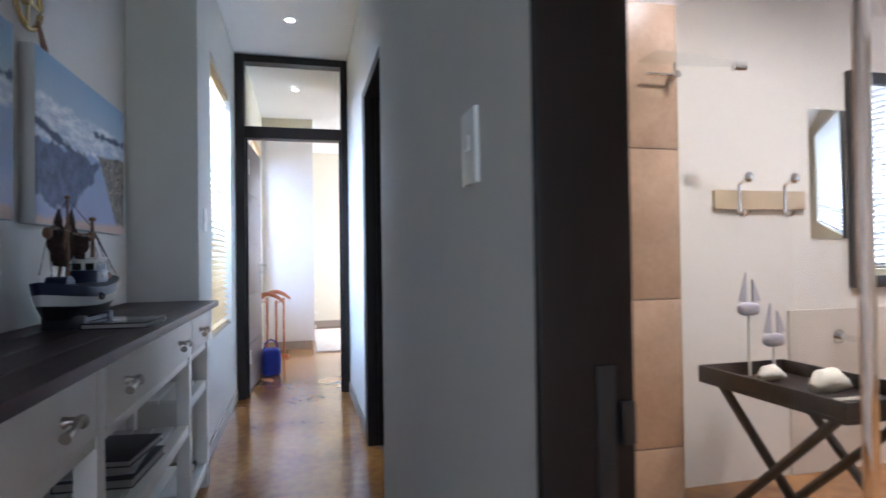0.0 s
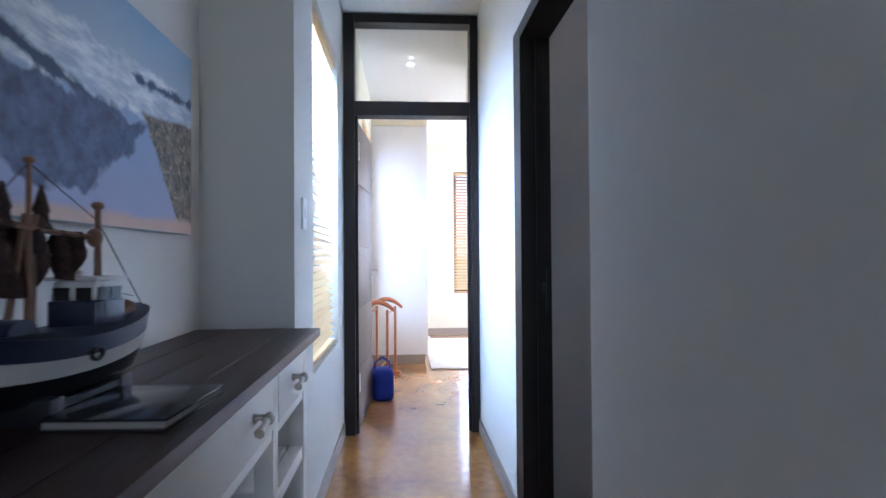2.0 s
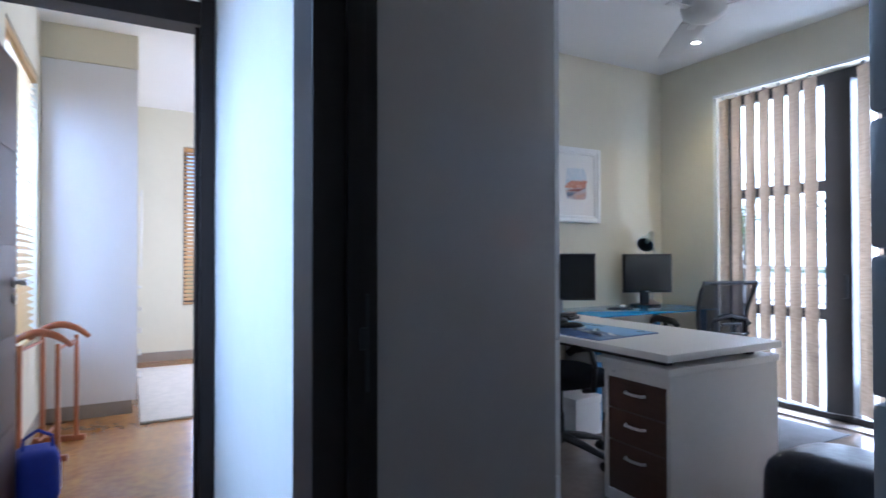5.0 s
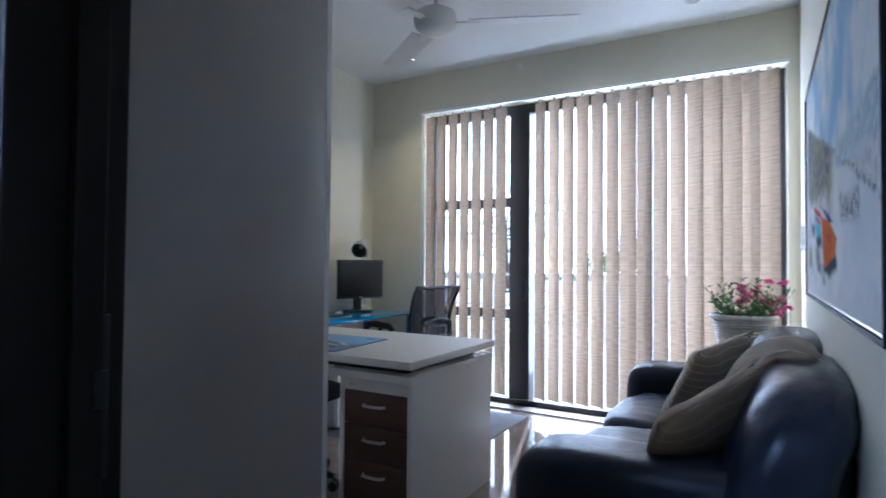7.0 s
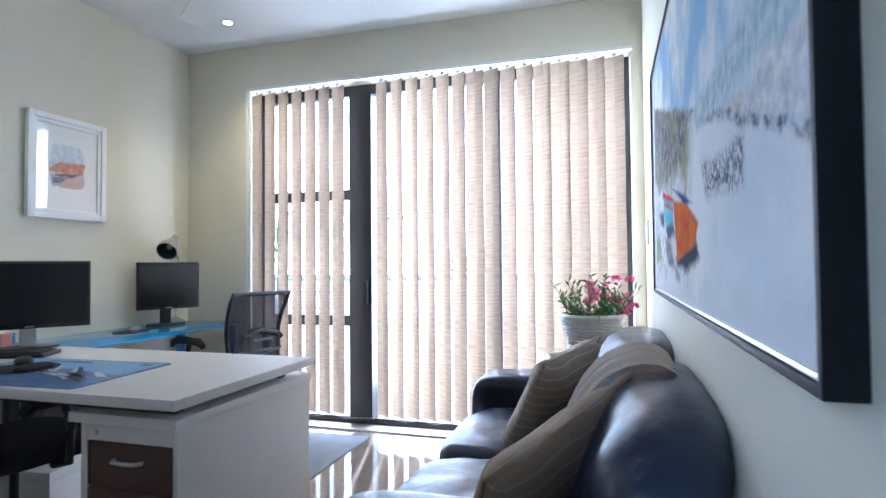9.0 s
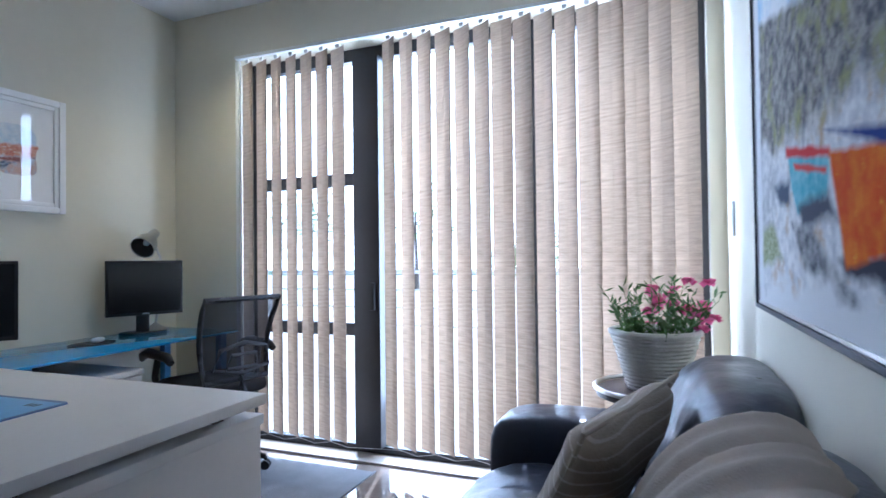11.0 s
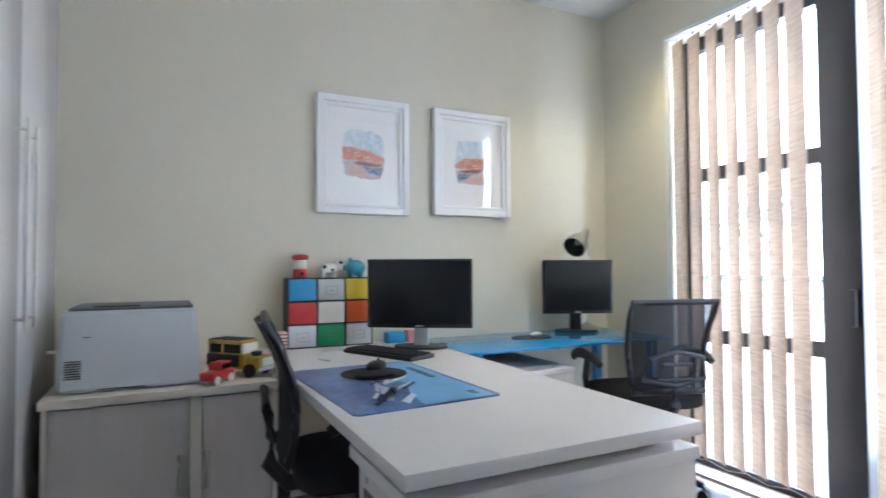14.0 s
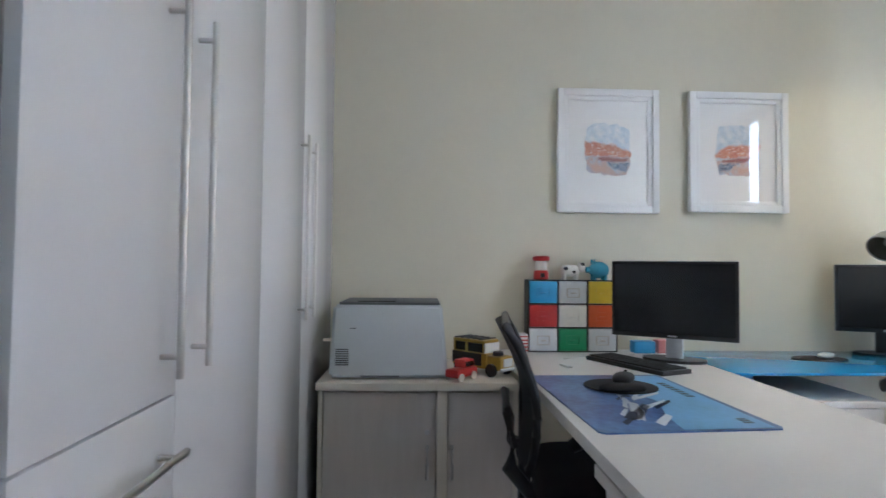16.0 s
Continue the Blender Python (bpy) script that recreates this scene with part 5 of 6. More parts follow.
def framed_print(x0, x1, z0, z1, label, seed):
    t = thing("framed_print", pose((x0 + x1) / 2, ON, (z0 + z1) / 2), label, "picture", "watercolours above the desk")
    w, h = (x1 - x0) / 2, (z1 - z0) / 2
    for nm, k0, d in (("frame_moulding", 0.0, 0.034), ("inner_moulding", 0.034, 0.025)):
        k1 = k0 + (0.034 if k0 == 0 else 0.022)
        for s in ((-w + k0, -w + k1, -h + k0, h - k0), (w - k1, w - k0, -h + k0, h - k0), (-w + k1, w - k1, -h + k0, -h + k1), (-w + k1, w - k1, h - k1, h - k0)):
            boxpart(nm, (s[0], s[1], -d, -0.002, s[2], s[3]), WFRAME, t, 0.005)
    boxpart("mount", (-w + 0.05, w - 0.05, -0.013, -0.004, -h + 0.05, h - 0.05), MOUNT, t, 0)
    rnd = random.Random(seed)
    bm = bmesh.new()
    pts = []
    for k in range(36):
        a = 2 * math.pi * k / 36
        q = (abs(math.cos(a)) ** 5 + abs(math.sin(a)) ** 5) ** (-1 / 5)
        r = q * rnd.uniform(0.90, 1.04)
        pts.append((0.115 * r * math.cos(a), 0.13 * r * math.sin(a) + 0.01))
    slab(bm, pts, 0, 0.001)
    pic = part("watercolour", bm, town_print(seed), t, "red and blue harbour town watercolour", m=pose(0, -0.0131, 0, 90))
    p = boxpart("glass", (-w + 0.05, w - 0.05, -0.020, -0.018, -h + 0.05, h - 0.05), PGLASS, t, 0)
    p.visible_shadow = False
    return t


framed_print(2.283, 2.788, 1.405, 2.017, "white framed watercolour of a harbour town", 3)
framed_print(2.940, 3.441, 1.416, 2.016, "white framed watercolour of town houses, glass reflecting the window", 8)


# ---- office chairs ----
FABRIC = material("black_chair_fabric", (0.013, 0.013, 0.016), 0.95, vary=0.2, scale=40, bump=0.3, bump_scale=500)


def net_material():
    """See-through woven mesh: fine holes between black threads."""
    m = material("see_through_mesh", (0.012, 0.014, 0.022), 0.7, vary=0.1)
    n, ln = m.node_tree.nodes, m.node_tree.links
    tr, mx = n.new("ShaderNodeBsdfTransparent"), n.new("ShaderNodeMixShader")
    mx.inputs[0].default_value = 0.84
    ln.new(tr.outputs[0], mx.inputs[1])
    ln.new(n["Principled BSDF"].outputs[0], mx.inputs[2])
    ln.new(mx.outputs[0], n["Material Output"].inputs[0])
    return m


NETM = net_material()


def office_chair(m, label):
    """Faces +y; origin on the floor under the seat."""
    t = thing("office_chair", m, label, "office chair", "office chairs")
    bm = bmesh.new()
    blob(bm, 0.245, 0.24, 0.045, (0, 0.01, 0.47), 4.5, 8)
    part("seat", bm, FABRIC, t)
    back = []
    for k in range(9):
        u = k / 8
        back.append((u, -0.245 - 0.07 * u + 0.05 * math.sin(math.pi * u), 0.53 + 0.425 * u, 0.215 - 0.035 * (1 - u)))
    pts = [(-w, y, z) for u, y, z, w in back] + [(w, y, z) for u, y, z, w in reversed(back)]
    bm = bmesh.new()
    tube(bm, pts, 0.014, 8, True)
    part("back_frame", bm, BLACKPL, t)
    bm = bmesh.new()
    rows = [[bm.verts.new((w * s / 4, y + 0.035 * (1 - (s / 4) ** 2) * -1, z)) for s in range(-4, 5)] for u, y, z, w in back]
    for A, B in zip(rows, rows[1:]):
        for i in range(8):
            bm.faces.new((A[i], A[i + 1], B[i + 1], B[i]))
    part("back_mesh", bm, NETM, t, "see-through black mesh back")
    bm = bmesh.new()
    tube(bm, [(-0.16, -0.29, 0.60), (-0.13, -0.31, 0.70), (0.0, -0.32, 0.73), (0.13, -0.31, 0.70), (0.16, -0.29, 0.60), (0.0, -0.30, 0.57)], 0.011, 8, True)
    tube(bm, [(-0.09, -0.30, 0.60), (-0.07, -0.315, 0.67), (0.07, -0.315, 0.67), (0.09, -0.30, 0.60)], 0.010, 8, True)
    part("lumbar_support", bm, BLACKPL, t)
    bm = bmesh.new()
    tube(bm, [(0, -0.05, 0.42), (0, -0.24, 0.41), (0, -0.30, 0.48), (0, -0.285, 0.58)], [0.03, 0.028, 0.026, 0.02], 10)
    part("back_bracket", bm, BLACKPL, t)
    for s in (-1, 1):
        bm = bmesh.new()
        tube(bm, [(s * 0.20, 0.02, 0.42), (s * 0.285, 0.02, 0.44), (s * 0.30, 0.02, 0.56), (s * 0.295, 0.0, 0.655)], 0.016, 8)
        tube(bm, [(s * 0.295, -0.14, 0.645), (s * 0.295, -0.10, 0.67), (s * 0.295, 0.10, 0.675), (s * 0.29, 0.17, 0.655), (s * 0.285, 0.20, 0.63)], [0.018, 0.024, 0.026, 0.024, 0.014], 10)
        part("armrest", bm, BLACKPL, t)
    bm = bmesh.new()
    rod(bm, (0, 0, 0.09), (0, 0, 0.26), 0.028, 0.024)
    rod(bm, (0, 0, 0.25), (0, 0, 0.43), 0.016)
    part("gas_column", bm, BLACKPL, t)
    for k in range(5):
        a = 2 * math.pi * (k + 0.3) / 5
        c, s = math.cos(a), math.sin(a)
        bm = bmesh.new()
        tube(bm, [(0.02 * c, 0.02 * s, 0.125), (0.15 * c, 0.15 * s, 0.105), (0.29 * c, 0.29 * s, 0.072)], [0.026, 0.022, 0.015], 8)
        lg = part("leg", bm, BLACKPL, t)
        bm = bmesh.new()
        for o in (-0.014, 0.014):
            p = Vector((0.29 * c - o * s, 0.29 * s + o * c, 0.029))
            q = Vector((-s, c, 0)) * 0.008
            rod(bm, p - q, p + q, 0.025, seg=14)
        rod(bm, (0.29 * c, 0.29 * s, 0.03), (0.29 * c, 0.29 * s, 0.07), 0.008)
        part("castor", bm, MATTE, lg)
    return t


office_chair(pose(2.21, 5.17, 0.004, 0, 0, -98), "black mesh-backed office chair tucked against the white desk")
office_chair(pose(3.80, 5.43, 0.004, 0, 0, -17), "black mesh-backed office chair facing the blue desk")
rug = thing("floor_mat", pose(2.95, 4.58, 0.004), "grey-blue flat rug under the office chair", "rug")
RUGM = material("grey_woven_rug", (0.19, 0.19, 0.20), 0.9, vary=0.12, scale=9, bump=0.4, bump_scale=260)
boxpart("rug_field", (0, 1.12, 0, 1.38, 0, 0.006), RUGM, rug, 0.002)
boxpart("binding", (-0.012, 1.132, -0.012, 0.0, 0, 0.007), RUGM, rug, 0.001)

# ---- sofa ----
LEATHER = material("dark_navy_leather", (0.017, 0.023, 0.045), 0.33, vary=0.15, scale=5, bump=0.35, bump_scale=15, coat=0.06, spec=0.55, rough_vary=0.06)
SX0, SX1, SY0, SY1 = 1.68, 3.53, 2.83, 3.70
sofa = thing("sofa", pose(0, 0, 0.004), "dark navy leather two-seat sofa with plump back cushions", "sofa")
bm = bmesh.new()
box(bm, SX0 + 0.06, SX1 - 0.06, SY0 + 0.05, SY1 - 0.06, 0.06, 0.30, 0.03)
part("base", bm, LEATHER, sofa)
for x in (SX0 + 0.12, SX1 - 0.12):
    for y in (SY0 + 0.12, SY1 - 0.12):
        bm = bmesh.new()
        rod(bm, (x, y, 0), (x, y, 0.07), 0.03, 0.035)
        part("foot", bm, DARKWOOD, sofa)
for x0 in (SX0, SX1 - 0.24):
    bm = bmesh.new()
    vs = blob(bm, 0.12, (SY1 - SY0) / 2 - 0.02, 0.275, (x0 + 0.12, (SY0 + SY1) / 2 + 0.02, 0.325), 6.0, 12)
    for v in vs:
        if v.co.z > 0.46:
            f = (v.co.z - 0.46) / 0.13
            v.co.x += (v.co.x - (x0 + 0.12)) * 0.18 * f
    part("arm", bm, LEATHER, sofa)
mid = (SX0 + SX1) / 2
for a, b in ((SX0 + 0.225, mid - 0.003), (mid + 0.003, SX1 - 0.225)):
    bm = bmesh.new()
    vs = blob(bm, (b - a) / 2, 0.33, 0.115, ((a + b) / 2, 3.36, 0.355), 4.5, 22)
    for v in vs:
        v.co.z += 0.014 * noise.noise(v.co * 7) + 0.006 * noise.noise(v.co * 21) + 0.006 * noise.noise(Vector((v.co.x * 26, v.co.y * 5, 0)))
    part("seat_cushion", bm, LEATHER, sofa)
    bm = bmesh.new()
    lo, hi = (SX0 - 0.065, b) if a < mid - 0.2 else (a, SX1 - 0.10)
    vs = blob(bm, (hi - lo) / 2 + 0.012, 0.135, 0.265, ((lo + hi) / 2, 2.992, 0.590), 3.7, 22)
    for v in vs:
        f = v.co.z - 0.60
        v.co.y -= 0.30 * f
        pucker = noise.noise(Vector((v.co.x * 16, v.co.y * 3, v.co.z * 4)))
        v.co += 0.010 * Vector((0, 1, 0.6)) * (noise.noise(v.co * 8) + 0.4 * noise.noise(v.co * 23) + 0.5 * pucker)
    part("back_cushion", bm, LEATHER, sofa)
bm = bmesh.new()
box(bm, SX0 + 0.10, SX1 - 0.10, SY0, SY0 + 0.12, 0.08, 0.70, 0.05)
part("back_frame", bm, LEATHER, sofa)


def stripe_cloth(name, base, line):
    """Plain cloth with thin pale stripes a few centimetres apart."""
    m = material(name, base, 0.9, vary=0.12, scale=9, bump=0.35, bump_scale=220)
    n, ln = m.node_tree.nodes, m.node_tree.links
    tc, wv, mr, mx = (n.new("ShaderNode" + k) for k in ("TexCoord", "TexWave", "MapRange", "Mix"))
    wv.bands_direction = "Y"
    wv.inputs["Scale"].default_value, wv.inputs["Distortion"].default_value = 9.0, 0.08
    mr.inputs[1].default_value, mr.inputs[2].default_value = 0.90, 0.97
    mx.data_type = "RGBA"
    b = n["Principled BSDF"]
    ln.new(tc.outputs["Object"], wv.inputs["Vector"])
    ln.new(wv.outputs["Fac"], mr.inputs[0])
    ln.new(mr.outputs[0], mx.inputs[0])
    ln.new(b.inputs["Base Color"].links[0].from_socket, mx.inputs[6])
    mx.inputs[7].default_value = (*line, 1)
    ln.new(mx.outputs[2], b.inputs["Base Color"])
    return m


TAN, TAN2 = stripe_cloth("tan_striped_cushion_cloth", (0.34, 0.25, 0.165), (0.42, 0.33, 0.24)), stripe_cloth("beige_striped_cushion_cloth", (0.46, 0.39, 0.30), (0.64, 0.58, 0.50))


def cushion(m, mat, label, s=0.22):
    bm = bmesh.new()
    g = blob(bm, s, s, 0.075, (0, 0, 0), 4.0, 12)
    for v in g:
        r = max(abs(v.co.x), abs(v.co.y)) / s
        d = min(abs(v.co.x), abs(v.co.y)) / s
        v.co.z *= 1.0 - 0.75 * r ** 3
        k = 1 + 0.10 * d * r - 0.05 * (1 - d) * r
        v.co.x, v.co.y = v.co.x * k, v.co.y * k
        v.co.z += 0.006 * noise.noise(v.co * 14)
    t = thing("cushion", m, label, "cushion", "cushions on the sofa")
    part("cover", bm, mat, t)
    bm = bmesh.new()
    q = s * 1.03
    tube(bm, [(q * x, q * y, 0) for x, y in ((-1, -1), (0, -0.93), (1, -1), (0.93, 0), (1, 1), (0, 0.93), (-1, 1), (-0.93, 0))], 0.006, 6, True)
    part("piping", bm, mat, t)
    return t


cushion(pose(2.76, 3.25, 0.645, 120, 0, -20) @ pose(0, 0, 0, 0, 0, 8), TAN2, "beige striped cushion leaning on the sofa back", 0.21)
cushion(pose(2.00, 3.205, 0.612, 124, 0, -26) @ pose(0, 0, 0, 0, 0, 22), TAN, "brown striped cushion leaning on the sofa back", 0.225)

THROW = material("oatmeal_throw_cloth", (0.80, 0.71, 0.60), 0.95, vary=0.04, scale=12, bump=0.15, bump_scale=260)
tw = thing("throw_blanket", pose(0, 0, 0), "soft beige throw draped in folds over the sofa back", "blanket")
bm = bmesh.new()
prof = [(3.30, 0.52), (3.285, 0.57), (3.265, 0.62), (3.24, 0.67), (3.21, 0.72), (3.175, 0.768), (3.13, 0.812), (3.085, 0.842), (3.04, 0.862), (2.99, 0.872), (2.945, 0.870), (2.91, 0.858), (2.880, 0.838), (2.860, 0.81), (2.848, 0.77), (2.846, 0.72), (2.846, 0.66)]
rows = []
for j, (y, z) in enumerate(prof):
    y, u = 2.846 + (y - 2.846) * 0.80, j / (len(prof) - 1)
    row = []
    for k in range(41):
        q = k / 40
        w = q * 2.6 + 0.5 * u + 0.25 * math.sin(2.2 * u + 3 * q)
        fold = 0.016 * (abs(math.sin(math.pi * w)) ** 0.7 - 0.4) + 0.004 * math.sin(q * 31 + u * 6)
        x = 2.03 + 0.08 * u + q * (0.43 - 0.06 * math.sin(math.pi * u)) + 0.012 * math.sin(9 * u)
        row.append(bm.verts.new((x, max(2.842, y + fold * (0.7 if j < 8 else 0.1)), z + fold + 0.010)))
    rows.append(row)
for A, B in zip(rows, rows[1:]):
    for k in range(40):
        bm.faces.new((A[k], A[k + 1], B[k + 1], B[k]))
bmesh.ops.solidify(bm, geom=list(bm.faces), thickness=0.010)
part("cloth", bm, THROW, tw)
bm = bmesh.new()
for k in range(20):
    x = 2.05 + k * 0.02
    tube(bm, [(x, 3.211, 0.532), (x + 0.004, 3.222, 0.505), (x - 0.003, 3.232, 0.48)], 0.003, 5)
tagged(part("fringe", bm, THROW, tw), kind="stuff")


# ---- large painting over the sofa ----
def painting_material():
    """Rocky hillside under a blue sky, a turquoise and an orange boat on a stony beach, white margin."""
    m = material("beach_painting", (0.7, 0.75, 0.8), 0.9, bump=0.06, bump_scale=90, spec=0.05)
    p = Painter(m, 0, 2, -1.0)
    n3, n12, n30, n80 = p.tex(3.0), p.tex(12, 8, 0.7), p.tex(30, 8, 0.7), p.tex(80, 6, 0.7)
    wob = p.calc("ADD", p.wobble(9, 0.05), p.wobble(40, 0.022))
    edge = p.calc("ADD", p.wobble(9, 0.018), p.wobble(40, 0.010))
    big = p.calc("ADD", p.wobble(4, 0.20), p.wobble(20, 0.08))
    sky = p.blend(n3, 0.40, 0.56, (0.40, 0.61, 0.79), (0.86, 0.88, 0.88))
    hill = p.blend(n30, 0.40, 0.60, (0.12, 0.125, 0.14), (0.44, 0.42, 0.37))
    hill = p.blend(n12, 0.52, 0.66, hill, (0.36, 0.37, 0.17))
    hill = p.blend(n80, 0.60, 0.70, hill, (0.60, 0.59, 0.55))
    hill = p.blend(n80, 0.30, 0.36, (0.06, 0.065, 0.09), hill)
    beach = p.blend(n30, 0.36, 0.60, (0.52, 0.53, 0.55), (0.84, 0.84, 0.83))
    beach = p.blend(n12, 0.54, 0.64, beach, (0.52, 0.40, 0.28))
    ridge = p.calc("ADD", p.calc("MULTIPLY", p.u, 0.27), p.calc("ADD", p.v, wob))
    c = p.blend(ridge, 0.045, 0.065, hill, sky)
    c = p.blend(p.calc("ADD", p.v, big), -0.10, -0.05, beach, c)
    pale = p.blend(n3, 0.36, 0.60, (0.74, 0.79, 0.82), (0.88, 0.88, 0.86))
    pale = p.blend(n80, 0.62, 0.72, pale, (0.60, 0.64, 0.68))
    low = p.blend(p.calc("ADD", p.u, big), 0.08, 0.22, c, pale)
    c = p.blend(ridge, 0.030, 0.050, low, c)
    crest = p.calc("ABSOLUTE", p.calc("SUBTRACT", ridge, 0.050), 0.0)
    mark = p.blend(crest, 0.004, 0.012, p.blend(n30, 0.40, 0.58, (0.10, 0.11, 0.14), (0.70, 0.73, 0.76)), c)
    c = p.blend(p.u, 0.05, 0.14, c, mark)
    c = p.shape(c, [(0.30, -0.13), (0.66, -0.15), (0.66, -0.215), (0.34, -0.20)], p.blend(n80, 0.44, 0.56, (0.16, 0.17, 0.20), (0.78, 0.79, 0.80)), wob)
    c = p.shape(c, [(-0.88, -0.02), (-0.80, -0.02), (-0.66, -0.12), (-0.72, -0.24), (-0.88, -0.26)], p.blend(n30, 0.42, 0.6, (0.46, 0.47, 0.48), (0.76, 0.76, 0.75)), wob)
    c = p.shape(c, [(0.16, 0.0), (0.92, 0.02), (0.92, -0.08), (0.24, -0.05)], p.blend(n30, 0.4, 0.6, (0.40, 0.55, 0.60), (0.72, 0.77, 0.77)), wob)
    c = p.shape(c, [(-0.90, -0.24), (-0.72, -0.23), (-0.62, -0.31), (-0.90, -0.33)], p.blend(n80, 0.4, 0.6, (0.22, 0.26, 0.12), (0.52, 0.54, 0.36)), wob)
    c = p.shape(c, [(-0.52, -0.24), (-0.36, -0.26), (-0.10, -0.37), (-0.16, -0.40), (-0.44, -0.31)], p.blend(n30, 0.40, 0.60, (0.08, 0.09, 0.11), (0.40, 0.40, 0.40)), wob)
    c = p.shape(c, [(-0.70, -0.145), (-0.53, -0.155), (-0.53, -0.20), (-0.63, -0.195)], (0.09, 0.11, 0.16), wob)
    c = p.shape(c, [(-0.545, -0.095), (-0.23, -0.150), (-0.25, -0.215), (-0.46, -0.225), (-0.51, -0.17)], p.blend(n30, 0.38, 0.62, (0.12, 0.42, 0.52), (0.32, 0.60, 0.66)), edge, 0.006)
    c = p.shape(c, [(-0.555, -0.082), (-0.23, -0.138), (-0.23, -0.153), (-0.555, -0.102)], (0.62, 0.07, 0.07), edge, 0.005)
    c = p.shape(c, [(-0.49, -0.125), (-0.25, -0.166), (-0.25, -0.176), (-0.47, -0.139)], (0.62, 0.10, 0.09), edge, 0.004)
    c = p.shape(c, [(-0.45, -0.215), (-0.24, -0.205), (-0.20, -0.25), (-0.42, -0.245)], (0.10, 0.11, 0.14), wob)
    hull = p.blend(n12, 0.40, 0.62, (0.62, 0.085, 0.015), (0.72, 0.22, 0.02))
    hull = p.blend(n30, 0.60, 0.72, hull, (0.80, 0.46, 0.05))
    c = p.shape(c, [(-0.19, -0.31), (0.20, -0.27), (0.24, -0.31), (0.05, -0.345), (-0.16, -0.335)], (0.06, 0.06, 0.08), wob)
    c = p.shape(c, [(-0.255, -0.095), (0.02, -0.175), (0.28, -0.205), (0.19, -0.285), (-0.16, -0.322)], hull, edge, 0.006)
    c = p.shape(c, [(-0.265, -0.080), (0.02, -0.158), (0.20, -0.190), (0.02, -0.182), (-0.262, -0.104)], (0.035, 0.06, 0.24), p.wobble(40, 0.012), 0.006)
    c = p.blend(p.calc("ADD", p.v, big), -0.385, -0.345, (0.76, 0.77, 0.77), c)
    c = p.blend(p.calc("ADD", p.u, wob), -0.885, -0.865, (0.78, 0.79, 0.80), c)
    p.use(c)
    return m


PX0, PX1, PZ0, PZ1 = 1.18, 3.11, 1.012, 1.895
pt = thing("framed_painting", pose((PX0 + PX1) / 2, 2.83, (PZ0 + PZ1) / 2), "large painting of boats on a beach in a deep black frame", "painting")
w, h = (PX1 - PX0) / 2, (PZ1 - PZ0) / 2
FRAMEB = material("black_box_frame", (0.010, 0.010, 0.012), 0.5, vary=0.1, spec=0.2)
for s in ((-w, -w + 0.012, -h, h), (w - 0.012, w, -h, h), (-w + 0.012, w - 0.012, -h, -h + 0.012), (-w + 0.012, w - 0.012, h - 0.012, h)):
    boxpart("frame_side", (s[0], s[1], 0.0, 0.036, s[2], s[3]), FRAMEB, pt, 0.002)
for s in ((-w + 0.012, -w + 0.019, -h + 0.012, h - 0.012), (w - 0.019, w - 0.012, -h + 0.012, h - 0.012), (-w + 0.019, w - 0.019, -h + 0.012, -h + 0.019), (-w + 0.019, w - 0.019, h - 0.019, h - 0.012)):
    boxpart("silver_slip", (s[0], s[1], 0.006, 0.031, s[2], s[3]), STEEL, pt, 0.001)
cv = boxpart("canvas", (-w + 0.019, w - 0.019, 0.006, 0.028, -h + 0.019, h - 0.019), painting_material(), pt, 0)
# ---- side table and flower basket ----
st = thing("side_table", pose(3.84, 3.14, 0.004), "small round dark wooden side table with a metal rim", "side table")
bm = bmesh.new()
lathe(bm, [(0.225, 0.575), (0.235, 0.58), (0.235, 0.60), (0.228, 0.604)], seg=40)
part("tabletop", bm, DOORWOOD, st)
bm = bmesh.new()
tube(bm, [(0.24 * math.cos(a), 0.24 * math.sin(a), 0.612) for a in [k * math.pi / 20 for k in range(40)]], 0.010, 8, True)
part("rim", bm, STEEL, st, "bright metal rim")
for k in range(3):
    a = 2 * math.pi * k / 3 + 0.4
    bm = bmesh.new()
    rod(bm, (0.17 * math.cos(a), 0.17 * math.sin(a), 0.58), (0.20 * math.cos(a), 0.20 * math.sin(a), 0.0), 0.014)
    part("leg", bm, STEEL, st)
WICKER = material("whitewashed_wicker", (0.66, 0.63, 0.57), 0.7, vary=0.12, scale=30)
bk = thing("flower_basket", pose(3.84, 3.14, 0.608), "white wicker basket with pink flowers and green leaves", "flower basket")
bm = bmesh.new()
seg, lay = 30, 15
for j in range(lay):
    u = j / (lay - 1)
    r = 0.105 + 0.060 * u
    tube(bm, [(r * (1 + 0.035 * (1 if (i + j) % 2 else -1)) * math.cos(2 * math.pi * i / seg), r * (1 + 0.035 * (1 if (i + j) % 2 else -1)) * math.sin(2 * math.pi * i / seg), 0.012 + 0.215 * u) for i in range(seg)], 0.0085, 5, True)
tagged(part("weave", bm, WICKER, bk), kind="stuff")
bm = bmesh.new()
tube(bm, [(0.172 * math.cos(a), 0.172 * math.sin(a), 0.236) for a in [k * math.pi / 18 for k in range(36)]], 0.013, 8, True)
part("rim", bm, WICKER, bk)
bm = bmesh.new()
rod(bm, (0, 0, 0.004), (0, 0, 0.20), 0.098, 0.15, 24)
part("liner", bm, MASTWOOD, bk)
LEAF = material("green_leaf", (0.06, 0.13, 0.035), 0.55, color2=(0.11, 0.20, 0.06), scale=30, translucent=0.2)
PINK = material("pink_petal", (0.66, 0.05, 0.20), 0.6, color2=(0.72, 0.22, 0.42), scale=40, translucent=0.25)
rnd = random.Random(4)


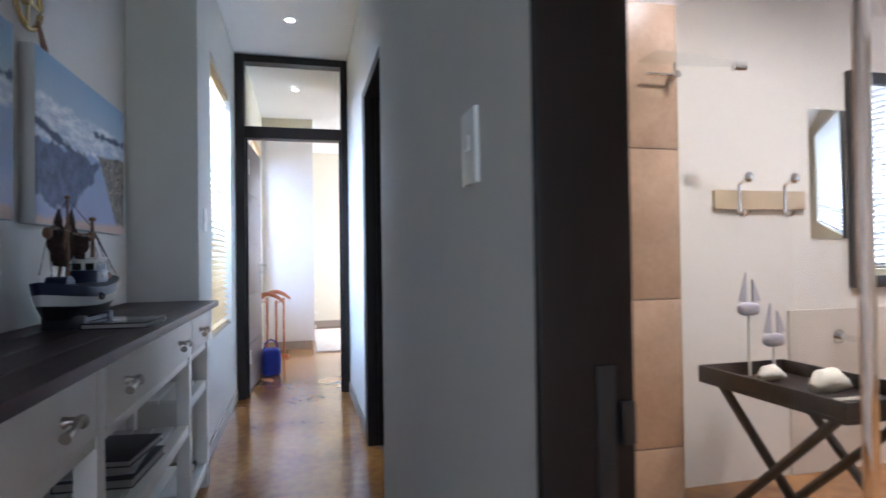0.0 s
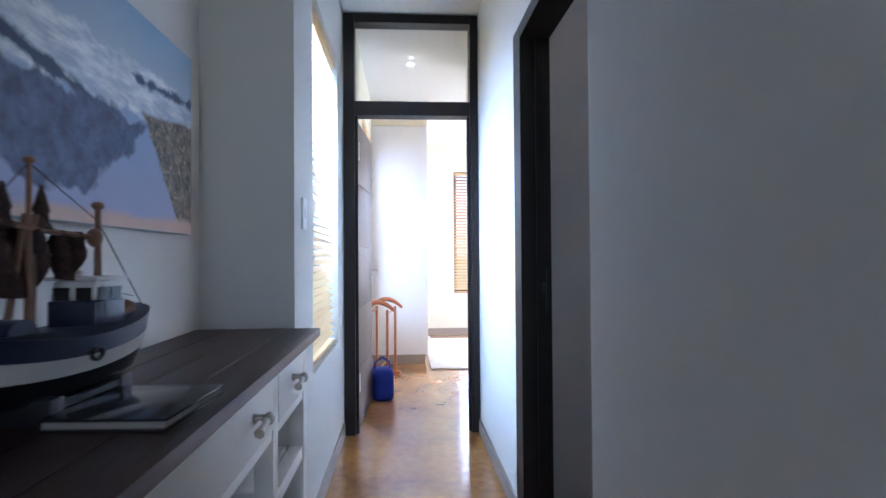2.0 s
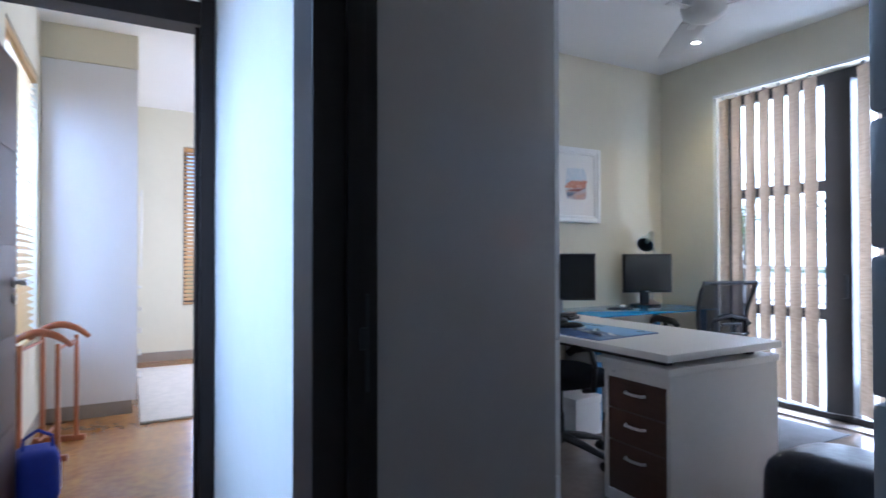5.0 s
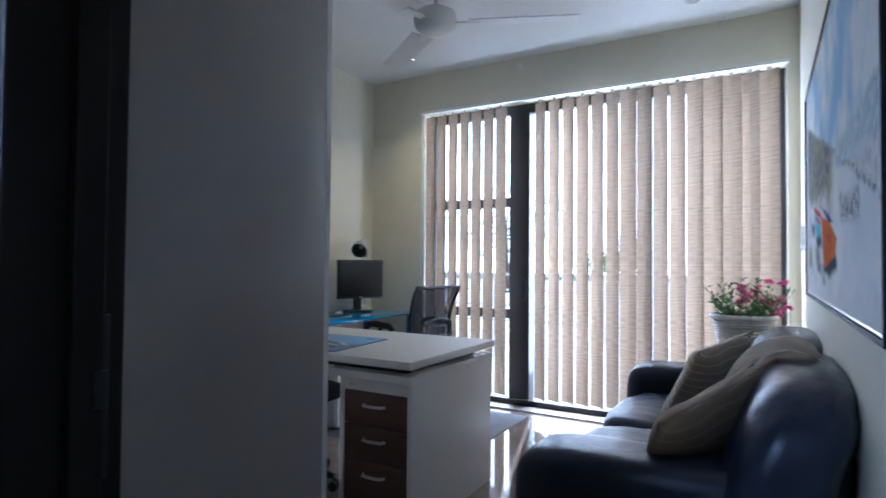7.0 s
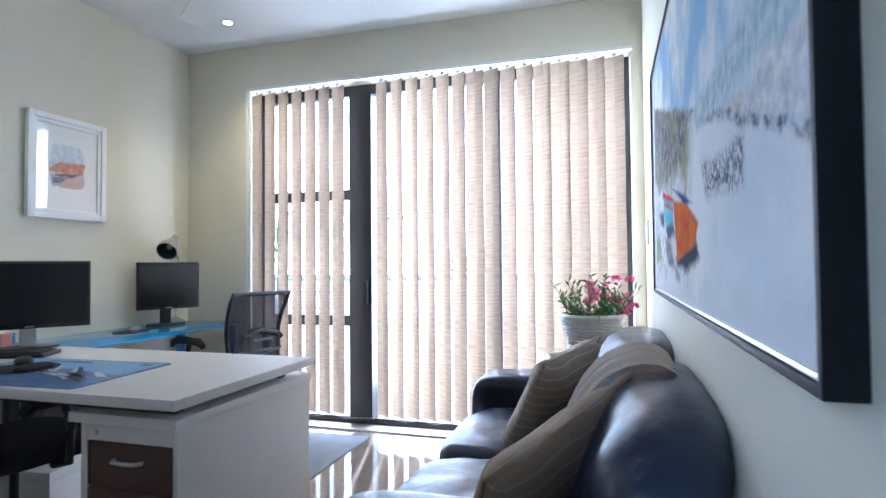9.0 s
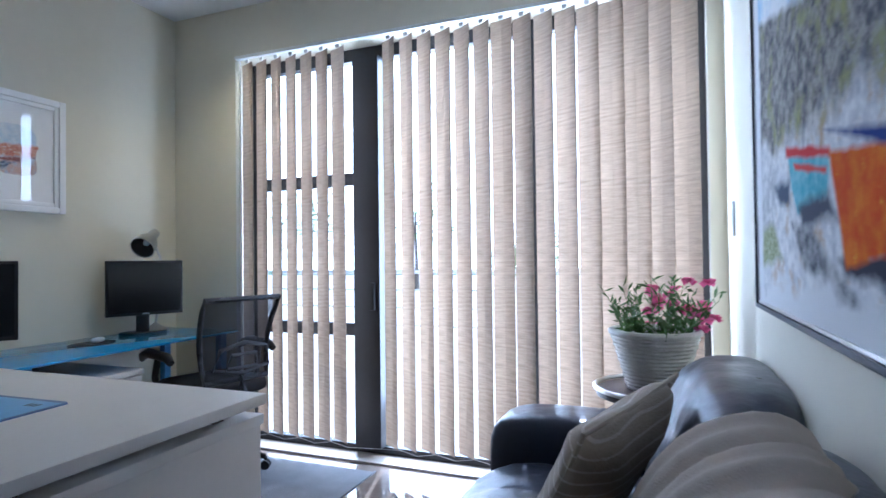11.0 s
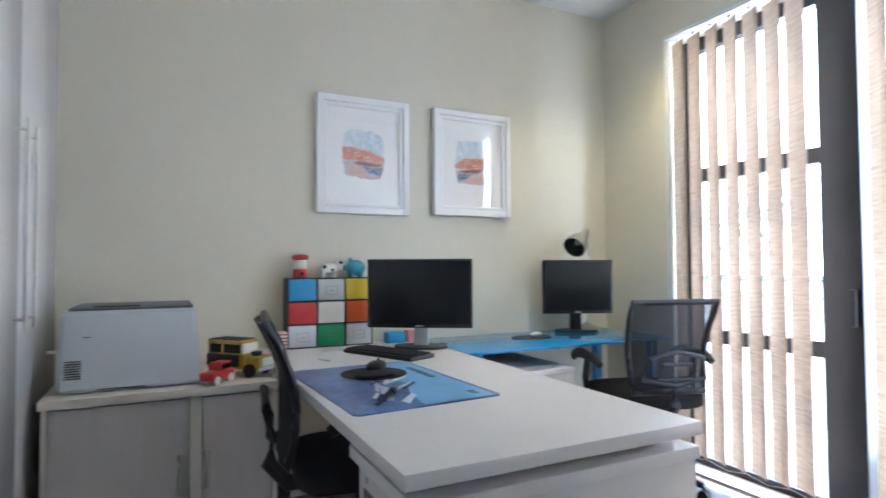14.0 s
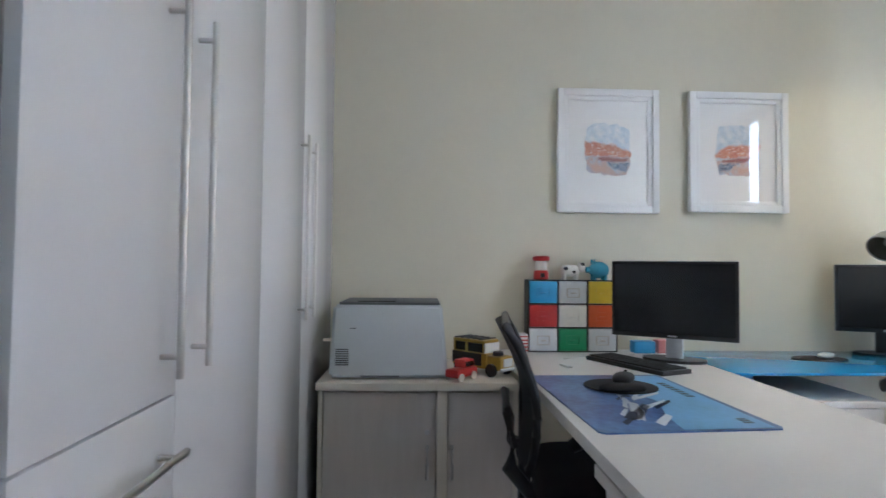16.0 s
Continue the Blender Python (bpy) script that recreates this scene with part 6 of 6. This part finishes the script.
def leaf(bm, p, d, l, wd):
    d = Vector(d).normalized()
    s = d.cross(Vector((rnd.uniform(-1, 1), rnd.uniform(-1, 1), rnd.uniform(-1, 1)))).normalized() * wd
    p = Vector(p)
    up = d.cross(s).normalized() * wd * 0.4
    a, b2, c2, e = p, p + d * l * 0.5 + s + up, p + d * l, p + d * l * 0.5 - s + up
    vs = [bm.verts.new(q) for q in (a, b2, c2, e)]
    bm.faces.new(vs[:3])
    bm.faces.new((vs[0], vs[2], vs[3]))


bm = bmesh.new()
for k in range(46):
    a, r = rnd.uniform(0, 6.28), rnd.uniform(0.02, 0.15)
    base = Vector((r * math.cos(a), r * math.sin(a), 0.20))
    tip = base + Vector((math.cos(a) * rnd.uniform(0.04, 0.17), math.sin(a) * rnd.uniform(0.04, 0.17), rnd.uniform(0.08, 0.25)))
    rod(bm, base, tip, 0.0015, seg=4)
    for j in range(9):
        p = base.lerp(tip, 0.2 + 0.8 * j / 8)
        leaf(bm, p, (rnd.uniform(-1, 1), rnd.uniform(-1, 1), rnd.uniform(0.0, 1.2)), rnd.uniform(0.03, 0.065), 0.007)
tagged(part("foliage", bm, LEAF, bk), kind="stuff")
for k in range(24):
    a = rnd.uniform(-2.4, 0.3)
    r = rnd.uniform(0.05, 0.27)
    c = Vector((r * math.cos(a) * 0.9, r * math.sin(a) * 0.9, rnd.uniform(0.22, 0.44)))
    bm = bmesh.new()
    for j in range(6):
        b2 = 2 * math.pi * j / 6 + rnd.random()
        leaf(bm, c, (math.cos(b2), math.sin(b2), rnd.uniform(-0.1, 0.6)), 0.036, 0.016)
        leaf(bm, c, (math.cos(b2 + 0.5), math.sin(b2 + 0.5), 0.9), 0.028, 0.012)
    part("flower", bm, PINK, bk)

# ---- ceiling fan ----
FANW = material("white_fan_enamel", (0.76, 0.76, 0.74), 0.3, vary=0.02)
fan = thing("ceiling_fan", pose(2.62, 4.53, OZ - 0.04), "white three-blade ceiling fan, blades at rest", "ceiling fan")
bm = bmesh.new()
lathe(bm, [(0.03, -0.09), (0.06, -0.06), (0.065, 0.0), (0.065, 0.04)], seg=24)
rod(bm, (0, 0, -0.25), (0, 0, -0.06), 0.012)
part("canopy_rod", bm, FANW, fan)
bm = bmesh.new()
lathe(bm, [(0.03, -0.375), (0.07, -0.368), (0.105, -0.34), (0.115, -0.30), (0.105, -0.26), (0.05, -0.235), (0.02, -0.23)], seg=32)
part("motor_housing", bm, FANW, fan)
for a in (-67, 53, 173):
    bm = bmesh.new()
    vs = box(bm, 0.18, 0.74, -0.062, 0.062, -0.004, 0.004, 0.003)
    for v in vs:
        v.co.z += v.co.y * 0.18
    part("blade", bm, FANW, fan, m=pose(0, 0, -0.315, 0, 0, a))
    bm = bmesh.new()
    box(bm, 0.09, 0.24, -0.02, 0.02, -0.010, -0.003, 0.002)
    part("blade_arm", bm, FANW, fan, m=pose(0, 0, -0.315, 0, 0, a))

# ---- dressing passage and bedroom ----
bw = thing("bedroom_wardrobe", pose(0, 0, 0), "tall gloss white wardrobe with small steel handles", "wardrobe")
boxpart("end_panel", (WD + 0.003, 0.113, 7.408, 7.426, 0.10, 2.53), SATINWHITE, bw, 0.001)
boxpart("carcass", (WD + 0.003, 0.09, 7.427, 9.60, 0.10, 2.53), GLOSSWHITE, bw, 0)
boxpart("plinth", (WD + 0.003, 0.085, 7.42, 9.60, 0.0, 0.10), BASEB, bw, 0)
for k in range(4):
    y0 = 7.428 + k * 0.543
    if k == 0:
        zs = [0.105, 0.29, 0.46, 0.63, 0.80, 0.97]
        for a, b in zip(zs, zs[1:]):
            dr = boxpart("drawer", (0.092, 0.113, y0, y0 + 0.54, a + 0.002, b - 0.002), GLOSSWHITE, bw, 0.001)
            bar_handle(dr, (0.14, y0 + 0.12, b - 0.06), (0.14, y0 + 0.42, b - 0.06), 0.005, 0.028)
        dr = boxpart("door", (0.092, 0.113, y0, y0 + 0.54, 0.972, 2.53), GLOSSWHITE, bw, 0.001)
        bar_handle(dr, (0.14, y0 + 0.05, 1.05), (0.14, y0 + 0.05, 1.65), 0.005, 0.028)
    else:
        boxpart("door", (0.092, 0.113, y0, y0 + 0.54, 0.105, 2.53), GLOSSWHITE, bw, 0.001)

VAL = material("orange_varnished_wood", (0.40, 0.13, 0.045), 0.3, color2=(0.28, 0.08, 0.028), scale=10, stretch=(1, 1, 0.15), coat=0.3)
va = thing("valet_stand", pose(-0.345, 6.72, 0, 0, 0, -9), "orange varnished wooden clothes valet stand", "valet stand")
for y in (-0.20, 0.20):
    for x in (-0.09, 0.09):
        boxpart("post", (x - 0.011, x + 0.011, y - 0.014, y + 0.014, 0.03, 0.66), VAL, va, 0.004)
    boxpart("foot", (-0.14, 0.14, y - 0.018, y + 0.018, 0.0, 0.035), VAL, va, 0.008)
    bm = bmesh.new()
    tube(bm, [(0.16 * q / 6, y, 0.632 + 0.095 * math.cos(q / 6 * 1.5) ** 0.8) for q in range(-6, 7)], [0.012 + 0.011 * math.cos(q / 6 * 1.4) for q in range(-6, 7)], 10)
    part("hanger_bar", bm, VAL, va, "curved hanger bar")
for x, z in ((-0.09, 0.63), (0.09, 0.63), (0.0, 0.12)):
    bm = bmesh.new()
    rod(bm, (x, -0.20, z), (x, 0.20, z), 0.009)
    part("cross_bar", bm, VAL, va)
BAGM = material("royal_blue_fabric", (0.015, 0.035, 0.32), 0.7, vary=0.15, scale=14, bump=0.3, bump_scale=200)
bg = thing("carry_bag", pose(-0.315, 5.95, 0, 0, 0, 12), "small royal blue carry bag by the open door", "bag")
bm = bmesh.new()
vs = blob(bm, 0.085, 0.10, 0.125, (0, 0, 0.125), 6.0, 8)
part("body", bm, BAGM, bg)
boxpart("side_label", (0.083, 0.088, -0.06, 0.06, 0.05, 0.18), WHITEPL, bg, 0.002, "white printed side")
bm = bmesh.new()
tube(bm, [(-0.06, -0.02, 0.235), (-0.055, -0.02, 0.30), (0.0, -0.02, 0.335), (0.055, -0.02, 0.30), (0.06, -0.02, 0.235)], 0.008, 8)
part("handle", bm, BAGM, bg)
rg = thing("rug", pose(0.11, 7.07, 0.0), "cream shaggy bedroom rug", "rug")
CRUG = material("cream_shag", (0.66, 0.60, 0.52), 0.95, vary=0.10, scale=16, bump=0.8, bump_scale=140)
boxpart("rug_field", (0.02, 1.75, 0, 2.1, 0, 0.02), CRUG, rg, 0.008)

# ---- bathroom ----
TILE = material("travertine_tile", (0.50, 0.36, 0.24), 0.35, color2=(0.40, 0.28, 0.18), scale=6, bump=0.08, bump_scale=40, rand=0.05)
GROUT = material("beige_grout", (0.42, 0.34, 0.26), 0.9)
BWALL = material("bathroom_white_paint", (0.74, 0.70, 0.64), 0.7, vary=0.02, scale=2)
structure("wall_bathroom_north", [(BX1, 4.2, 2.67, 2.69, 0, HZ)], BWALL, "white painted bathroom wall")
structure("wall_bathroom_south", [(BX1, 4.2, -0.35, -0.25, 0, HZ)], BWALL, "plain bathroom wall")
nib = structure("wall_shower_nib", [(0.85, 1.508, 2.434, 2.67, 0, HZ)], BWALL, "painted shower wall clad in travertine tiles")
boxpart("grout_bed", (0.85, 1.508, 2.426, 2.434, 0.0, 2.12), GROUT, nib, 0)
for z0, z1 in ((0.0, 0.289), (0.294, 0.896), (0.901, 1.514), (1.519, 2.12)):
    for x0, x1 in ((0.85, 1.20), (1.205, 1.51)):
        boxpart("tile", (x0, x1, 2.418, 2.428, z0, z1), TILE, nib, 0.002)
gs = thing("shower_screen", pose(0, 0, 0), "clear glass shower screen with a chrome edge profile", "shower screen")
p = boxpart("glass", (1.494, 1.502, 1.63, 2.417, 0.02, 2.10), GLASS, gs, 0.001)
p.visible_shadow = False
boxpart("edge_profile", (1.482, 1.514, 1.60, 1.632, 0.0, 2.5), CHROME, gs, 0.004)
boxpart("floor_channel", (1.486, 1.510, 1.632, 2.417, 0.0, 0.02), CHROME, gs, 0.002)
sh = thing("glass_shelf", pose(1.56, 2.418, 1.865), "small glass shelf on chrome brackets in the shower", "shelf")
bm = bmesh.new()
slab(bm, [(-0.24, 0.0), (-0.05, 0.0), (0.22, -0.04), (0.22, -0.09), (-0.24, -0.14)], 0.0, 0.006)
part("glass_plate", bm, GLASS, sh)
bm = bmesh.new()
rod(bm, (0.17, -0.065, -0.010), (0.225, -0.065, -0.010), 0.015)
rod(bm, (-0.085, 0.0, -0.05), (-0.085, -0.05, -0.05), 0.015)
rod(bm, (-0.22, -0.03, -0.05), (-0.06, -0.03, -0.05), 0.006)
rod(bm, (-0.085, -0.03, -0.05), (-0.085, -0.03, 0.0), 0.006)
part("bracket", bm, CHROME, sh)
hr = thing("hook_rail", pose(1.875, 2.67, 1.338), "pale wooden rail with chrome towel hooks", "hook rail")
boxpart("board", (0, 0.52, -0.02, 0, -0.045, 0.045), material("pale_pine", (0.56, 0.45, 0.30), 0.5, vary=0.12, scale=8, stretch=(0.2, 1, 3)), hr, 0.003)
for x in (0.13, 0.39):
    bm = bmesh.new()
    rod(bm, (x, -0.024, -0.075), (x, -0.024, 0.075), 0.009)
    rod(bm, (x, -0.024, 0.075), (x + 0.006, -0.075, 0.098), 0.010, 0.013)
    ball(bm, (x + 0.006, -0.078, 0.100), 0.027, 1, 0.6, 1)
    tube(bm, [(x, -0.024, -0.06), (x, -0.045, -0.085), (x + 0.004, -0.066, -0.07), (x + 0.006, -0.070, -0.052)], [0.008, 0.008, 0.009, 0.012], 8)
    part("hook", bm, CHROME, hr)
# panel added to imitate the window's reflection on a pane of glass
mi = thing("wall_mirror", pose(2.437, 2.67, 1.475), "added mirror panel for the bathroom window reflection that lies on glass", "mirror")
boxpart("glass", (0, 0.230, -0.006, 0, -0.325, 0.325), MIRROR, mi, 0.001)
mi = thing("wall_mirror", pose(2.675, 2.67, 1.40), "mirror in a dark grey frame", "mirror")
boxpart("glass", (0.05, 0.60, -0.012, -0.004, -0.45, 0.55), MIRROR, mi, 0)
for s in ((0.0, 0.06, -0.50, 0.60), (0.59, 0.65, -0.50, 0.60), (0.06, 0.59, -0.50, -0.44), (0.06, 0.59, 0.54, 0.60)):
    boxpart("frame_side", (s[0], s[1], -0.03, 0, s[2], s[3]), ALU, mi, 0.004)
bt2 = thing("butler_tray", pose(1.83, 2.12, 0.0, 0, 0, 91), "dark wooden butler tray table on crossed legs", "tray table")
boxpart("tray_base", (-0.33, 0.33, -0.22, 0.22, 0.545, 0.56), DARKWOOD, bt2, 0.002)
for s in ((-0.33, 0.33, -0.22, -0.205), (-0.33, 0.33, 0.205, 0.22), (-0.33, -0.315, -0.205, 0.205), (0.315, 0.33, -0.205, 0.205)):
    boxpart("tray_side", (*s, 0.56, 0.615), DARKWOOD, bt2, 0.003)
for y in (-0.17, 0.17):
    for s in (-1, 1):
        bm = bmesh.new()
        rod(bm, (s * 0.27, y + 0.012 * s, 0.0), (-s * 0.27, y + 0.012 * s, 0.545), 0.018, seg=8)
        part("leg", bm, DARKWOOD, bt2)
SHELL = material("white_shell", (0.76, 0.70, 0.58), 0.5, vary=0.1, scale=30, bump=0.3, bump_scale=60)
for x, y, r, lab in ((1.84, 2.31, 0.045, "small white seashell on the tray"), (1.89, 2.09, 0.062, "large white seashell on the tray")):
    s = thing("seashell", pose(x, y, 0.56), lab, "seashell", "shells on the tray")
    bm = bmesh.new()
    tube(bm, [(-r * 1.2, 0, r * 0.35), (-r * 0.5, 0, r * 0.7), (r * 0.3, 0.0, r * 0.75), (r * 1.1, 0, r * 0.5), (r * 1.7, 0, r * 0.25)], [r * 0.3, r * 0.7, r * 0.75, r * 0.4, 0.004], 14)
    part("body", bm, SHELL, s)
tl = thing("folded_towel", pose(1.87, 2.10, 0.5605), "cream folded face cloth on the tray", "towel")
bm = bmesh.new()
tube(bm, [(-0.09, -0.13, 0.008), (0.0, -0.14, 0.010), (0.10, -0.13, 0.008)], 0.008, 8)
part("cloth", bm, SHELL, tl)
SAILM = material("grey_ornament_fabric", (0.42, 0.40, 0.44), 0.8, vary=0.1)
for x, y, h, lab in ((1.84, 2.42, 0.255, "grey sailboat ornament on a stick"), (1.945, 2.40, 0.12, "small grey sailboat ornament on a stick")):
    s = thing("sailboat_ornament", pose(x, y, 0.56), lab, "ornament", "sailboat ornaments on the tray")
    bm = bmesh.new()
    rod(bm, (0, 0, 0), (0, 0, h + 0.02), 0.006)
    part("stick", bm, OFFW, s)
    bm = bmesh.new()
    vs = blob(bm, 0.055, 0.02, 0.03, (0, 0, h + 0.03), 2.5, 5)
    part("hull", bm, SAILM, s)
    for o, l in ((-0.012, 0.13), (0.02, 0.10)):
        bm = bmesh.new()
        slab(bm, [(o, 0.0), (o + (-0.035 if o < 0 else 0.04), 0.01), (o, l)], -0.004, 0.004)
        part("sail", bm, SAILM, s, m=pose(0, 0, h + 0.055, 90))
tp = thing("wall_spout", pose(2.58, 2.658, 0.665), "chrome spout on the splashback", "tap")
bm = bmesh.new()
rod(bm, (0, 0, 0), (0, -0.012, 0), 0.035)
rod(bm, (0, -0.01, 0), (-0.03, -0.15, -0.005), 0.016)
part("spout", bm, CHROME, tp)
structure("bath_splashback", [(2.29, 4.19, 2.658, 2.67, 0.0, 0.80)], material("pale_stone_tile", (0.62, 0.56, 0.49), 0.3, vary=0.08, scale=7), "travertine splashback", bevel=0.002)
downlight(1.75, 1.75, HZ, True, 58, (1.0, 0.84, 0.66), 150)
downlight(2.6, 1.6, HZ, True, 58, (1.0, 0.84, 0.66), 150)

# ---- outdoors ----
TERR = material("sunlit_terrace_paving", (0.70, 0.66, 0.60), 0.8, vary=0.08, scale=2, bump=0.1, bump_scale=40)
GRASSM = material("garden_grass", (0.07, 0.12, 0.035), 0.95, color2=(0.11, 0.16, 0.06), scale=1.5, bump=0.6, bump_scale=30)
structure("ground", [(-300, 300, -300, 300, -0.5, -0.21)], GRASSM, "garden lawn reaching to the horizon")
structure("terrace", [(4.45, 10.5, -6.0, 14.0, -0.20, -0.03), (10.5, 45.0, -30.0, 50.0, -0.209, -0.20)], TERR, "pale sunlit terrace paving")
rl = thing("terrace_railing", pose(8.6, 4.2, -0.03), "slim steel terrace railing", "railing")
for k in range(6):
    bm = bmesh.new()
    y = -4.5 + k * 1.8
    rod(bm, (0, y, 0), (0, y, 1.0), 0.02)
    part("post", bm, STEEL, rl)
for z in (0.25, 0.5, 0.75, 1.0):
    bm = bmesh.new()
    rod(bm, (0, -4.5, z), (0, 4.5, z), 0.012 if z < 1 else 0.024)
    part("rail", bm, STEEL, rl)
BARK = material("grey_brown_bark", (0.12, 0.09, 0.065), 0.9, vary=0.3, scale=14, bump=0.6, bump_scale=40)
GLEAF = material("garden_leaf", (0.20, 0.30, 0.09), 0.6, color2=(0.15, 0.25, 0.08), scale=8, translucent=0.55)


def tree(x, y, z, h, spread, seed, label, leaves=3200, name="tree"):
    rnd2 = random.Random(seed)
    t = thing(name, pose(x, y, z), label, name, "garden planting")
    bm = bmesh.new()
    tube(bm, [(0, 0, 0), (0.05, 0.02, h * 0.3), (-0.03, 0.05, h * 0.6), (0.02, 0, h * 0.85)], [0.05 * h / 2, 0.038 * h / 2, 0.025 * h / 2, 0.006], 8)
    tips = []
    for k in range(9):
        a, z0 = rnd2.uniform(0, 6.28), h * rnd2.uniform(0.3, 0.7)
        e = Vector((spread * 0.7 * math.cos(a), spread * 0.7 * math.sin(a), z0 + h * rnd2.uniform(0.1, 0.35)))
        tube(bm, [(0, 0, z0), (e.x * 0.5, e.y * 0.5, z0 + (e.z - z0) * 0.6), e], [0.014 * h / 2, 0.009 * h / 2, 0.003], 6)
        tips.append(e)
    part("trunk", bm, BARK, t)
    verts, faces = [], []
    for k in range(leaves):
        c = rnd2.choice(tips) + Vector((rnd2.gauss(0, spread * 0.33), rnd2.gauss(0, spread * 0.33), rnd2.gauss(0, h * 0.13)))
        d = Vector((rnd2.uniform(-1, 1), rnd2.uniform(-1, 1), rnd2.uniform(-1, 0.6))).normalized()
        s = d.orthogonal().normalized() * rnd2.uniform(0.03, 0.06)
        l = rnd2.uniform(0.08, 0.17)
        i = len(verts)
        verts += [c, c + d * l * 0.5 + s, c + d * l, c + d * l * 0.5 - s]
        faces.append((i, i + 1, i + 2, i + 3))
    me = bpy.data.meshes.new("crown")
    me.from_pydata(verts, [], faces)
    me.materials.append(GLEAF)
    ob = new("crown", me)
    ob.parent = t
    tagged(ob, kind="stuff")
    return t


for i, (x, y, h, s) in enumerate(((24.5, 13.5, 4.6, 2.2), (27.0, 20.0, 5.2, 2.3), (31.5, 26.5, 5.5, 2.6), (25.0, 8.4, 2.2, 1.6), (28.0, 1.6, 2.0, 1.8))):
    tree(x, y, -0.21, h, s, 20 + i, "leafy green garden tree beyond the terrace")
for i, (x, y, h, s) in enumerate(((-1.9, 5.1, 3.2, 0.7), (-2.1, 5.9, 3.4, 0.8), (-2.0, 6.8, 3.1, 0.75), (-2.3, 8.0, 3.0, 0.8), (-1.6, 5.4, 1.7, 0.5), (-1.55, 6.2, 1.9, 0.5), (-2.3, 8.9, 3.3, 0.8), (-2.5, 9.9, 3.5, 0.9), (-2.0, 7.5, 3.0, 0.6))):
    tree(x, y, -0.21, h, s, 60 + i, "green shrub by the garden wall", 1500, "shrub")
structure("garden_wall", [(-3.3, -3.05, -3, 14, -0.21, 2.1)], material("pale_plaster_garden_wall", (0.66, 0.66, 0.66), 0.9, vary=0.06, scale=2, bump=0.1, bump_scale=50), "pale plastered garden wall")
haze = bpy.data.materials.new("bright_sky_haze")
haze.use_nodes = True
hn = haze.node_tree.nodes
em = hn.new("ShaderNodeEmission")
em.inputs[0].default_value, em.inputs[1].default_value = (0.92, 0.97, 1.0, 1), 5.0
haze.node_tree.links.new(em.outputs[0], hn["Material Output"].inputs[0])
structure("backdrop", [(70, 70.2, -90, 110, -0.21, 45)], haze, "bright hazy sky above the distance")
